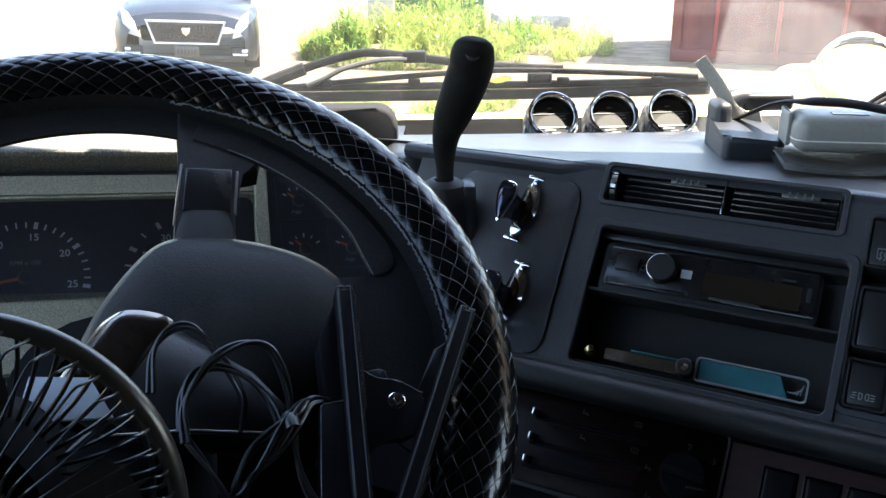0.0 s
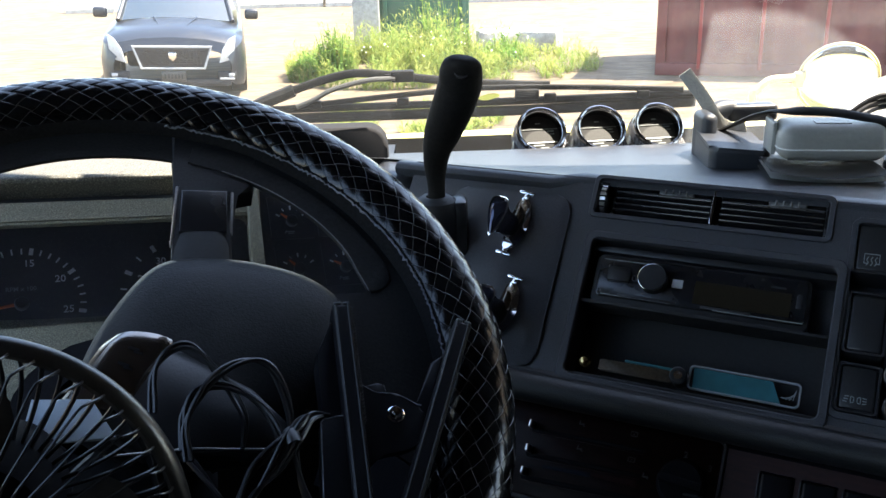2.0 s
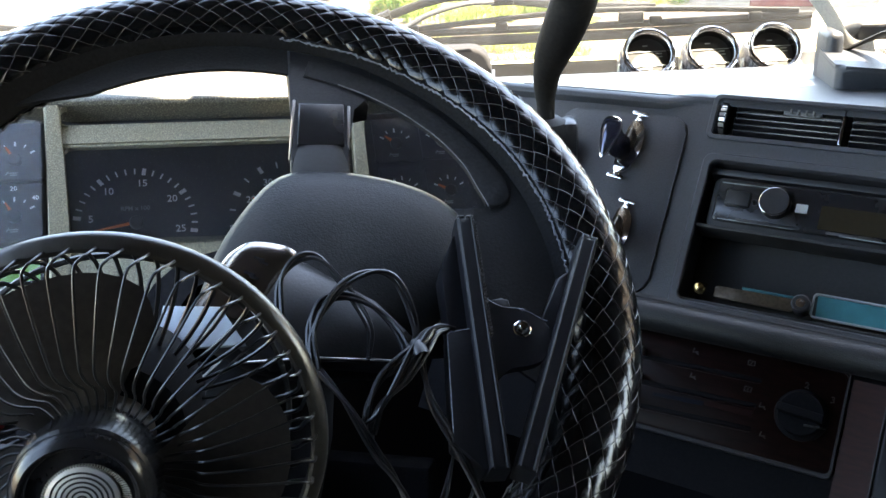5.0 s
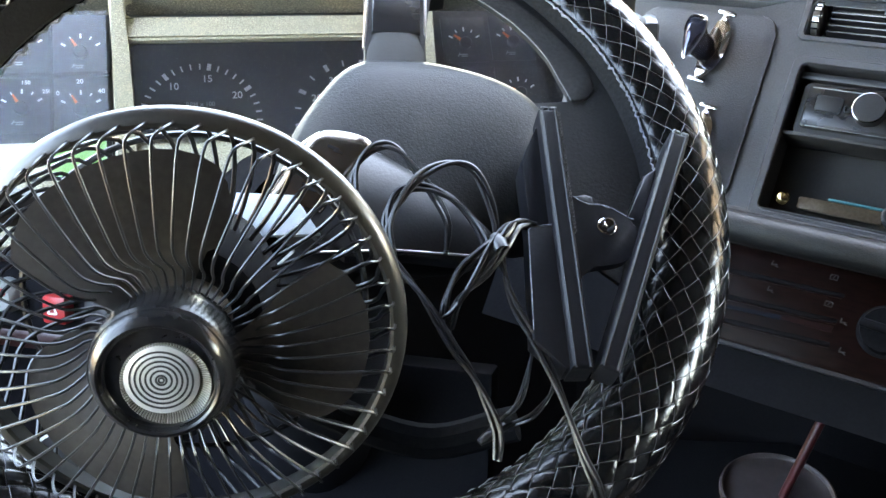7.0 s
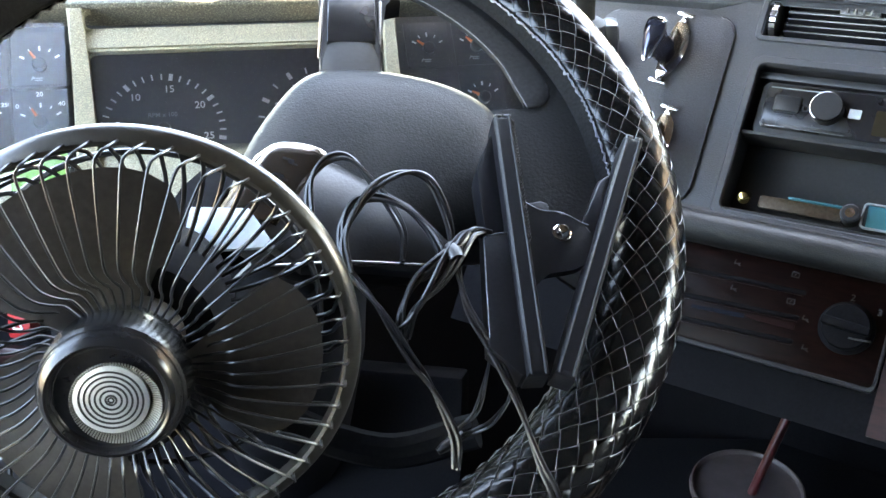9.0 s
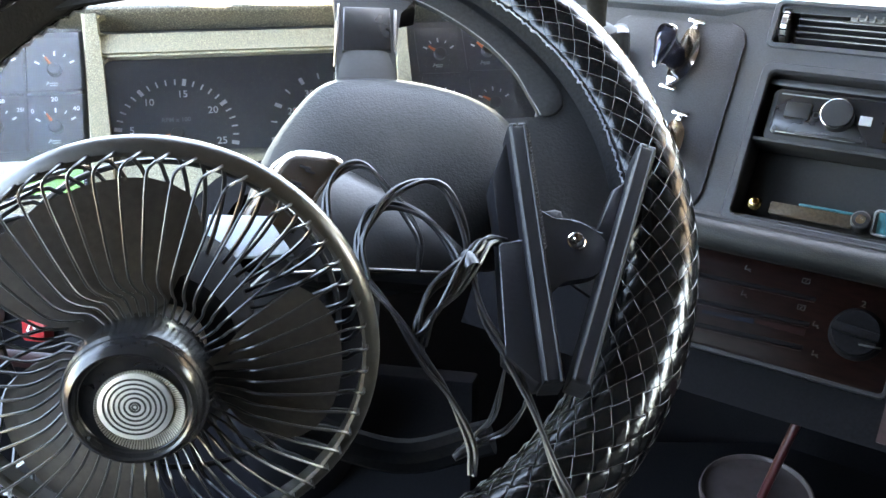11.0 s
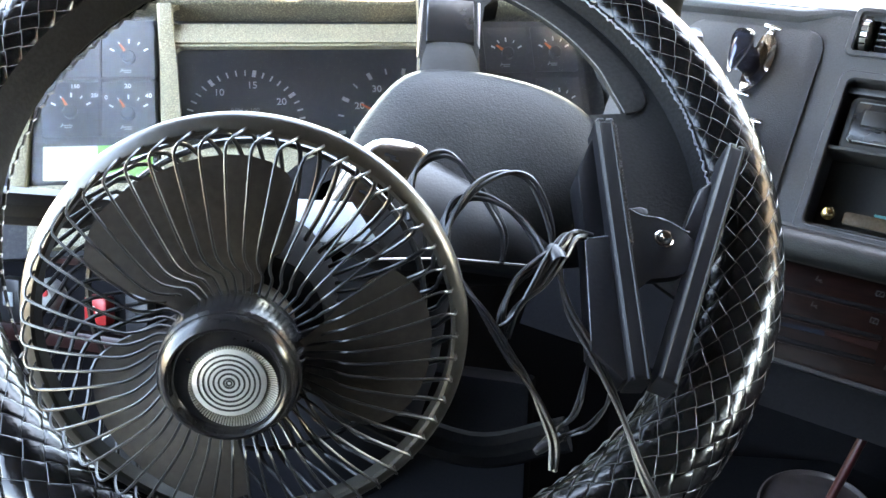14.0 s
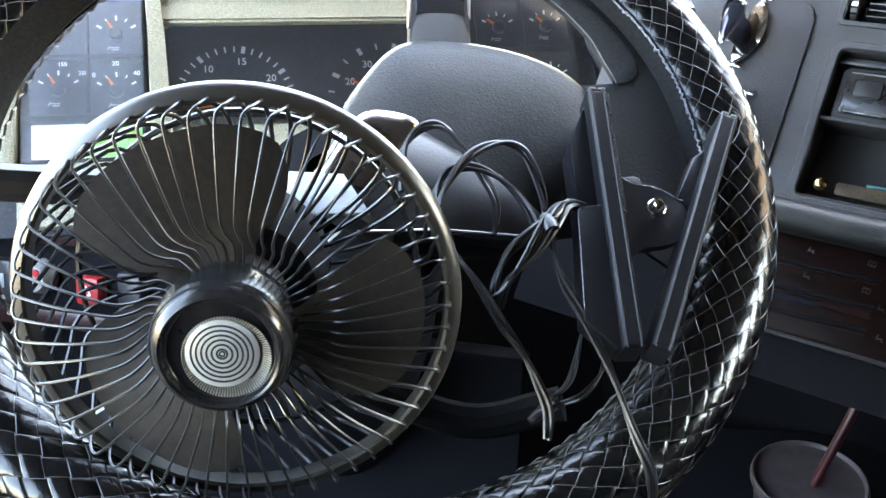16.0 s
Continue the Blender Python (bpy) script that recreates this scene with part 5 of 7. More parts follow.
def steering_wheel():
    t = thing("steering_wheel", WHEEL, "black steering wheel in a woven leather lace-on cover", "steering wheel")
    b = BM()
    sweep(b, [(RW * math.cos(2 * math.pi * k / 120), RW * math.sin(2 * math.pi * k / 120), 0) for k in range(120)], TW - 0.001, 20, True, up=(0, 0, 1))
    rim_ob = part("rim", b, mat("rim_leather", (0.005, 0.005, 0.005), 0.5, grain=0.3, grain_size=500, bump=0.4, spec=0.04), t)
    rim_ob.matrix_basis = WHEEL.inverted() @ RIM
    # inner seam with lacing
    b = BM()
    pts = []
    for k in range(240):
        a = 2 * math.pi * k / 240
        ph = radians(193 + (4 if k % 2 else -4))
        tube = TW + 0.0012 + 0.0029 * min(1.0, max(0.0, (1.5 * k - 98) / 12)) * (k < 134)
        rr = RW + tube * math.cos(ph)
        pts.append((rr * math.cos(a), rr * math.sin(a), tube * math.sin(ph)))
    sweep(b, pts, 0.0008, 5, True)
    part("lacing", b, STITCH, rim_ob, "dark lacing along the inner seam")
    # web on the far side
    b = BM()
    def arc(r, a0, a1, n):
        return [(r * math.cos(radians(a0 + (a1 - a0) * k / n)), r * math.sin(radians(a0 + (a1 - a0) * k / n))) for k in range(n + 1)]
    def lip(a0, a1, n):
        pts = []
        for k in range(n + 1):
            a = a0 + (a1 - a0) * k / n
            r = float(np.interp(a, (9, 14.6, 20.6, 30, 60), (0.1599, 0.1608, 0.1637, 0.1650, 0.1653)))
            pts.append((r * math.cos(radians(a)), r * math.sin(radians(a))))
        return pts
    prism(b, arc(0.194, 128, -34, 40) + [(0.135, -0.075), (0.11, -0.05), (0.12, 0.0), (0.134, 0.0285)] + [(0.1436, 0.0268), (0.1575, 0.0246)] + lip(11, 60, 16) + arc(0.1655, 66, 110, 12) + [(0.170 * math.cos(radians(114)), 0.170 * math.sin(radians(114))), (0.177 * math.cos(radians(119)), 0.177 * math.sin(radians(119))), (0.185 * math.cos(radians(124)), 0.185 * math.sin(radians(124)))], -0.0008, 0.0015, 0.0008, 2)
    web = part("spoke", b, mat("spoke_vinyl", (0.011, 0.0112, 0.012), 0.6, grain=0.25, grain_size=560, bump=0.3, spec=0.18), t, "wide dark spoke")
    b = BM()
    prism(b, arc(0.1795, 64, 14, 20) + [(0.1750, 0.0365), (0.1740, 0.0312), (0.1720, 0.0282), (0.1694, 0.0262), (0.1660, 0.0246), (0.1629, 0.0239), (0.1590, 0.0242)] + lip(10, 64, 22), 0.0, 0.0030, 0.0009)
    part("recess", b, mat("dull_black_vinyl", (0.012, 0.012, 0.013), 0.6, grain=0.3, grain_size=400, bump=0.3, spec=0.25), web, "darker concave inner band")
    b = BM()
    sweep(b, [p + (0.0030,) for p in lip(9, 56, 26)], 0.0004, 6)
    part("edge_line", b, THREAD, web, "thin pale worn edge")
    # shoulder where the spoke runs up into the rim, and the laced edge of the cover on it
    b = BM()
    rows = []
    for k in range(97):
        a = -32 + 232 * k / 96
        top = cover_edge(a) - 4
        full = 0.0029 * min(1.0, max(0.0, (a - 98) / 12))         # fuller where no spoke meets the rim
        row = []
        for i in range(9):
            ph = radians(top + (182 - top) * i / 8)
            tube = TW + 0.0008 + full * min(1.0, max(0.0, (math.degrees(ph) - 150) / 25))
            rr = RW + tube * math.cos(ph)
            row.append((rr * math.cos(radians(a)), rr * math.sin(radians(a)), tube * math.sin(ph)))
        rows.append(row)
    grid(b, rows)
    part("shoulder", b, mat("dark_vinyl", (0.009, 0.009, 0.0095), 0.8, grain=0.3, grain_size=500, bump=0.3, spec=0.08), web, "smooth shoulder of the spoke").matrix_basis = WHEEL.inverted() @ RIM
    b = BM()
    rnd = random.Random(12)
    pts, rad = [], []
    for k in range(160):
        a = -16 + 86 * k / 159
        ph = radians(cover_edge(a) + (0.7 if k % 2 else -0.7) + rnd.uniform(-1.5, 1.5))
        rr = RW + (TW + 0.0016) * math.cos(ph)
        pts.append((rr * math.cos(radians(a)), rr * math.sin(radians(a)), (TW + 0.0016) * math.sin(ph)))
        rad.append(rnd.uniform(0.0003, 0.0009))
    sweep(b, pts, rad, 6)
    part("lacing", b, LACE, rim_ob, "pale frayed lacing along the spoke")
    # spoke to the top: a collar at the pad, a gloss inlay, bright edges down both sides
    b = BM()
    prism(b, [(0.046, 0.062), (0.0815, 0.056), (0.0875, 0.0865), (0.0955, 0.118), (0.108, 0.119), (0.120, 0.152), (0.066, 0.176), (0.0605, 0.132), (0.0525, 0.092)], -0.014, 0.002, 0.003, 3)
    s = part("spoke", b, mat("spoke_plastic", (0.013, 0.013, 0.0145), 0.5, grain=0.3, grain_size=600, bump=0.2, spec=0.3), t, "dark spoke with gloss inlay")
    b = BM()
    prism(b, [(0.0565, 0.0915), (0.0845, 0.0862), (0.0925, 0.1190), (0.0640, 0.1250)], 0.001, 0.0045, 0.0014, 3)
    part("inlay", b, GLOSS, s, "gloss black inlay")
    b = BM()
    rows = []
    for f, z in ((0.0, 0.002), (0.12, 0.0058), (0.4, 0.0060), (0.75, 0.0050), (1.0, 0.0042)):
        q0, q1 = Vector((0.0475, 0.066, 0)).lerp(Vector((0.0555, 0.0918, 0)), f), Vector((0.0815, 0.0595, 0)).lerp(Vector((0.0850, 0.0862, 0)), f)
        rows.append([tuple(q0.lerp(q1, g) + Vector((0, 0, z - 0.0035 * (2 * g - 1) ** 4))) for g in np.linspace(0, 1, 9)])
    grid(b, rows)
    part("collar", b, DEEP, s, "raised rounded collar at the pad")
    for x0, y0, x1, y1 in ((0.0505, 0.0830, 0.0625, 0.1290), (0.0868, 0.0850, 0.0950, 0.1180)):
        b = BM()
        sweep(b, [(x0, y0, 0.001), ((x0 + x1) / 2, (y0 + y1) / 2, 0.0026), (x1, y1, 0.002)], 0.0010, 8)
        part("bright_edge", b, STEEL, s, "thin bright edge")
    # spokes on the far side from the pad
    b = BM()
    prism(b, [(0.03, -0.05), (-0.01, -0.030), (-0.080, -0.085), (-0.150, -0.110), (-0.128, -0.140), (-0.060, -0.110)], -0.024, -0.012, 0.003)
    s = part("spoke", b, BLACK, t, "dark spoke with gloss inlay")
    b = BM()
    prism(b, [(-0.1315, -0.1040), (-0.1230, -0.1025), (-0.1090, -0.1158), (-0.1192, -0.1205)], -0.013, -0.0095, 0.0012)
    part("inlay", b, STEEL, s, "polished inlay")
    # pad
    outline = [(0.018, -0.055), (-0.006, -0.040), (-0.022, -0.018), (-0.012, 0.010), (0.001, 0.033), (0.017, 0.053), (0.033, 0.068), (0.047, 0.0735), (0.065, 0.0722), (0.092, 0.064), (0.120, 0.049), (0.138, 0.030), (0.143, 0.008), (0.136, -0.022), (0.120, -0.040), (0.097, -0.052), (0.073, -0.066), (0.046, -0.062)]
    sm = [(p.x, p.y) for p in spline([(x, y, 0) for x, y in outline], 4, True)]
    b = BM()
    c = Vector((0.055, 0.0, 0))
    rows = []
    for f, h in ((0.8, -0.03), (0.99, -0.006), (0.985, 0.0), (0.95, 0.005), (0.88, 0.009), (0.7, 0.013), (0.45, 0.016), (0.2, 0.017)):
        rows.append([(c.x + (x - c.x) * f, c.y + (y - c.y) * f, h) for x, y in sm] )
    rows = [r + [r[0]] for r in rows]
    grid(b, rows)
    b.faces.new([b.verts.new(p) for p in rows[-1][:-1]])
    bmesh.ops.remove_doubles(b, verts=b.verts, dist=1e-5)
    pad = part("hub_pad", b, LEATHER, t, "grained black hub pad")
    # dark lower recess of the pad
    b = BM()
    prism(b, [(0.009, 0.008), (0.027, 0.009), (0.043, -0.003), (0.073, -0.032), (0.088, -0.060), (0.069, -0.071), (0.042, -0.062), (0.012, -0.056), (-0.004, -0.036), (-0.012, -0.014)], 0.010, 0.0185, 0.003)
    part("horn_pad", b, BLACK, pad, "smooth dark horn pad")
    b = BM()
    sweep(b, [(-0.005, -0.052, 0.0195), (0.035, -0.0585, 0.0198), (0.073, -0.0690, 0.0195)], 0.0006, 6)
    part("seam_line", b, STEEL, pad, "thin bright seam")
    left = spline([(0.0070, 0.0182, 0), (0.0010, 0.0122, 0), (-0.0050, 0.0052, 0), (-0.0130, -0.0048, 0), (-0.0215, -0.0150, 0)], 4)
    right = spline([(0.0390, 0.0072, 0), (0.0345, 0.0010, 0), (0.0290, -0.0060, 0), (0.0180, -0.0190, 0), (0.0060, -0.0320, 0)], 4)
    b = BM()
    rows = []
    for i, (p, q) in enumerate(zip(left, right)):
        end = min(1.0, i / 3)
        row = []
        for f in (0.0, 0.03, 0.07, 0.12, 0.18, 0.25, 0.33, 0.45, 0.6, 0.75, 0.88, 0.96, 1.0):
            drop = 0.0060 * max(0.0, 1 - f / 0.33) ** 2 + 0.0030 * max(0.0, (f - 0.8) / 0.2) ** 2
            bow = 0.0026 * math.sin(math.pi * f) * (1 - end)
            row.append((p.x + (q.x - p.x) * f + 0.35 * bow, p.y + (q.y - p.y) * f + bow, 0.0205 - drop - 0.0016 * (1 - end) ** 2))
        rows.append(row)
    skirt = [[(x, y, 0.011) for x, y, _ in rows[0]]]
    grid(b, skirt + rows)
    e = part("emblem_bar", b, mat("dark_chrome", (0.25, 0.232, 0.215), 0.19, 1.0, grain=0.12, grain_size=60), pad, "smoked chrome emblem bar")
    b = BM()
    for k in range(3):
        i = 5 + 4 * k
        p = left[i].lerp(right[i], 0.55)
        rbox(b, (p.x, p.y, 0.0207), (0.0062, 0.0016, 0.0008), 0.0003, 1, Matrix.Rotation(radians(-35), 4, "Z"))
        rbox(b, (p.x + 0.0018, p.y - 0.0030, 0.0207), (0.0052, 0.0013, 0.0008), 0.0003, 1, Matrix.Rotation(radians(-35), 4, "Z"))
    part("emblem_mark", b, SHADE, e, "dark plain bars")

    return t, rim_ob


wheel_ob, rim_ob = steering_wheel()


def torus_frame(a, ph, tw=TW):
    """A frame on the rim's skin: a round the wheel, ph round the tube (0 outwards, 90 towards the driver)."""
    rad = Vector((math.cos(a), math.sin(a), 0))
    tan = Vector((-math.sin(a), math.cos(a), 0))
    nrm = rad * math.cos(ph) + Vector((0, 0, math.sin(ph)))
    cross = nrm.cross(tan)
    p = rad * RW + nrm * tw
    return p, tan, cross, nrm


def weave_patch(odd):
    """One flat square of strap bent round the tube, its edges tucked down; 1 wide before scaling."""
    b = BM()
    n = 4
    rows = []
    across = (-1.0, -0.94, -0.45, 0.0, 0.45, 0.94, 1.0)
    for i in range(n + 1):
        x = i / n * 2 - 1
        row = []
        for y in across:
            px, py = x * 0.51, y * 0.475
            bend = 0.124 * ((px + py) ** 2 if odd else (px - py) ** 2) / 2
            row.append((px, py, 0.032 * (1 - x * x) + 0.006 * (1 - y * y) - bend - (0.02 if abs(y) == 1 else 0)))
        rows.append([(row[0][0], row[0][1], row[0][2] - 0.15)] + row + [(row[-1][0], row[-1][1], row[-1][2] - 0.15)])
    grid(b, rows)
    me = bpy.data.meshes.new("strap")
    bmesh.ops.recalc_face_normals(b, faces=b.faces)
    b.to_mesh(me)
    b.free()
    me.materials.append(WEAVE)
    me.materials.append(STRAPEDGE)
    for i, p in enumerate(me.polygons):
        p.material_index = 1 if i % 8 in (1, 6) else 0
    me.shade_smooth()
    me.set_sharp_from_angle(angle=radians(18))
    return me


def patch_points(a, ph, s_t, s_c, odd):
    p, tan, cross, nrm = torus_frame(a, ph)
    m = Matrix((tan * s_t, cross * s_c, nrm * 0.0095)).transposed().to_4x4()
    m.translation = p
    return m @ Matrix.Rotation(radians(45 if odd else -45), 4, "Z")


def cover():
    patches = (weave_patch(False), weave_patch(True))
    na, nc = 82, 13                     # cells round the wheel, and across the tube
    span0, span1 = radians(-140), radians(196)
    dph = (span1 - span0) / nc
    verts, faces = [], []
    shaped, count = {}, 0               # one mesh for each row across the tube
    for i in range(na * 2):
        for j in range(nc * 2):
            if (i + j) % 2:
                continue
            a = 2 * math.pi * i / (na * 2)
            ph = span0 + dph * (j + 0.5) / 2
            r_here = RW + TW * math.cos(ph)
            s_t = 2 * math.pi * r_here / na * 0.5 * math.sqrt(2) * 1.0
            s_c = TW * dph * 0.5 * math.sqrt(2) * 1.0
            odd = j % 2 == 0
            m = patch_points(a, ph, s_t, s_c, odd)
            me = patches[1 if odd else 0]
            deg = math.degrees(a)
            if math.degrees(ph) > (188 if 195 < deg < 328 else cover_edge(deg) + 2):
                continue
            visible = math.degrees(ph) > 25 and math.degrees(ph) < 186 and (deg < 44 or deg > 312)
            if visible and count < 300:
                count += 1
                if j not in shaped:
                    shaped[j] = me.copy()
                    shaped[j].transform(Matrix.Diagonal((s_t, s_c, 0.0095, 1)) @ Matrix.Rotation(radians(45 if odd else -45), 4, "Z"))
                    shaped[j].set_sharp_from_angle(angle=radians(30))
                p, tan, cross, nrm = torus_frame(a, ph)
                ob = bpy.data.objects.new("strap", shaped[j])
                scene.collection.objects.link(ob)
                ob.parent = rim_ob
                ob.matrix_basis = Matrix.Translation(p) @ Matrix((tan, cross, nrm)).transposed().to_4x4()
            else:
                base = len(verts)
                verts += [tuple(m @ v.co) for v in me.vertices]
                faces += [tuple(base + k for k in f.vertices) for f in me.polygons]
    rest = bpy.data.meshes.new("woven_cover")
    rest.from_pydata(verts, [], faces)
    rest.materials.append(WEAVE_REST)
    rest.materials.append(STRAPEDGE)
    rest.polygons.foreach_set("material_index", [1 if i % 8 in (1, 6) else 0 for i in range(len(faces))])
    rest.shade_smooth()
    rest.set_sharp_from_angle(angle=radians(40))
    ob = new("woven_cover", rest)
    ob.parent = rim_ob
    tagged(ob, "woven dark leather straps of the cover", kind="stuff")


WEAVE_REST = WEAVE.copy()
_n = WEAVE_REST.node_tree
_geo = _n.nodes.new("ShaderNodeNewGeometry")
for _l in list(_n.links):
    if _l.from_node.type == "OBJECT_INFO":
        _n.links.new(_geo.outputs["Random Per Island"], _l.to_socket)
cover()


# ---- desk fan ----
def fan():
    t = thing("clip_fan", FAN, "small black electric fan with a wire cage", "fan")
    R = 0.0889
    b = BM()
    lathe(b, [(R, -0.005), (R + 0.0012, -0.0012), (R + 0.0009, 0.0008), (R + 0.0001, 0.0025), (R - 0.0012, 0.0038), (R - 0.0027, 0.0046), (R - 0.0046, 0.0050), (R - 0.006, 0.0044), (R - 0.006, -0.004)], 96, close=True)
    part("cage_ring", b, mat("dusty_ring", (0.016, 0.014, 0.012), 0.3, grain=0.3, grain_size=500, bump=0.03, dirt=(0.035, 0.031, 0.026), dirt_amount=0.2, dirt_size=200, spec=0.7), t, "flat black outer ring")
    nb = 54
    front = BM()
    prof = [(R - 0.004, 0.003), (R - 0.0045, 0.011), (R - 0.0060, 0.0172), (R - 0.0100, 0.0198), (0.062, 0.0250), (0.047, 0.0272), (0.041, 0.0265), (0.036, 0.0225), (0.032, 0.0190), (0.024, 0.0180)]
    tw = [-0.07, -0.05, -0.02, 0, 0.0, 0.0, -0.01, -0.04, -0.09, -0.11]
    pts = spline([(r * math.cos(q), r * math.sin(q), z) for (r, z), q in zip(prof, tw)], 3)
    sweep(front, pts, 0.0006, 6)
    me = None
    for k in range(nb):
        if me is None:
            ob = part("cage_wire", front, WIRE, t)
            me = ob.data
        else:
            ob = bpy.data.objects.new("cage_wire", me)
            scene.collection.objects.link(ob)
            ob.parent = t
        ob.matrix_basis = Matrix.Rotation(2 * math.pi * k / nb, 4, "Z")
    # rear cage, its wires slanting
    back = BM()
    pts = spline([((R - 0.004 - 0.009 * f) * math.cos(q), (R - 0.004 - 0.009 * f) * math.sin(q), -0.003 - 0.024 * f) if f <= 1 else ((R - 0.013 - 0.050 * (f - 1)) * math.cos(q), (R - 0.013 - 0.050 * (f - 1)) * math.sin(q), -0.027 - 0.012 * (f - 1)) for f, q in ((0, 0), (0.5, -0.10), (1, -0.22), (1.4, -0.30), (2, -0.40))], 3)
    sweep(back, pts, 0.001, 6)
    me = None
    for k in range(52):
        if me is None:
            ob = part("rear_wire", back, WIRE, t)
            me = ob.data
        else:
            ob = bpy.data.objects.new("rear_wire", me)
            scene.collection.objects.link(ob)
            ob.parent = t
        ob.matrix_basis = Matrix.Rotation(-2 * math.pi * k / 52, 4, "Z")
    b = BM()
    sweep(b, [(0.073 * math.cos(2 * math.pi * k / 72), 0.073 * math.sin(2 * math.pi * k / 72), -0.0305) for k in range(72)], 0.0014, 6, True)
    part("rear_ring", b, WIRE, t)
    # hub cap, its face dished, with an off-centre ring of ribs round the disc
    hub = Matrix.Translation((-0.0030, -0.0033, 0.0042))
    b = BM()
    lathe(b, [(0.021, -0.004), (0.0250, 0.004), (0.0270, 0.010), (0.0275, 0.016), (0.0275, 0.022), (0.0268, 0.0275), (0.0250, 0.0325), (0.0234, 0.0346), (0.0222, 0.0352), (0.0213, 0.0347), (0.0208, 0.0336), (0.0204, 0.0328), (0.0200, 0.0326), (0.0195, 0.0318), (0.0150, 0.0312), (0.0, 0.0312)], 80, hub)
    cap = part("hub_cap", b, HUB, t, "gloss black dished hub cap")
    b = BM()
    lathe(b, [(0.0268, 0.0277), (0.0271, 0.0281), (0.0262, 0.0300), (0.0258, 0.0300)], 80, hub)
    part("hub_band", b, HUB, cap, "narrow raised band")
    dm = Matrix.Translation((-0.0023, -0.0042, 0.0042))
    b = BM()
    lathe(b, [(0.0137, 0.0312), (0.0137, 0.0326), (0.0134, 0.0328), (0.0, 0.0328)], 64, dm)
    disc = part("disc", b, SILVER, cap, "silver disc with black rings")
    for k in range(7):
        r = 0.0019 * k
        w = 0.00038
        b = BM()
        lathe(b, [(r - w, 0.0327), (r - w, 0.0330), (r + w, 0.0330), (r + w, 0.0327)] if k else [(0.0013, 0.0327), (0.0013, 0.0330), (0.0007, 0.0330), (0.0006, 0.0327)], 48, dm)
        part("ring", b, BLACK, disc)
    rm = Matrix.Translation((-0.0007, -0.0055, 0.0042))
    b = BM()
    sweep(b, [(0.0120, 0, 0.0310), (0.0150, 0, 0.0322), (0.0164, 0, 0.0334)], 0.00034, 5)
    rib = part("rib", b, mat("dusty_ribs", (0.16, 0.15, 0.125), 0.45, grain=0.3), cap)
    rib.matrix_basis = rm
    for k in range(1, 96):
        ob = bpy.data.objects.new("rib", rib.data)
        scene.collection.objects.link(ob)
        ob.parent = cap
        ob.matrix_basis = rm @ Matrix.Rotation(2 * math.pi * k / 96, 4, "Z")
    # blades
    for k in range(3):
        b = BM()
        rows = []
        n = 12
        for i in range(n + 1):
            f = i / n
            row = []
            for j in range(9):
                g = j / 8
                r = 0.016 + (0.0745 - 0.016) * g
                half = 0.34 + 0.38 * math.sin(math.pi * min(1, 0.15 + 0.55 * g))
                ang = radians(96 + 120 * k) + (f - 0.5) * 2 * half + 0.2 * g
                edge = 1 - 0.10 * (2 * f - 1) ** 4 * g
                row.append((r * edge * math.cos(ang), r * edge * math.sin(ang), 0.004 + 0.036 * (f - 0.5) * (0.6 + 0.6 * (1 - g)) + 0.003 * math.sin(math.pi * f)))
            rows.append(row)
        grid(b, rows)
        geo = bmesh.ops.solidify(b, geom=b.faces[:], thickness=0.0012)
        part("blade", b, BLADE, t, "dusty dark blade")
    b = BM()
    lathe(b, [(0.0, 0.006), (0.016, 0.006), (0.018, 0.002), (0.018, -0.01), (0.0, -0.01)], 32)
    part("rotor_hub", b, BLADE, t)
    b = BM()
    lathe(b, [(0.0, -0.012), (0.03, -0.012), (0.034, -0.02), (0.034, -0.05), (0.028, -0.075), (0.0, -0.08)], 36)
    part("motor", b, SHADE, t, "black motor housing")
    b = BM()
    sweep(b, spline([(0.01, -0.03, -0.06), (0.03, -0.07, -0.07), (0.09, -0.10, -0.06), (0.14, -0.09, -0.05)], 6), 0.009, 10)
    part("bracket_arm", b, SHADE, t)


fan()


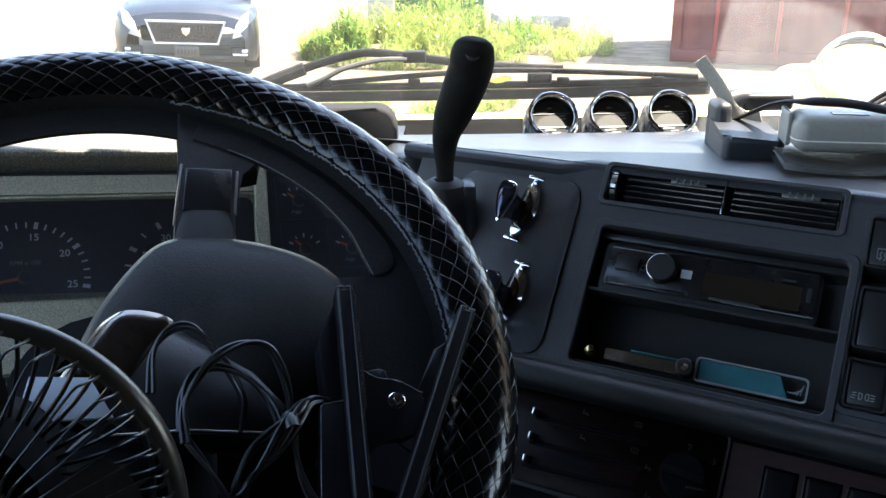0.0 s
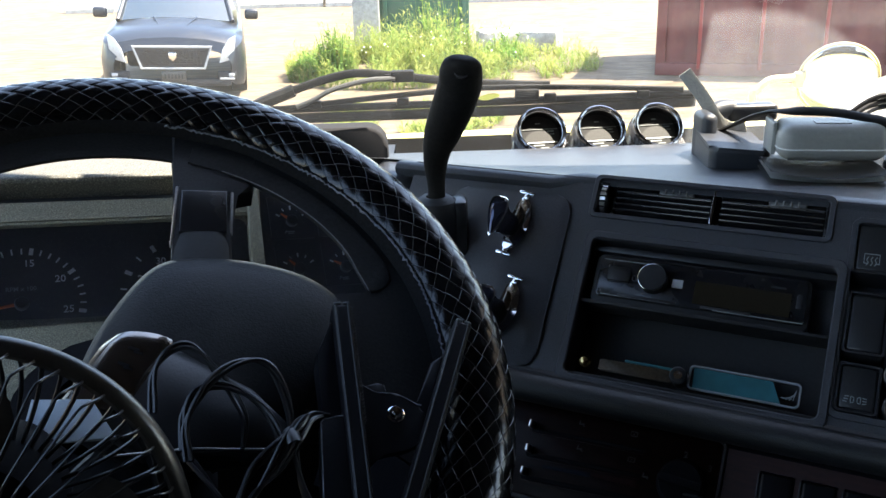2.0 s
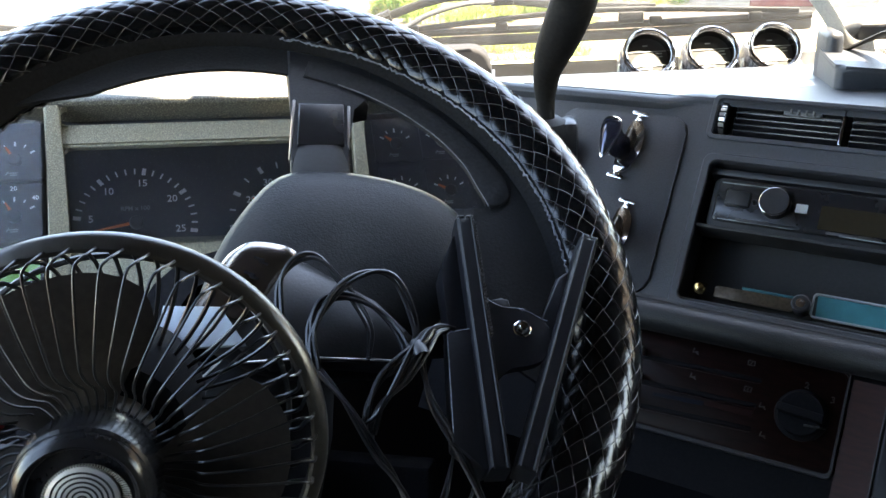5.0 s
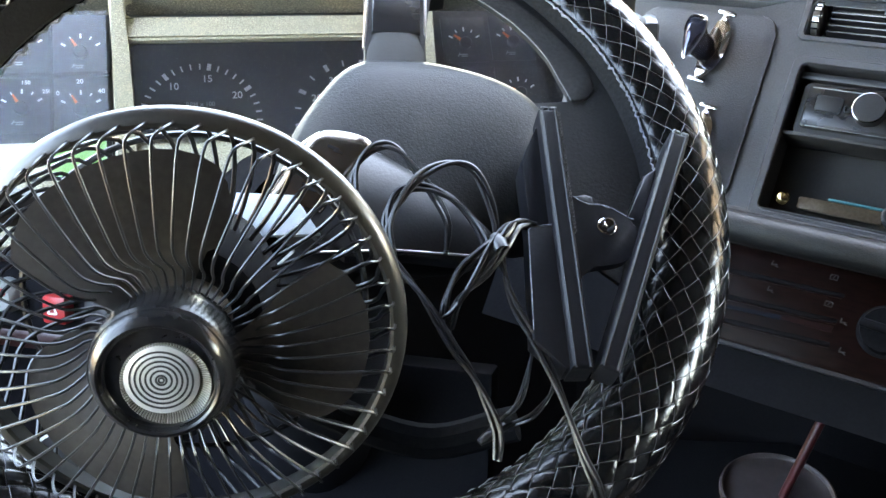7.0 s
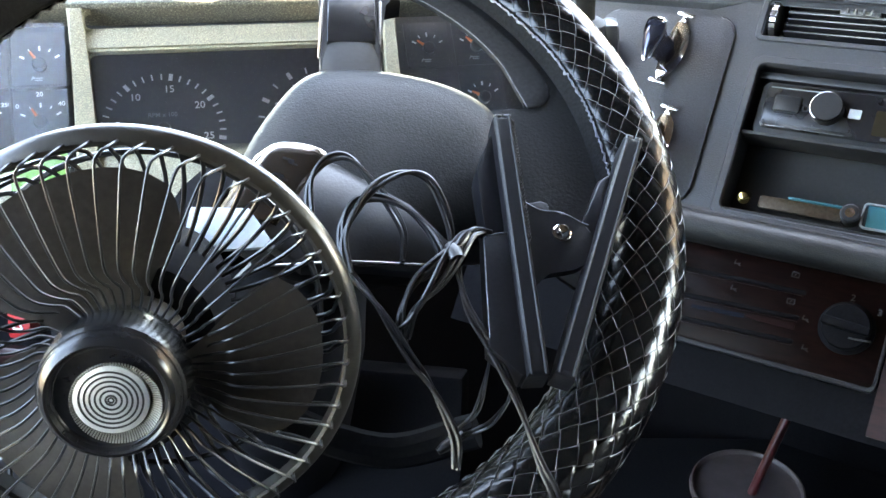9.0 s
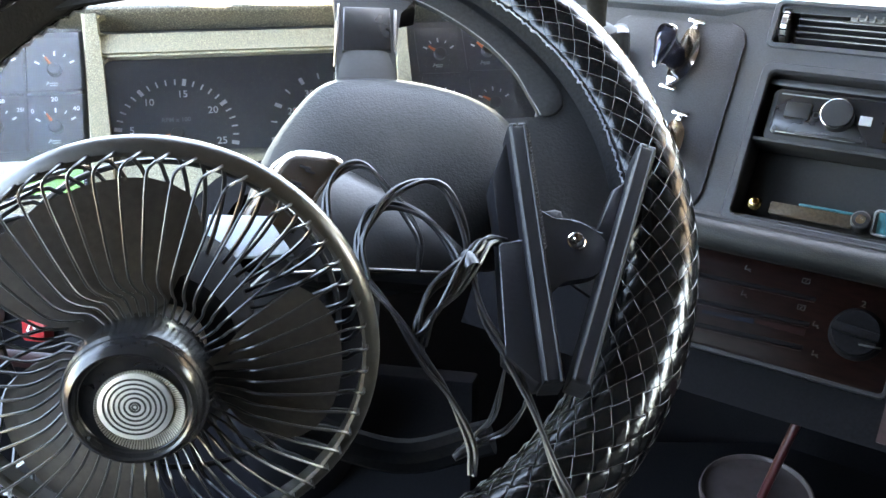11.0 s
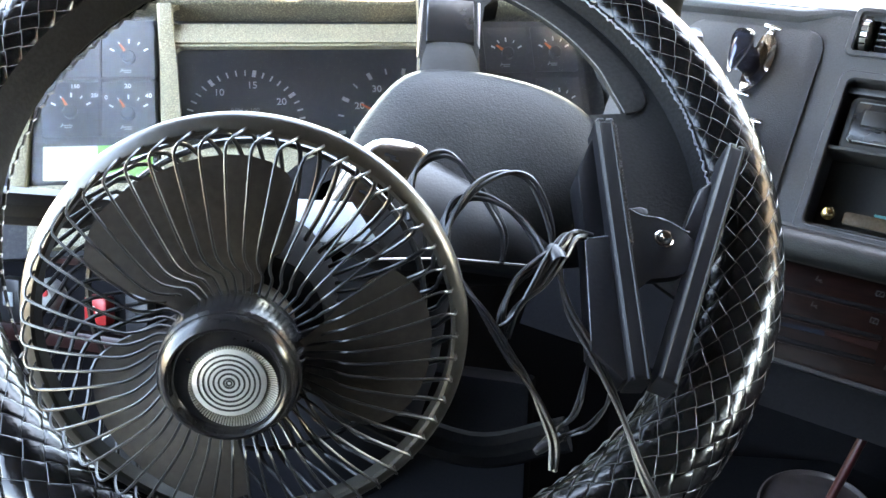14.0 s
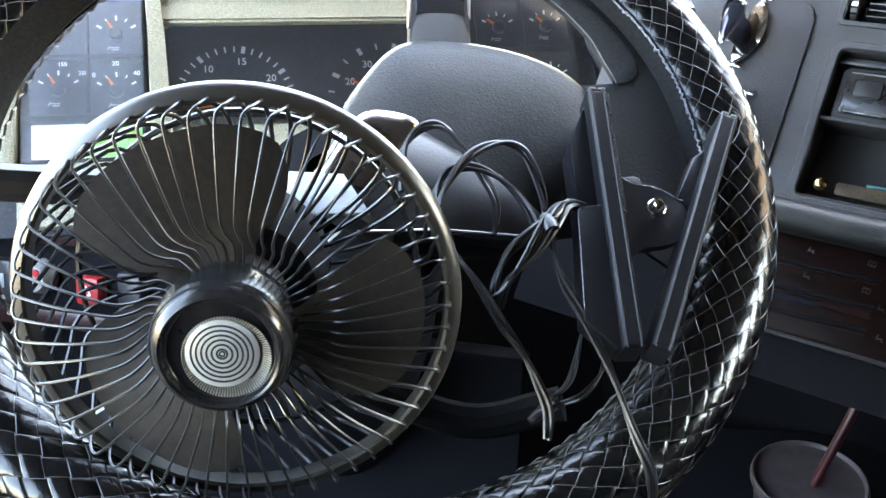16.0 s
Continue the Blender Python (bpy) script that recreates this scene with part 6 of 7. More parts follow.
# ---- clamp with two long jaws ----
def clamp():
    H = 0.033
    m = WHEEL @ Matrix.Translation((0, 0, H))
    t = thing("spring_clamp", m, "black plastic clamp with two long ridged jaws and an acorn nut", "clamp")

    def jaw(a, c, w, ridge):
        a, c = Vector(a), Vector(c)
        d = (c - a).normalized()
        s = Vector((-d.y, d.x))
        b = BM()
        k = [a + s * w / 2, a - s * w / 2, c - s * w / 2, c + s * w / 2]
        prism(b, [tuple(p) for p in k][::-1], -0.012, 0.006, 0.0030, 4)
        ob = part("jaw", b, CLAMP, t, "long black jaw")
        b = BM()
        sweep(b, [tuple(a + s * w * 0.32) + (0.0058,), tuple(c + s * w * 0.32) + (0.0058,)], 0.0007, 6)
        sweep(b, [tuple(a - s * w * 0.32) + (0.0058,), tuple(c - s * w * 0.32) + (0.0058,)], 0.0005, 6)
        part("ridge", b, CLAMP, ob)
        if ridge:
            b = BM()
            n = 34
            for i in range(n):
                p = a.lerp(c, 0.02 + 0.5 * i / n) + s * (w * 0.5)
                rbox(b, (p.x, p.y, 0.003), (0.0016, 0.0016, 0.004), m=Matrix.Rotation(0.7, 4, "Z"))
            part("teeth", b, BLACK, ob, "fine teeth along the edge")
        # pale caps carry the gloss reflection on the jaw ends
        b = BM()
        for f in (-0.24, 0.24):
            e = a + s * w * f
            rbox(b, (e.x - d.x * 0.0002, e.y - d.y * 0.0002, 0.0035), (0.0016, w * 0.40, 0.0052), 0.0007, m=Matrix.Rotation(math.atan2(d.y, d.x), 4, "Z"))
        part("end_cap", b, THREAD, ob, "pale end with a gloss reflection put into its colour")
        return ob

    jaw((0.1280, -0.0030), (0.1010, -0.1410), 0.0100, True)
    jaw((0.1915, -0.0300), (0.1125, -0.1440), 0.0098, False)
    b = BM()
    prism(b, [(0.124, -0.004), (0.121, -0.008), (0.108, -0.026), (0.104, -0.05), (0.101, -0.066), (0.116, -0.066)][::-1], -0.022, -0.004, 0.002)
    part("flange", b, CLAMP, t, "dark side flange")
    b = BM()
    prism(b, [(0.0985, -0.0665), (0.1135, -0.067), (0.1005, -0.1390), (0.0945, -0.139), (0.0842, -0.1225)][::-1], -0.012, 0.002, 0.0018)
    box_ob = part("box", b, CLAMP, t, "flat black box")
    b = BM()
    sweep(b, [(0.0860, -0.1180, 0.0012), (0.0983, -0.0680, 0.0014), (0.1000, -0.0668, 0.0016), (0.1120, -0.0672, 0.0016)], 0.00035, 6)
    part("worn_edge", b, LACE, box_ob, "thin bright worn edge")
    b = BM()
    prism(b, [(p.x, p.y) for p in spline([(0.118, -0.046, 0), (0.1251, -0.0508, 0), (0.1315, -0.0572, 0), (0.1417, -0.0611, 0), (0.1498, -0.0688, 0), (0.1521, -0.075, 0), (0.1496, -0.0836, 0), (0.143, -0.0906, 0), (0.1357, -0.0926, 0), (0.1209, -0.0922, 0), (0.111, -0.097, 0)], 4, True)], -0.006, -0.001, 0.0012)
    plate = part("pivot_plate", b, CLAMP, t, "dark pivot plate")
    b = BM()
    sweep(b, spline([(0.1230, -0.0492, -0.0014), (0.1251, -0.0508, -0.0012), (0.1315, -0.0572, -0.0012), (0.1417, -0.0611, -0.0012), (0.1498, -0.0688, -0.0012), (0.1525, -0.0705, -0.0012)], 5), 0.00028, 6)
    part("worn_edge", b, LACE, plate, "thin bright worn edge")
    b = BM()
    prism(b, [(0.122, -0.048), (0.1287, -0.0484), (0.1365, -0.0475), (0.1399, -0.0497), (0.1393, -0.0640), (0.125, -0.060)][::-1], -0.016, -0.009, 0.0015)
    part("flap", b, CLAMP, t, "small dark flap behind the plate")
    b = BM()
    prism(b, [(0.1763, -0.0428), (0.1677, -0.0459), (0.1507, -0.0684), (0.1400, -0.088), (0.1520, -0.088)], -0.014, -0.003, 0.0015)
    part("jaw_rib", b, CLAMP, t, "rib along the jaw")
    b = BM()
    lathe(b, [(0.0048, -0.002), (0.0048, 0.0022)], 6, Matrix.Translation((0.1365, -0.0736, 0)))
    lathe(b, [(0.0047, 0.0022), (0.0040, 0.0026), (0.0036, 0.0045), (0.0022, 0.0065), (0, 0.0072)], 24, Matrix.Translation((0.1365, -0.0736, 0)))
    part("acorn_nut", b, CHROME, t, "bright acorn nut")


clamp()


# ---- power cord in loops ----
def cord():
    m = WHEEL @ Matrix.Translation((0, 0, 0.029))
    t = thing("power_cord", m, "black twin power cord in loose loops tied in a bundle", "cable")

    def twin(pts, n=8, gap=0.00135, r=0.00125, z=0.0):
        p = spline([Vector(q) + Vector((-0.16 * q[2], -0.63 * q[2], 0)) for q in pts], n)
        for sgn in (-1, 1):
            b = BM()
            q = []
            for i, c in enumerate(p):
                d = (p[min(i + 1, len(p) - 1)] - p[max(i - 1, 0)]).normalized()
                s = d.cross(Vector((0, 0, 1))).normalized()
                w = 0.5 * i
                q.append(c + sgn * gap * (s * math.cos(w * 0.25) + Vector((0, 0, 1)) * math.sin(w * 0.25)))
            sweep(b, q, r, 7)
            part("wire", b, CORD, t)

    # three loops over the pad
    twin([(0.0200, -0.040, -0.004), (0.0244, -0.0178, -0.002), (0.0330, -0.0070, 0.002), (0.0424, -0.0041, 0.004), (0.0490, -0.0090, 0.003), (0.0542, -0.0213, 0.0), (0.0597, -0.0360, -0.003), (0.0629, -0.0541, -0.005), (0.0582, -0.0706, -0.006)])
    twin([(0.0320, -0.0700, -0.003), (0.0345, -0.0500, 0.0), (0.0460, -0.0336, 0.006), (0.0582, -0.0236, 0.008), (0.0719, -0.0205, 0.008), (0.0816, -0.0260, 0.006), (0.0853, -0.0405, 0.003), (0.0851, -0.0581, 0.001), (0.0810, -0.0720, 0.001)])
    twin([(0.0310, -0.0640, -0.004), (0.0345, -0.0440, -0.001), (0.0430, -0.0325, 0.003), (0.0548, -0.0315, 0.004), (0.0653, -0.0386, 0.003), (0.0741, -0.0526, 0.001), (0.0775, -0.0700, 0.001), (0.0740, -0.0850, -0.004)])
    # the tied bundle running to the clamp
    twin([(0.0480, -0.1120, -0.010), (0.0510, -0.0953, -0.002), (0.0601, -0.0810, 0.003), (0.0732, -0.0718, 0.006), (0.0879, -0.0641, 0.006), (0.0952, -0.0600, 0.004), (0.1039, -0.0640, 0.002)])
    twin([(0.0500, -0.1090, -0.008), (0.0582, -0.0938, 0.001), (0.0730, -0.0834, 0.004), (0.0850, -0.0710, 0.007), (0.0940, -0.0625, 0.005), (0.1010, -0.0630, 0.002)])
    twin([(0.0440, -0.1040, -0.010), (0.0540, -0.0990, -0.002), (0.0670, -0.0850, 0.004), (0.0800, -0.0690, 0.008), (0.0905, -0.0600, 0.006), (0.1000, -0.0610, 0.002)], gap=0.0012)
    # the two ends that hang over the rim, and the plug lead under them
    twin([(0.0840, -0.0700, 0.004), (0.0822, -0.0809, 0.003), (0.0816, -0.0996, 0.003), (0.0862, -0.1205, 0.003), (0.0899, -0.1467, 0.002), (0.0912, -0.1754, 0.001), (0.0935, -0.1929, -0.003), (0.0930, -0.2150, -0.020), (0.0920, -0.2450, -0.060)])
    twin([(0.0300, -0.0660, -0.012), (0.0387, -0.0836, -0.006), (0.0438, -0.0974, -0.004), (0.0496, -0.1183, -0.004), (0.0540, -0.1301, -0.006), (0.0573, -0.1446, -0.010), (0.0593, -0.1630, -0.014), (0.0560, -0.1780, -0.020)])
    twin([(0.0960, -0.1150, -0.020), (0.0880, -0.1260, -0.014), (0.0800, -0.1390, -0.011), (0.0747, -0.1480, -0.011), (0.0700, -0.1540, -0.013), (0.0635, -0.1590, -0.018), (0.0560, -0.1690, -0.03)], r=0.0008, gap=0.0009)
    twin([(0.0980, -0.1400, -0.018), (0.0900, -0.1490, -0.014), (0.0848, -0.1534, -0.012), (0.0767, -0.1592, -0.013), (0.0700, -0.1618, -0.016), (0.0590, -0.1660, -0.024)], r=0.0008, gap=0.0009)
    b = BM()
    sweep(b, [(0.0668, -0.1515, -0.0185), (0.0570, -0.1545, -0.0195), (0.0535, -0.1560, -0.020)], [0.0022, 0.0026, 0.0016], 10)
    part("plug", b, CORD, t, "small moulded plug")
    b = BM()
    lathe(b, [(0.0040, -0.005), (0.0045, 0.0), (0.0040, 0.005)], 16, Matrix.Translation((0.082, -0.0735, 0.006)) @ Matrix.Rotation(radians(70), 4, "X"))
    part("tie", b, CORD, t)


cord()


# ---- lever on the dash ----
def lever():
    t = thing("brake_lever", pose(0.0165, 0.79, 2.07), "black paddle-shaped hand lever standing on the dash", "lever")
    b = BM()
    spec = [(0.0008, 0.0, 0.0, 0.0080), (0.0008, 0.0, 0.0162, 0.0082), (0.0006, -0.002, 0.0300, 0.0101), (0.0020, -0.008, 0.0471, 0.0124), (0.0064, -0.015, 0.0639, 0.0158), (0.0144, -0.027, 0.0861, 0.0179), (0.0188, -0.035, 0.0995, 0.0184), (0.0226, -0.042, 0.1125, 0.0184), (0.0234, -0.048, 0.1227, 0.0180), (0.0246, -0.053, 0.1310, 0.0160), (0.0252, -0.055, 0.1352, 0.0115), (0.0254, -0.0555, 0.1366, 0.006)]
    pts = spline([s[:3] for s in spec], 4)
    rad = [p.x for p in spline([(s[3], 0, 0) for s in spec], 4)]
    sweep(b, pts, rad, 20, flat=0.62, up=(0, -1, 0.3))
    part("paddle", b, mat("lever_plastic", (0.0095, 0.009, 0.0088), 0.72, grain=0.3, grain_size=300, bump=0.3, dirt=(0.03, 0.026, 0.022), dirt_amount=0.4, dirt_size=60, spec=0.2), t)
    b = BM()
    lathe(b, [(0.02, -0.06), (0.021, -0.01), (0.019, 0.0), (0.013, 0.004), (0.009, 0.004)], 24)
    part("boot", b, DEEP, t, "dark round boot")
    b = BM()
    lathe(b, [(0.0062, 0.0), (0.0062, 0.0006), (0.0054, 0.0008), (0.0050, 0.0002), (0.0, 0.0002)], 24, Matrix.Translation((0.0232, -0.0590, 0.1258)) @ Matrix.Rotation(radians(72), 4, "X"))
    part("button_mark", b, BLACK, t, "faint round mark on the knob")
    b = BM()
    rbox(b, (0.022, 0.004, -0.03), (0.014, 0.03, 0.062), 0.005)
    part("side_guide", b, BLACK, t)


lever()


# ---- gauges at the foot of the windscreen ----
def gauge_pod(x, y, z):
    t = thing("gauge_pod", axes((x, y, z), (0.08, -0.78, 0.62)), "round auxiliary gauge in a carbon-look cup", "gauge", "windscreen gauges")
    b = BM()
    lathe(b, [(0.0295, 0.0), (0.0312, -0.001), (0.0322, -0.005), (0.0330, -0.014), (0.0330, -0.026), (0.030, -0.040), (0.020, -0.052), (0, -0.055)], 48)
    part("cup", b, CARBON, t, "carbon-pattern cup")
    b = BM()
    lathe(b, [(0.0312, -0.002), (0.0316, 0.003), (0.0308, 0.0062), (0.0290, 0.0072), (0.0276, 0.0064), (0.0268, 0.0040), (0.0262, 0.0036), (0.0256, 0.0026), (0.0250, -0.002), (0.0248, -0.008)], 56)
    part("bezel", b, BEZEL, t, "polished stepped bezel")
    b = BM()
    lathe(b, [(0.0250, -0.008), (0, -0.008)], 40)
    f = part("dial", b, DIALGREY, t, "dark dial with a grey lower scale")
    b = BM()
    prism(b, [(0.0205 * math.cos(a), -0.011 + 0.016 * math.sin(a)) for a in np.linspace(0, math.pi, 15)], -0.0079, -0.0074)
    part("scale", b, SCALEGREY, f, "grey scale window")
    b = BM()
    rbox(b, (0, -0.0118, -0.0072), (0.042, 0.0012, 0.0006))
    part("scale_line", b, WHITE, f)
    b = BM()
    rbox(b, (0, 0.0065, -0.0072), (0.046, 0.0006, 0.0006))
    part("dark_line", b, GREYPRINT, f)
    part("marks", bars(BM(), [(0.014, 0.0035, 0.008, 0.0014, 0, -0.0074), (0.0155, -0.0005, 0.006, 0.0012, 0, -0.0074), (-0.003, -0.0155, 0.014, 0.0018, 0, -0.0074), (0.004, -0.0190, 0.010, 0.0014, 0, -0.0074), (-0.001, 0.0145, 0.006, 0.0012, 0, -0.0074)]), GREYPRINT, f, "plain bars")
    b = BM()
    lathe(b, [(0.0254, 0.0022), (0, 0.0022)], 40)
    p = part("lens", b, PANE, t)
    p.visible_shadow = False
    # a flared web that carries the cup down to the dash
    b = BM()
    up = [(-0.029, 0.012), (-0.020, 0.020), (0.020, 0.020), (0.029, 0.012)]
    prism(b, up + [(0.046, -0.050), (-0.046, -0.050)][::1], -0.024, -0.012, 0.003)
    part("foot", b, CARBON, t, "carbon-pattern foot")


for gx, gy, gz in ((0.1545, 1.09, 2.0655), (0.2288, 1.09, 2.0655), (0.3010, 1.09, 2.0665)):
    gauge_pod(gx, gy, gz)


# ---- things on the dash top ----
def dash_top_things():
    t = thing("dash_hump", pose(0.335, 0.93, 2.055), "black moulded hump with a raised handle bar", "dash mount")
    b = BM()
    prism(b, rounded(-0.034, -0.080, 0.026, 0.030, 0.008), 0.0, 0.040, 0.007, 4, Matrix.Rotation(radians(-8), 4, "Z"))
    for v in b.verts:
        if v.co.z > 0.02:
            v.co.z -= 0.10 * max(0.0, v.co.x + 0.03)
    part("base", b, DASH, t)
    b = BM()
    rbox(b, (-0.024, 0.010, 0.028), (0.017, 0.040, 0.062), 0.007, 4)
    part("post", b, DASH, t)
    b = BM()
    sweep(b, spline([(-0.018, 0.030, 0.030), (-0.008, 0.038, 0.050), (0.006, 0.042, 0.0545), (0.016, 0.043, 0.054)], 5), 0.0105, 12)
    part("elbow", b, DASH, t)
    b = BM()
    rbox(b, (0.037, 0.043, 0.0505), (0.054, 0.022, 0.019), 0.005, 4)
    part("bar", b, BLACK, t)
    t = thing("dash_hump", pose(0.441, 0.809, 2.050, 0, 0, -28), "black moulded hump beside the grey case, with a handle bar", "dash mount")
    b = BM()
    prism(b, rounded(0.0, 0.0, 0.115, 0.130, 0.008), 0.0, 0.0365, 0.006, 4)
    part("base", b, DASH, t)
    b = BM()
    rbox(b, (0.060, 0.108, 0.050), (0.022, 0.030, 0.045), 0.007, 4)
    part("post", b, DASH, t)
    b = BM()
    rbox(b, (0.045, 0.172, 0.0665), (0.100, 0.022, 0.018), 0.005, 4, Matrix.Rotation(radians(26), 4, "Z"))
    part("bar", b, BLACK, t)
    p = thing("notebook", pose(0.384, 0.815, 2.076, 0, 0, -11), "dark thin notebook with dog-eared pages", "notebook")
    for j in range(4):
        b = BM()
        grid(b, [[(x + 0.0015 * j * math.sin(j), y - 0.001 * j, 0.0022 * j + (0.003 + 0.0015 * j) * abs(x / 0.052) ** 2 * (0.5 + 0.5 * math.sin(9 * y + j))) for x in np.linspace(-0.054, 0.049, 9)] for y in np.linspace(-0.042, 0.042, 7)])
        bmesh.ops.solidify(b, geom=b.faces[:], thickness=0.0007)
        part("page" if j < 3 else "cover", b, PAPER if j in (1, 2) else COVERGREY, p)
    c = thing("grey_case", pose(0.392, 0.832, 2.088, 0, 0, -9.5), "light grey rounded plastic case lying on the notebook", "case")
    b = BM()
    rbox(b, (0.0040, 0, 0.0175), (0.100, 0.056, 0.035), 0.013, 6)
    part("shell", b, GREYBOX, c)
    b = BM()
    rim(b, rounded(-0.0464, -0.0284, 0.0544, 0.0284, 0.0135), rounded(-0.0455, -0.0275, 0.0535, 0.0275, 0.013), 0.0120, 0.0132, 0.0002)
    part("seam", b, PAPER, c)
    b = BM()
    rbox(b, (0.004, -0.008, 0.0353), (0.032, 0.012, 0.0008))
    part("worn_label", b, BLACK, c, "dark worn label")
    b = BM()
    rbox(b, (-0.0475, 0.010, 0.0190), (0.005, 0.036, 0.032), 0.002)
    part("end_flap", b, GREYBOX, c)
    s = thing("webbing_strap", pose(0.330, 0.955, 2.085), "grey woven webbing strap standing up in a curl", "strap")
    b = BM()
    pts = spline([(-0.040, 0.0, 0.0690), (-0.031, 0.0, 0.0575), (-0.021, 0.0, 0.0450), (-0.011, 0.0, 0.0306), (-0.004, 0.0, 0.0192), (0.004, -0.003, 0.0108), (0.014, -0.008, 0.0073), (0.026, -0.014, 0.0105)], 6)
    sweep(b, pts, 0.0072, 8, flat=0.12, up=(0.3, 0.95, -0.15))
    rb = part("ribbon", b, WEB, s)
    for k in range(26):
        f = k / 25 * (len(pts) - 2)
        i = int(f)
        c0, d = pts[i].lerp(pts[i + 1], f - i), (pts[i + 1] - pts[i]).normalized()
        side = d.cross(Vector((0.3, 0.95, -0.15))).normalized()
        b = BM()
        sweep(b, [c0 - side * 0.0068, c0 + side * 0.0068], 0.0008, 6)
        part("weft", b, WEB, rb)
    k = thing("black_strap", pose(0.331, 0.94, 2.094), "flat black strap over the grey case", "strap")
    b = BM()
    pts = spline([(-0.006, 0.012, -0.006), (0.0, 0.0, 0.0), (0.0125, -0.03, 0.0161), (0.020, -0.07, 0.0312), (0.030, -0.10, 0.0378), (0.0635, -0.11, 0.0375), (0.092, -0.12, 0.0335), (0.108, -0.13, 0.0300), (0.13, -0.14, 0.010)], 6)
    sweep(b, pts, 0.0065, 10, flat=0.34, up=(0.15, -0.6, 1.0))
    part("band", b, RUBBER, k)
    q = thing("loose_papers", pose(0.53, 0.985, 2.075, 0, 0, -12), "crumpled white papers in the sun", "papers")
    for j, (dx, dz, tilt, turn) in enumerate(((0.0, 0.012, 28, 0), (0.012, 0.020, 42, 25), (-0.006, 0.030, 55, -22))):
        b = BM()
        grid(b, [[(x, y, 0.004 * math.sin(40 * x + 3 * j) + 0.003 * math.sin(60 * y + j)) for x in np.linspace(-0.045, 0.06, 8)] for y in np.linspace(-0.03, 0.03, 6)])
        bmesh.ops.solidify(b, geom=b.faces[:], thickness=0.0004)
        o = part("sheet", b, PAPER, q)
        o.matrix_basis = pose(dx, 0.012 * j, dz, tilt, -18, turn)
    w = thing("black_cable", pose(0.50, 0.88, 2.085), "black cable lying across the dash", "cable")
    for j in range(3):
        b = BM()
        sweep(b, spline([(-0.05, 0.03 + 0.01 * j, 0.015), (0.0, 0.05, 0.03 + 0.006 * j), (0.06, 0.02, 0.025), (0.12, -0.05 - 0.01 * j, 0.0), (0.2, -0.1, -0.01)], 6), 0.003, 8)
        part("wire", b, CORD, w)
    l = thing("paper_label", pose(0.288, 0.935, 2.0625, 0, 0, 10), "small dark paper slip at the foot of the mount", "paper slip")
    b = BM()
    prism(b, [(-0.024, 0.0), (0.0, -0.018), (0.024, -0.015), (0.024, 0.008), (-0.008, 0.012)], 0, 0.0012)
    sp = part("slip", b, RUBBER, l)
    b = BM()
    prism(b, [(0.002, -0.016), (0.021, -0.015), (0.020, -0.008), (0.0, -0.008)], 0.0012, 0.0018)
    part("white_patch", b, PAPER, sp, "white corner of the slip")


dash_top_things()


def cup():
    t = thing("drink_cup", pose(0.152, 0.620, 1.588), "clear plastic cup with a frosted lid, pink drink and red straw", "cup")
    b = BM()
    lathe(b, [(0.0, 0.0), (0.032, 0.0), (0.034, 0.01), (0.045, 0.113)], 48)
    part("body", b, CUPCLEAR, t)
    b = BM()
    lathe(b, [(0.0450, 0.111), (0.0478, 0.112), (0.0482, 0.1155), (0.0476, 0.1185), (0.0462, 0.1195), (0.0450, 0.1185), (0.0442, 0.1160), (0.0425, 0.1150), (0.030, 0.1156), (0.0, 0.1160)], 56)
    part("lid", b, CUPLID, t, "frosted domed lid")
    b = BM()
    sweep(b, [(-0.002, -0.010, 0.09), (0.004, -0.004, 0.117), (0.030, 0.013, 0.188), (0.046, 0.024, 0.228)], 0.0040, 12)
    # straw red darkened for the same shade
    part("straw", b, mat("red_straw_shaded", (0.05, 0.005, 0.006), 0.35, grain=0.1), t, "red straw")


cup()


def cup_shelf():
    t = thing("centre_tray", pose(0.25, 0.66, 1.59), "dark tray under the dash holding a cup", "tray")
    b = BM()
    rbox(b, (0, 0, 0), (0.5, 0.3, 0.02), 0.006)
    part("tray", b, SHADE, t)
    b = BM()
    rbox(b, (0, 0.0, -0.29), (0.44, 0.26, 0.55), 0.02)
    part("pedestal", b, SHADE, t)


cup_shelf()


# a pale sheet standing in for the bright reflection on the pad's lower trim
def trim_gloss_sheet():
    t = thing("trim_gloss", WHEEL @ pose(0, 0, 0.0235), "pale sheet for the reflection on the pad's lower trim, behind the fan", "card")
    b = BM()
    prism(b, [(-0.041, -0.0395), (-0.033, -0.0155), (-0.006, -0.022), (0.0025, -0.046), (-0.019, -0.0425)][::-1], -0.001, 0.001, 0.0005)
    part("sheet", b, TRIMGLOSS, t)


trim_gloss_sheet()


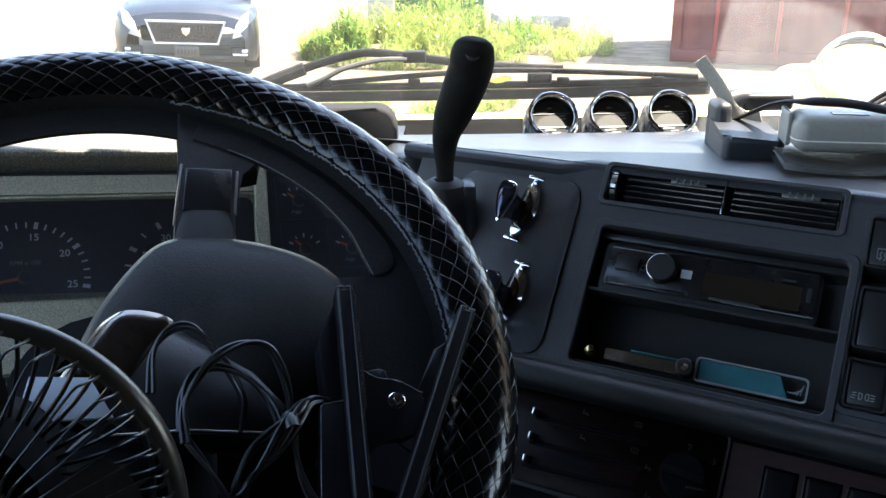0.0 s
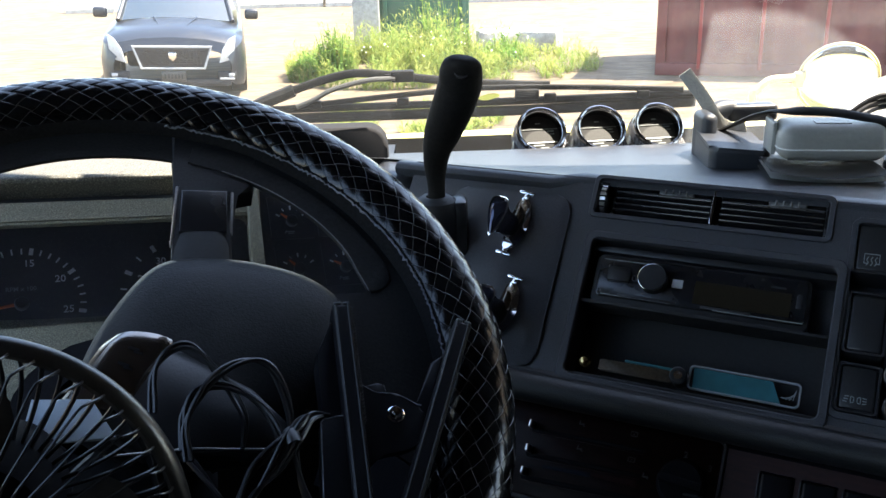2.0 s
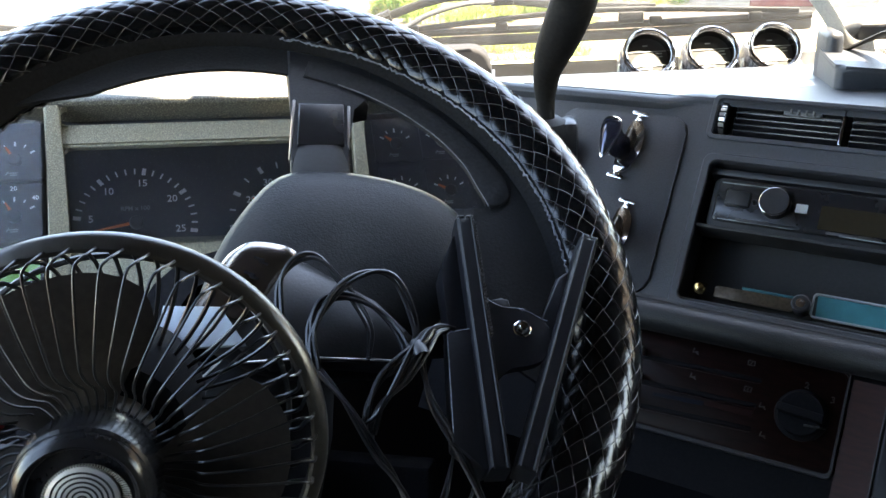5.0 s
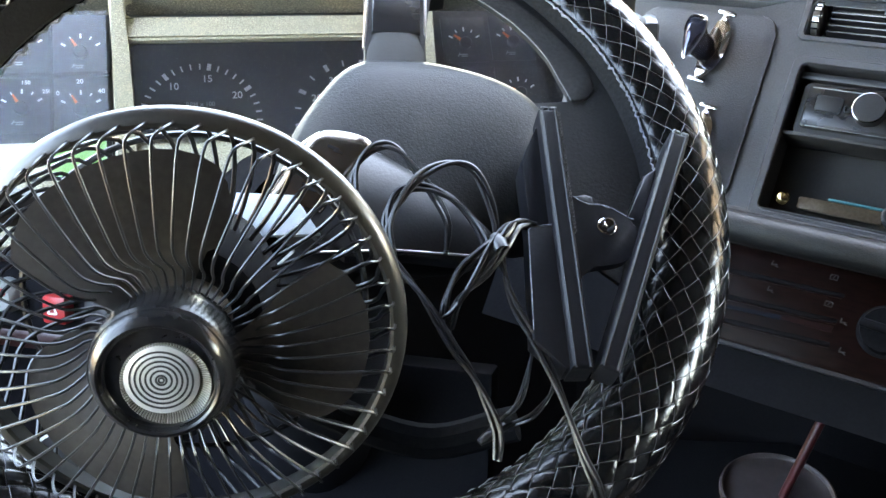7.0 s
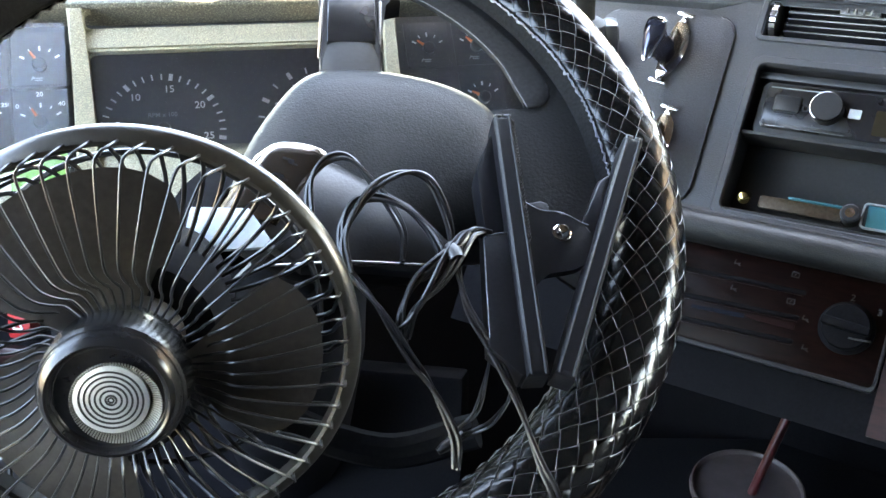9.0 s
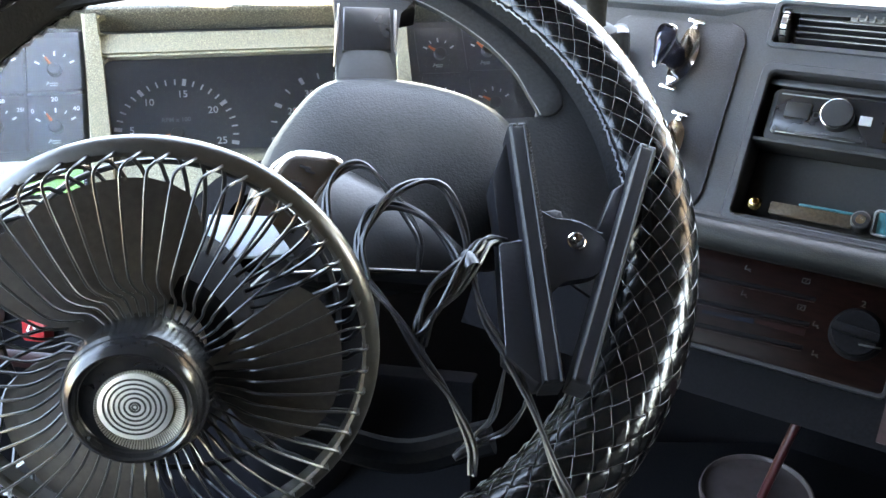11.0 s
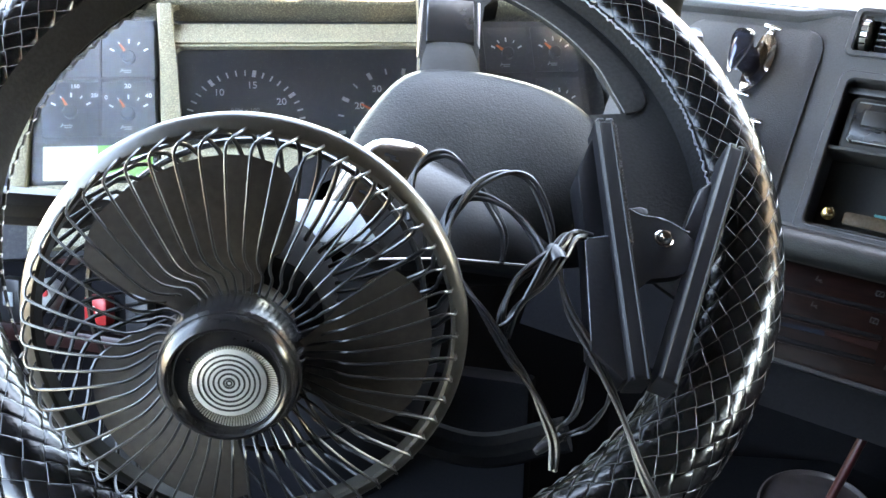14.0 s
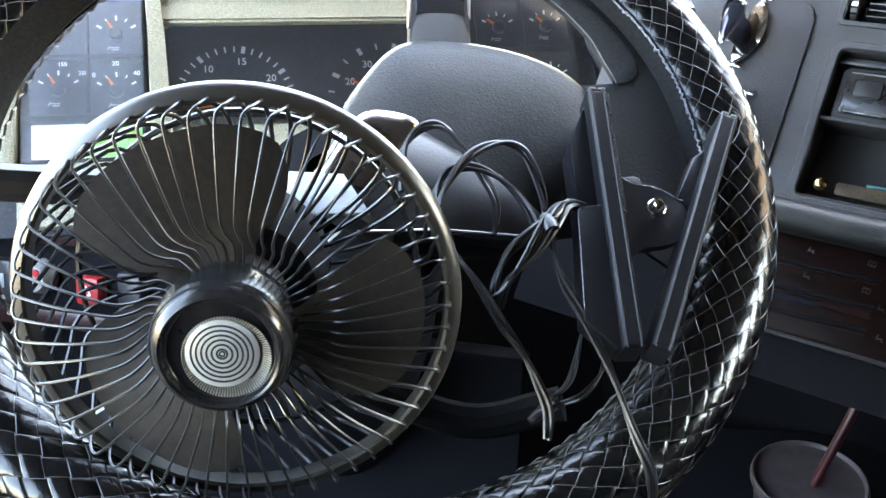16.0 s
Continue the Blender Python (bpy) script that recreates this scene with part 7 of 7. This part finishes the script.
# ---- outside ----
def suv():
    t = thing("parked_suv", pose(-3.32, 12.2, GROUND + 0.01, 0, 3.5, 11), "dark blue-black parked SUV with a chrome-framed grille, dusty", "car")
    # x across, front towards -y, z up
    b = BM()
    def section(y, w, z0, z1, crown=0.05):
        h = w / 2
        return [(-h, y, z0), (-h - 0.02, y, (z0 + z1) / 2), (-h + 0.02, y, z1 - 0.10), (-h + 0.16, y, z1 - 0.02), (-h * 0.5, y, z1 + crown * 0.6), (0, y, z1 + crown), (h * 0.5, y, z1 + crown * 0.6), (h - 0.16, y, z1 - 0.02), (h - 0.02, y, z1 - 0.10), (h + 0.02, y, (z0 + z1) / 2), (h, y, z0)]
    secs = [section(0.0, 1.50, 0.28, 0.70, 0.04), section(0.05, 1.66, 0.24, 0.82, 0.05), section(0.22, 1.84, 0.23, 0.89, 0.07), section(0.6, 1.90, 0.23, 0.93, 0.09), section(1.25, 1.90, 0.23, 0.985, 0.07), section(1.6, 1.90, 0.23, 1.02, 0.0), section(3.6, 1.90, 0.25, 1.06, 0.0), section(4.7, 1.84, 0.3, 1.04, 0.0)]
    grid(b, secs)
    part("body", b, CARPAINT, t)
    b = BM()
    grid(b, [[(-0.78, 1.22, 0.985), (-0.4, 1.12, 1.03), (0, 1.10, 1.045), (0.4, 1.12, 1.03), (0.78, 1.22, 0.985)], [(-0.62, 2.0, 1.56), (-0.3, 1.96, 1.6), (0, 1.95, 1.61), (0.3, 1.96, 1.6), (0.62, 2.0, 1.56)]])
    part("windscreen", b, CARGLASS, t, "dark glass")
    b = BM()
    grid(b, [[(-0.66, 2.0, 1.54), (-0.3, 1.95, 1.61), (0.3, 1.95, 1.61), (0.66, 2.0, 1.54)], [(-0.68, 2.6, 1.64), (-0.3, 2.6, 1.68), (0.3, 2.6, 1.68), (0.68, 2.6, 1.64)], [(-0.66, 4.0, 1.60), (-0.3, 4.0, 1.64), (0.3, 4.0, 1.64), (0.66, 4.0, 1.60)], [(-0.7, 4.7, 1.1), (-0.3, 4.75, 1.1), (0.3, 4.75, 1.1), (0.7, 4.7, 1.1)]])
    part("roof", b, CARPAINT, t)
    for s in (-1, 1):
        b = BM()
        grid(b, [[(s * 0.92, 1.35, 0.99), (s * 0.93, 2.8, 1.03), (s * 0.92, 4.4, 1.04)], [(s * 0.66, 2.02, 1.55), (s * 0.69, 2.8, 1.62), (s * 0.67, 4.1, 1.58)]])
        part("side_window", b, CARGLASS, t)
        b = BM()
        sweep(b, [(s * 0.80, 1.2, 0.985), (s * 0.65, 2.0, 1.56)], 0.035, 8)
        part("front_post", b, CARPAINT, t)
        b = BM()
        rbox(b, (s * 1.08, 1.55, 1.07), (0.20, 0.10, 0.15), 0.04, 3)
        mr = part("wing_mirror", b, CARPAINT, t)
        b = BM()
        prism(b, [(s * 0.60, 0.54), (s * 0.76, 0.575), (s * 0.81, 0.68), (s * 0.83, 0.90), (s * 0.74, 0.85), (s * 0.65, 0.72)][:: s], -0.02, 0.03, 0.01, m=Matrix.Translation((0, 0.02, 0)) @ Matrix.Rotation(radians(90), 4, "X") )
        for v in b.verts:
            v.co.y += 0.16 * max(0, abs(v.co.x) - 0.5) / 0.35 - 0.085
        hl = part("headlight", b, LAMP, t, "clear headlight")
        b = BM()
        rbox(b, (s * 0.70, 0.045, 0.36), (0.26, 0.05, 0.13), 0.03)
        fl = part("fog_housing", b, DEEP, t, "dark fog lamp recess")
        b = BM()
        rbox(b, (s * 0.70, 0.005, 0.325), (0.20, 0.03, 0.03), 0.01)
        rbox(b, (s * 0.76, 0.01, 0.375), (0.08, 0.03, 0.05), 0.015)
        part("fog_lamp", b, LAMP, fl, "bright fog lamp strip")
        b = BM()
        sweep(b, spline([(s * 0.10, 0.10, 0.86), (s * 0.20, 0.55, 0.995), (s * 0.30, 1.1, 1.05)], 5), 0.012, 8)
        part("bonnet_crease", b, CARPAINT, t)
        for y in (0.95, 3.75):
            b = BM()
            mw = Matrix.Translation((s * 0.86, y, 0.36)) @ Matrix.Rotation(radians(90), 4, "Y")
            lathe(b, [(0.24, -0.11), (0.34, -0.11), (0.36, -0.07), (0.36, 0.07), (0.34, 0.11), (0.24, 0.11)], 32, mw)
            wh = part("wheel", b, TYRE, t)
            b = BM()
            lathe(b, [(0.25, 0.08 * s), (0.2, 0.095 * s), (0.05, 0.06 * s), (0, 0.06 * s)], 20, mw)
            part("rim", b, STEEL, wh)
    # grille
    b = BM()
    prism(b, [(-0.50, 0.745), (0.50, 0.745), (0.40, 0.475), (-0.40, 0.475)][::-1], 0, 0.03, 0.005, m=Matrix.Translation((0, 0.0, 0)) @ Matrix.Rotation(radians(90), 4, "X"))
    gr = part("grille", b, DEEP, t)
    b = BM()
    o, i = [(-0.52, 0.765), (0.52, 0.765), (0.42, 0.455), (-0.42, 0.455)], [(-0.485, 0.738), (0.485, 0.738), (0.395, 0.480), (-0.395, 0.480)]
    rim(b, o, i, 0.0, 0.05, 0.01)
    for v in b.verts:
        v.co = Vector((v.co.x, -v.co.z, v.co.y))
    part("grille_frame", b, LAMP, gr, "chrome frame")
    b = BM()
    for k in range(9):
        rbox(b, (0, -0.032, 0.510 + 0.024 * k), (0.74 + 0.02 * k, 0.008, 0.006))
    for k in range(17):
        rbox(b, (-0.36 + 0.045 * k, -0.032, 0.610), (0.006, 0.008, 0.2))
    part("mesh", b, GLOSS, gr)
    b = BM()
    prism(b, [(-0.05, 0.05), (0.05, 0.05), (0.05, -0.01), (0, -0.06), (-0.05, -0.01)][::-1], 0, 0.02, 0.005, m=Matrix.Translation((0, -0.045, 0.625)) @ Matrix.Rotation(radians(90), 4, "X"))
    part("badge", b, CHROME, gr, "plain shield-shaped badge")
    b = BM()
    rbox(b, (0, -0.02, 0.36), (0.32, 0.02, 0.13), 0.005)
    pl = part("number_plate", b, SCALEGREY, t)
    b = BM()
    for k in range(6):
        rbox(b, (-0.11 + 0.044 * k, -0.032, 0.36), (0.026, 0.004, 0.06))
    part("plate_marks", b, DEEP, pl, "plain dark bars")
    b = BM()
    rbox(b, (0, 0.06, 0.27), (1.5, 0.1, 0.10), 0.03)
    part("lower_grille", b, DEEP, t)


suv()


def container():
    t = thing("red_container", pose(3.55, 13.3, GROUND, 0, 0, -18), "dark red corrugated steel container, rusty and dusty", "container")
    L, D, H = 8.0, 2.4, 2.8
    b = BM()
    n = 90
    rows = []
    prof = []
    for k in range(n + 1):
        x = L * k / n
        prof.append((x, 0.0 if (k // 2) % 2 else 0.045))
    grid(b, [[(x, y, z) for x, y in prof] for z in (0.15, H - 0.1)])
    part("side_wall", b, REDMETAL, t)
    b = BM()
    rbox(b, (L / 2, D / 2, H - 0.05), (L, D, 0.1), 0.01)
    rbox(b, (L / 2, 0.03, 0.09), (L, 0.14, 0.18), 0.01)
    rbox(b, (0.05, 0.05, H / 2), (0.14, 0.14, H), 0.01)
    part("rails", b, REDMETAL, t)
    b = BM()
    rbox(b, (0.03, D / 2, H / 2), (0.06, D, H - 0.05), 0.01)
    part("end_wall", b, REDMETAL, t)
    for k in range(9):
        b = BM()
        rbox(b, (0.85 * k + 0.6, -0.05, H / 2), (0.05, 0.06, H - 0.2), 0.008)
        part("upright", b, mat("red_upright", (0.22, 0.03, 0.03), 0.5, grain=0.2, grain_size=3) if k == 0 else bpy.data.materials["red_upright"], t, "brighter red upright")


container()


def green_bin():
    t = thing("green_dumpster", pose(0.0, 17.6, GROUND, 0, 0, 3), "dark green steel dumpster behind the weeds", "dumpster")
    b = BM()
    rbox(b, (0.15, 0.9, 1.1), (1.75, 1.8, 2.1), 0.03)
    part("body", b, GREENMETAL, t)
    for x in (-0.6, 0.15, 0.9):
        b = BM()
        rbox(b, (x, -0.03, 1.1), (0.08, 0.08, 2.1), 0.01)
        part("rib", b, GREENMETAL, t)
    p = thing("concrete_post", pose(-0.95, 17.5, GROUND), "pale grey concrete post", "post")
    b = BM()
    rbox(b, (0, 0, 1.1), (0.5, 0.5, 2.2), 0.03)
    part("shaft", b, CONCRETE, p)
    for x, y, s, r in ((1.6, 17.0, 0.9, 10), (2.3, 16.8, 0.7, -20)):
        q = thing("concrete_block", pose(x, y, GROUND, 0, 0, r), "grey broken concrete slab among weeds", "block", "concrete blocks")
        b = BM()
        rbox(b, (0, 0, 0.17), (s, 0.6, 0.36), 0.04)
        part("slab", b, CONCRETE, q)


green_bin()


def weeds():
    rng = random.Random(4)
    def patch(name, count, cx, cy, sx, sy, h0, h1, material, wide, label):
        verts, faces = [], []
        for _ in range(count):
            a, r = rng.uniform(0, 6.283), math.sqrt(rng.random())
            x, y = cx + sx * r * math.cos(a), cy + sy * r * math.sin(a)
            if noise.noise((x * 1.6, y * 1.6, 8)) < -0.06:
                continue
            h = rng.uniform(h0, h1) * (1.15 - 0.6 * r * r) * (0.4 + 1.5 * abs(noise.noise((x * 1.7, y * 1.7, 3))))
            lean, th = rng.uniform(0, 0.35) * h, rng.uniform(0, 6.283)
            dx, dy = math.cos(th), math.sin(th)
            w = wide * rng.uniform(0.6, 1.4)
            z = GROUND - 0.02
            for seg in range(3):
                f, g = seg / 3, (seg + 1) / 3
                b0 = len(verts)
                for q in (f, g):
                    k = (1 - q * 0.85) * w
                    px, py = x + dx * lean * q * q, y + dy * lean * q * q
                    verts += [(px - dy * k, py + dx * k, z + h * q), (px + dy * k, py - dx * k, z + h * q)]
                faces.append((b0, b0 + 1, b0 + 3, b0 + 2))
            for _k in range(5 if wide < 0.015 else 9):
                q = rng.uniform(0.1, 0.95)
                px, py, pz = x + dx * lean * q * q, y + dy * lean * q * q, z + h * q
                t2, l = rng.uniform(0, 6.283), rng.uniform(0.05, 0.14) if wide < 0.015 else rng.uniform(0.05, 0.12)
                ex, ey = math.cos(t2), math.sin(t2)
                b0 = len(verts)
                up, wd = (rng.uniform(0.3, 1.0) * l, 0.07) if wide < 0.015 else (rng.uniform(-0.03, 0.06), 0.24)
                verts += [(px, py, pz), (px + ex * l * 0.45 - ey * l * wd, py + ey * l * 0.45 + ex * l * wd, pz + up * 0.7), (px + ex * l, py + ey * l, pz + up), (px + ex * l * 0.45 + ey * l * wd, py + ey * l * 0.45 - ex * l * wd, pz + up * 0.7)]
                faces.append((b0, b0 + 1, b0 + 2, b0 + 3))
        me = bpy.data.meshes.new(name)
        me.from_pydata(verts, [], faces)
        me.materials.append(material)
        tagged(new(name, me), label, "weeds", kind="stuff")
    patch("tall_weeds", 8500, -0.35, 14.6, 1.75, 1.9, 0.26, 0.95, LEAF, 0.0035, "bright green tall weeds and grass")
    patch("dark_weeds", 700, -1.45, 13.9, 0.5, 0.7, 0.4, 0.85, LEAFDARK, 0.02, "darker green leafy weeds")
    patch("leafy_weeds", 700, 0.5, 14.9, 1.3, 1.0, 0.3, 0.95, LEAFDARK, 0.018, "leafy green weeds in the tall grass")
    patch("sparse_weeds", 2200, 1.5, 14.7, 1.5, 1.6, 0.12, 0.55, LEAF, 0.004, "thin pale weeds at the edge of the yard")
    patch("low_grass", 1800, -0.1, 10.6, 1.1, 1.2, 0.05, 0.16, LEAF, 0.005, "low grass along the yard")
    rngb = random.Random(9)
    verts, faces = [], []
    for _ in range(70):
        a, r = rngb.uniform(0, 6.283), math.sqrt(rngb.random())
        x, y, z = 0.6 + 1.9 * r * math.cos(a), 14.6 + 1.8 * r * math.sin(a), GROUND + rngb.uniform(0.35, 0.72)
        s = rngb.uniform(0.008, 0.018)
        b0 = len(verts)
        verts += [(x + s, y, z), (x, y + s, z + 0.3 * s), (x - s, y, z), (x, y - s, z - 0.3 * s), (x, y, z + s), (x, y, z - s)]
        faces += [(b0, b0 + 1, b0 + 4), (b0 + 1, b0 + 2, b0 + 4), (b0 + 2, b0 + 3, b0 + 4), (b0 + 3, b0, b0 + 4), (b0, b0 + 1, b0 + 5), (b0 + 1, b0 + 2, b0 + 5), (b0 + 2, b0 + 3, b0 + 5), (b0 + 3, b0, b0 + 5)]
    me = bpy.data.meshes.new("blooms")
    me.from_pydata(verts, [], faces)
    me.materials.append(BLOOM)
    tagged(new("weed_blooms", me), "small pale blooms among the weeds", "flowers", kind="stuff")


weeds()
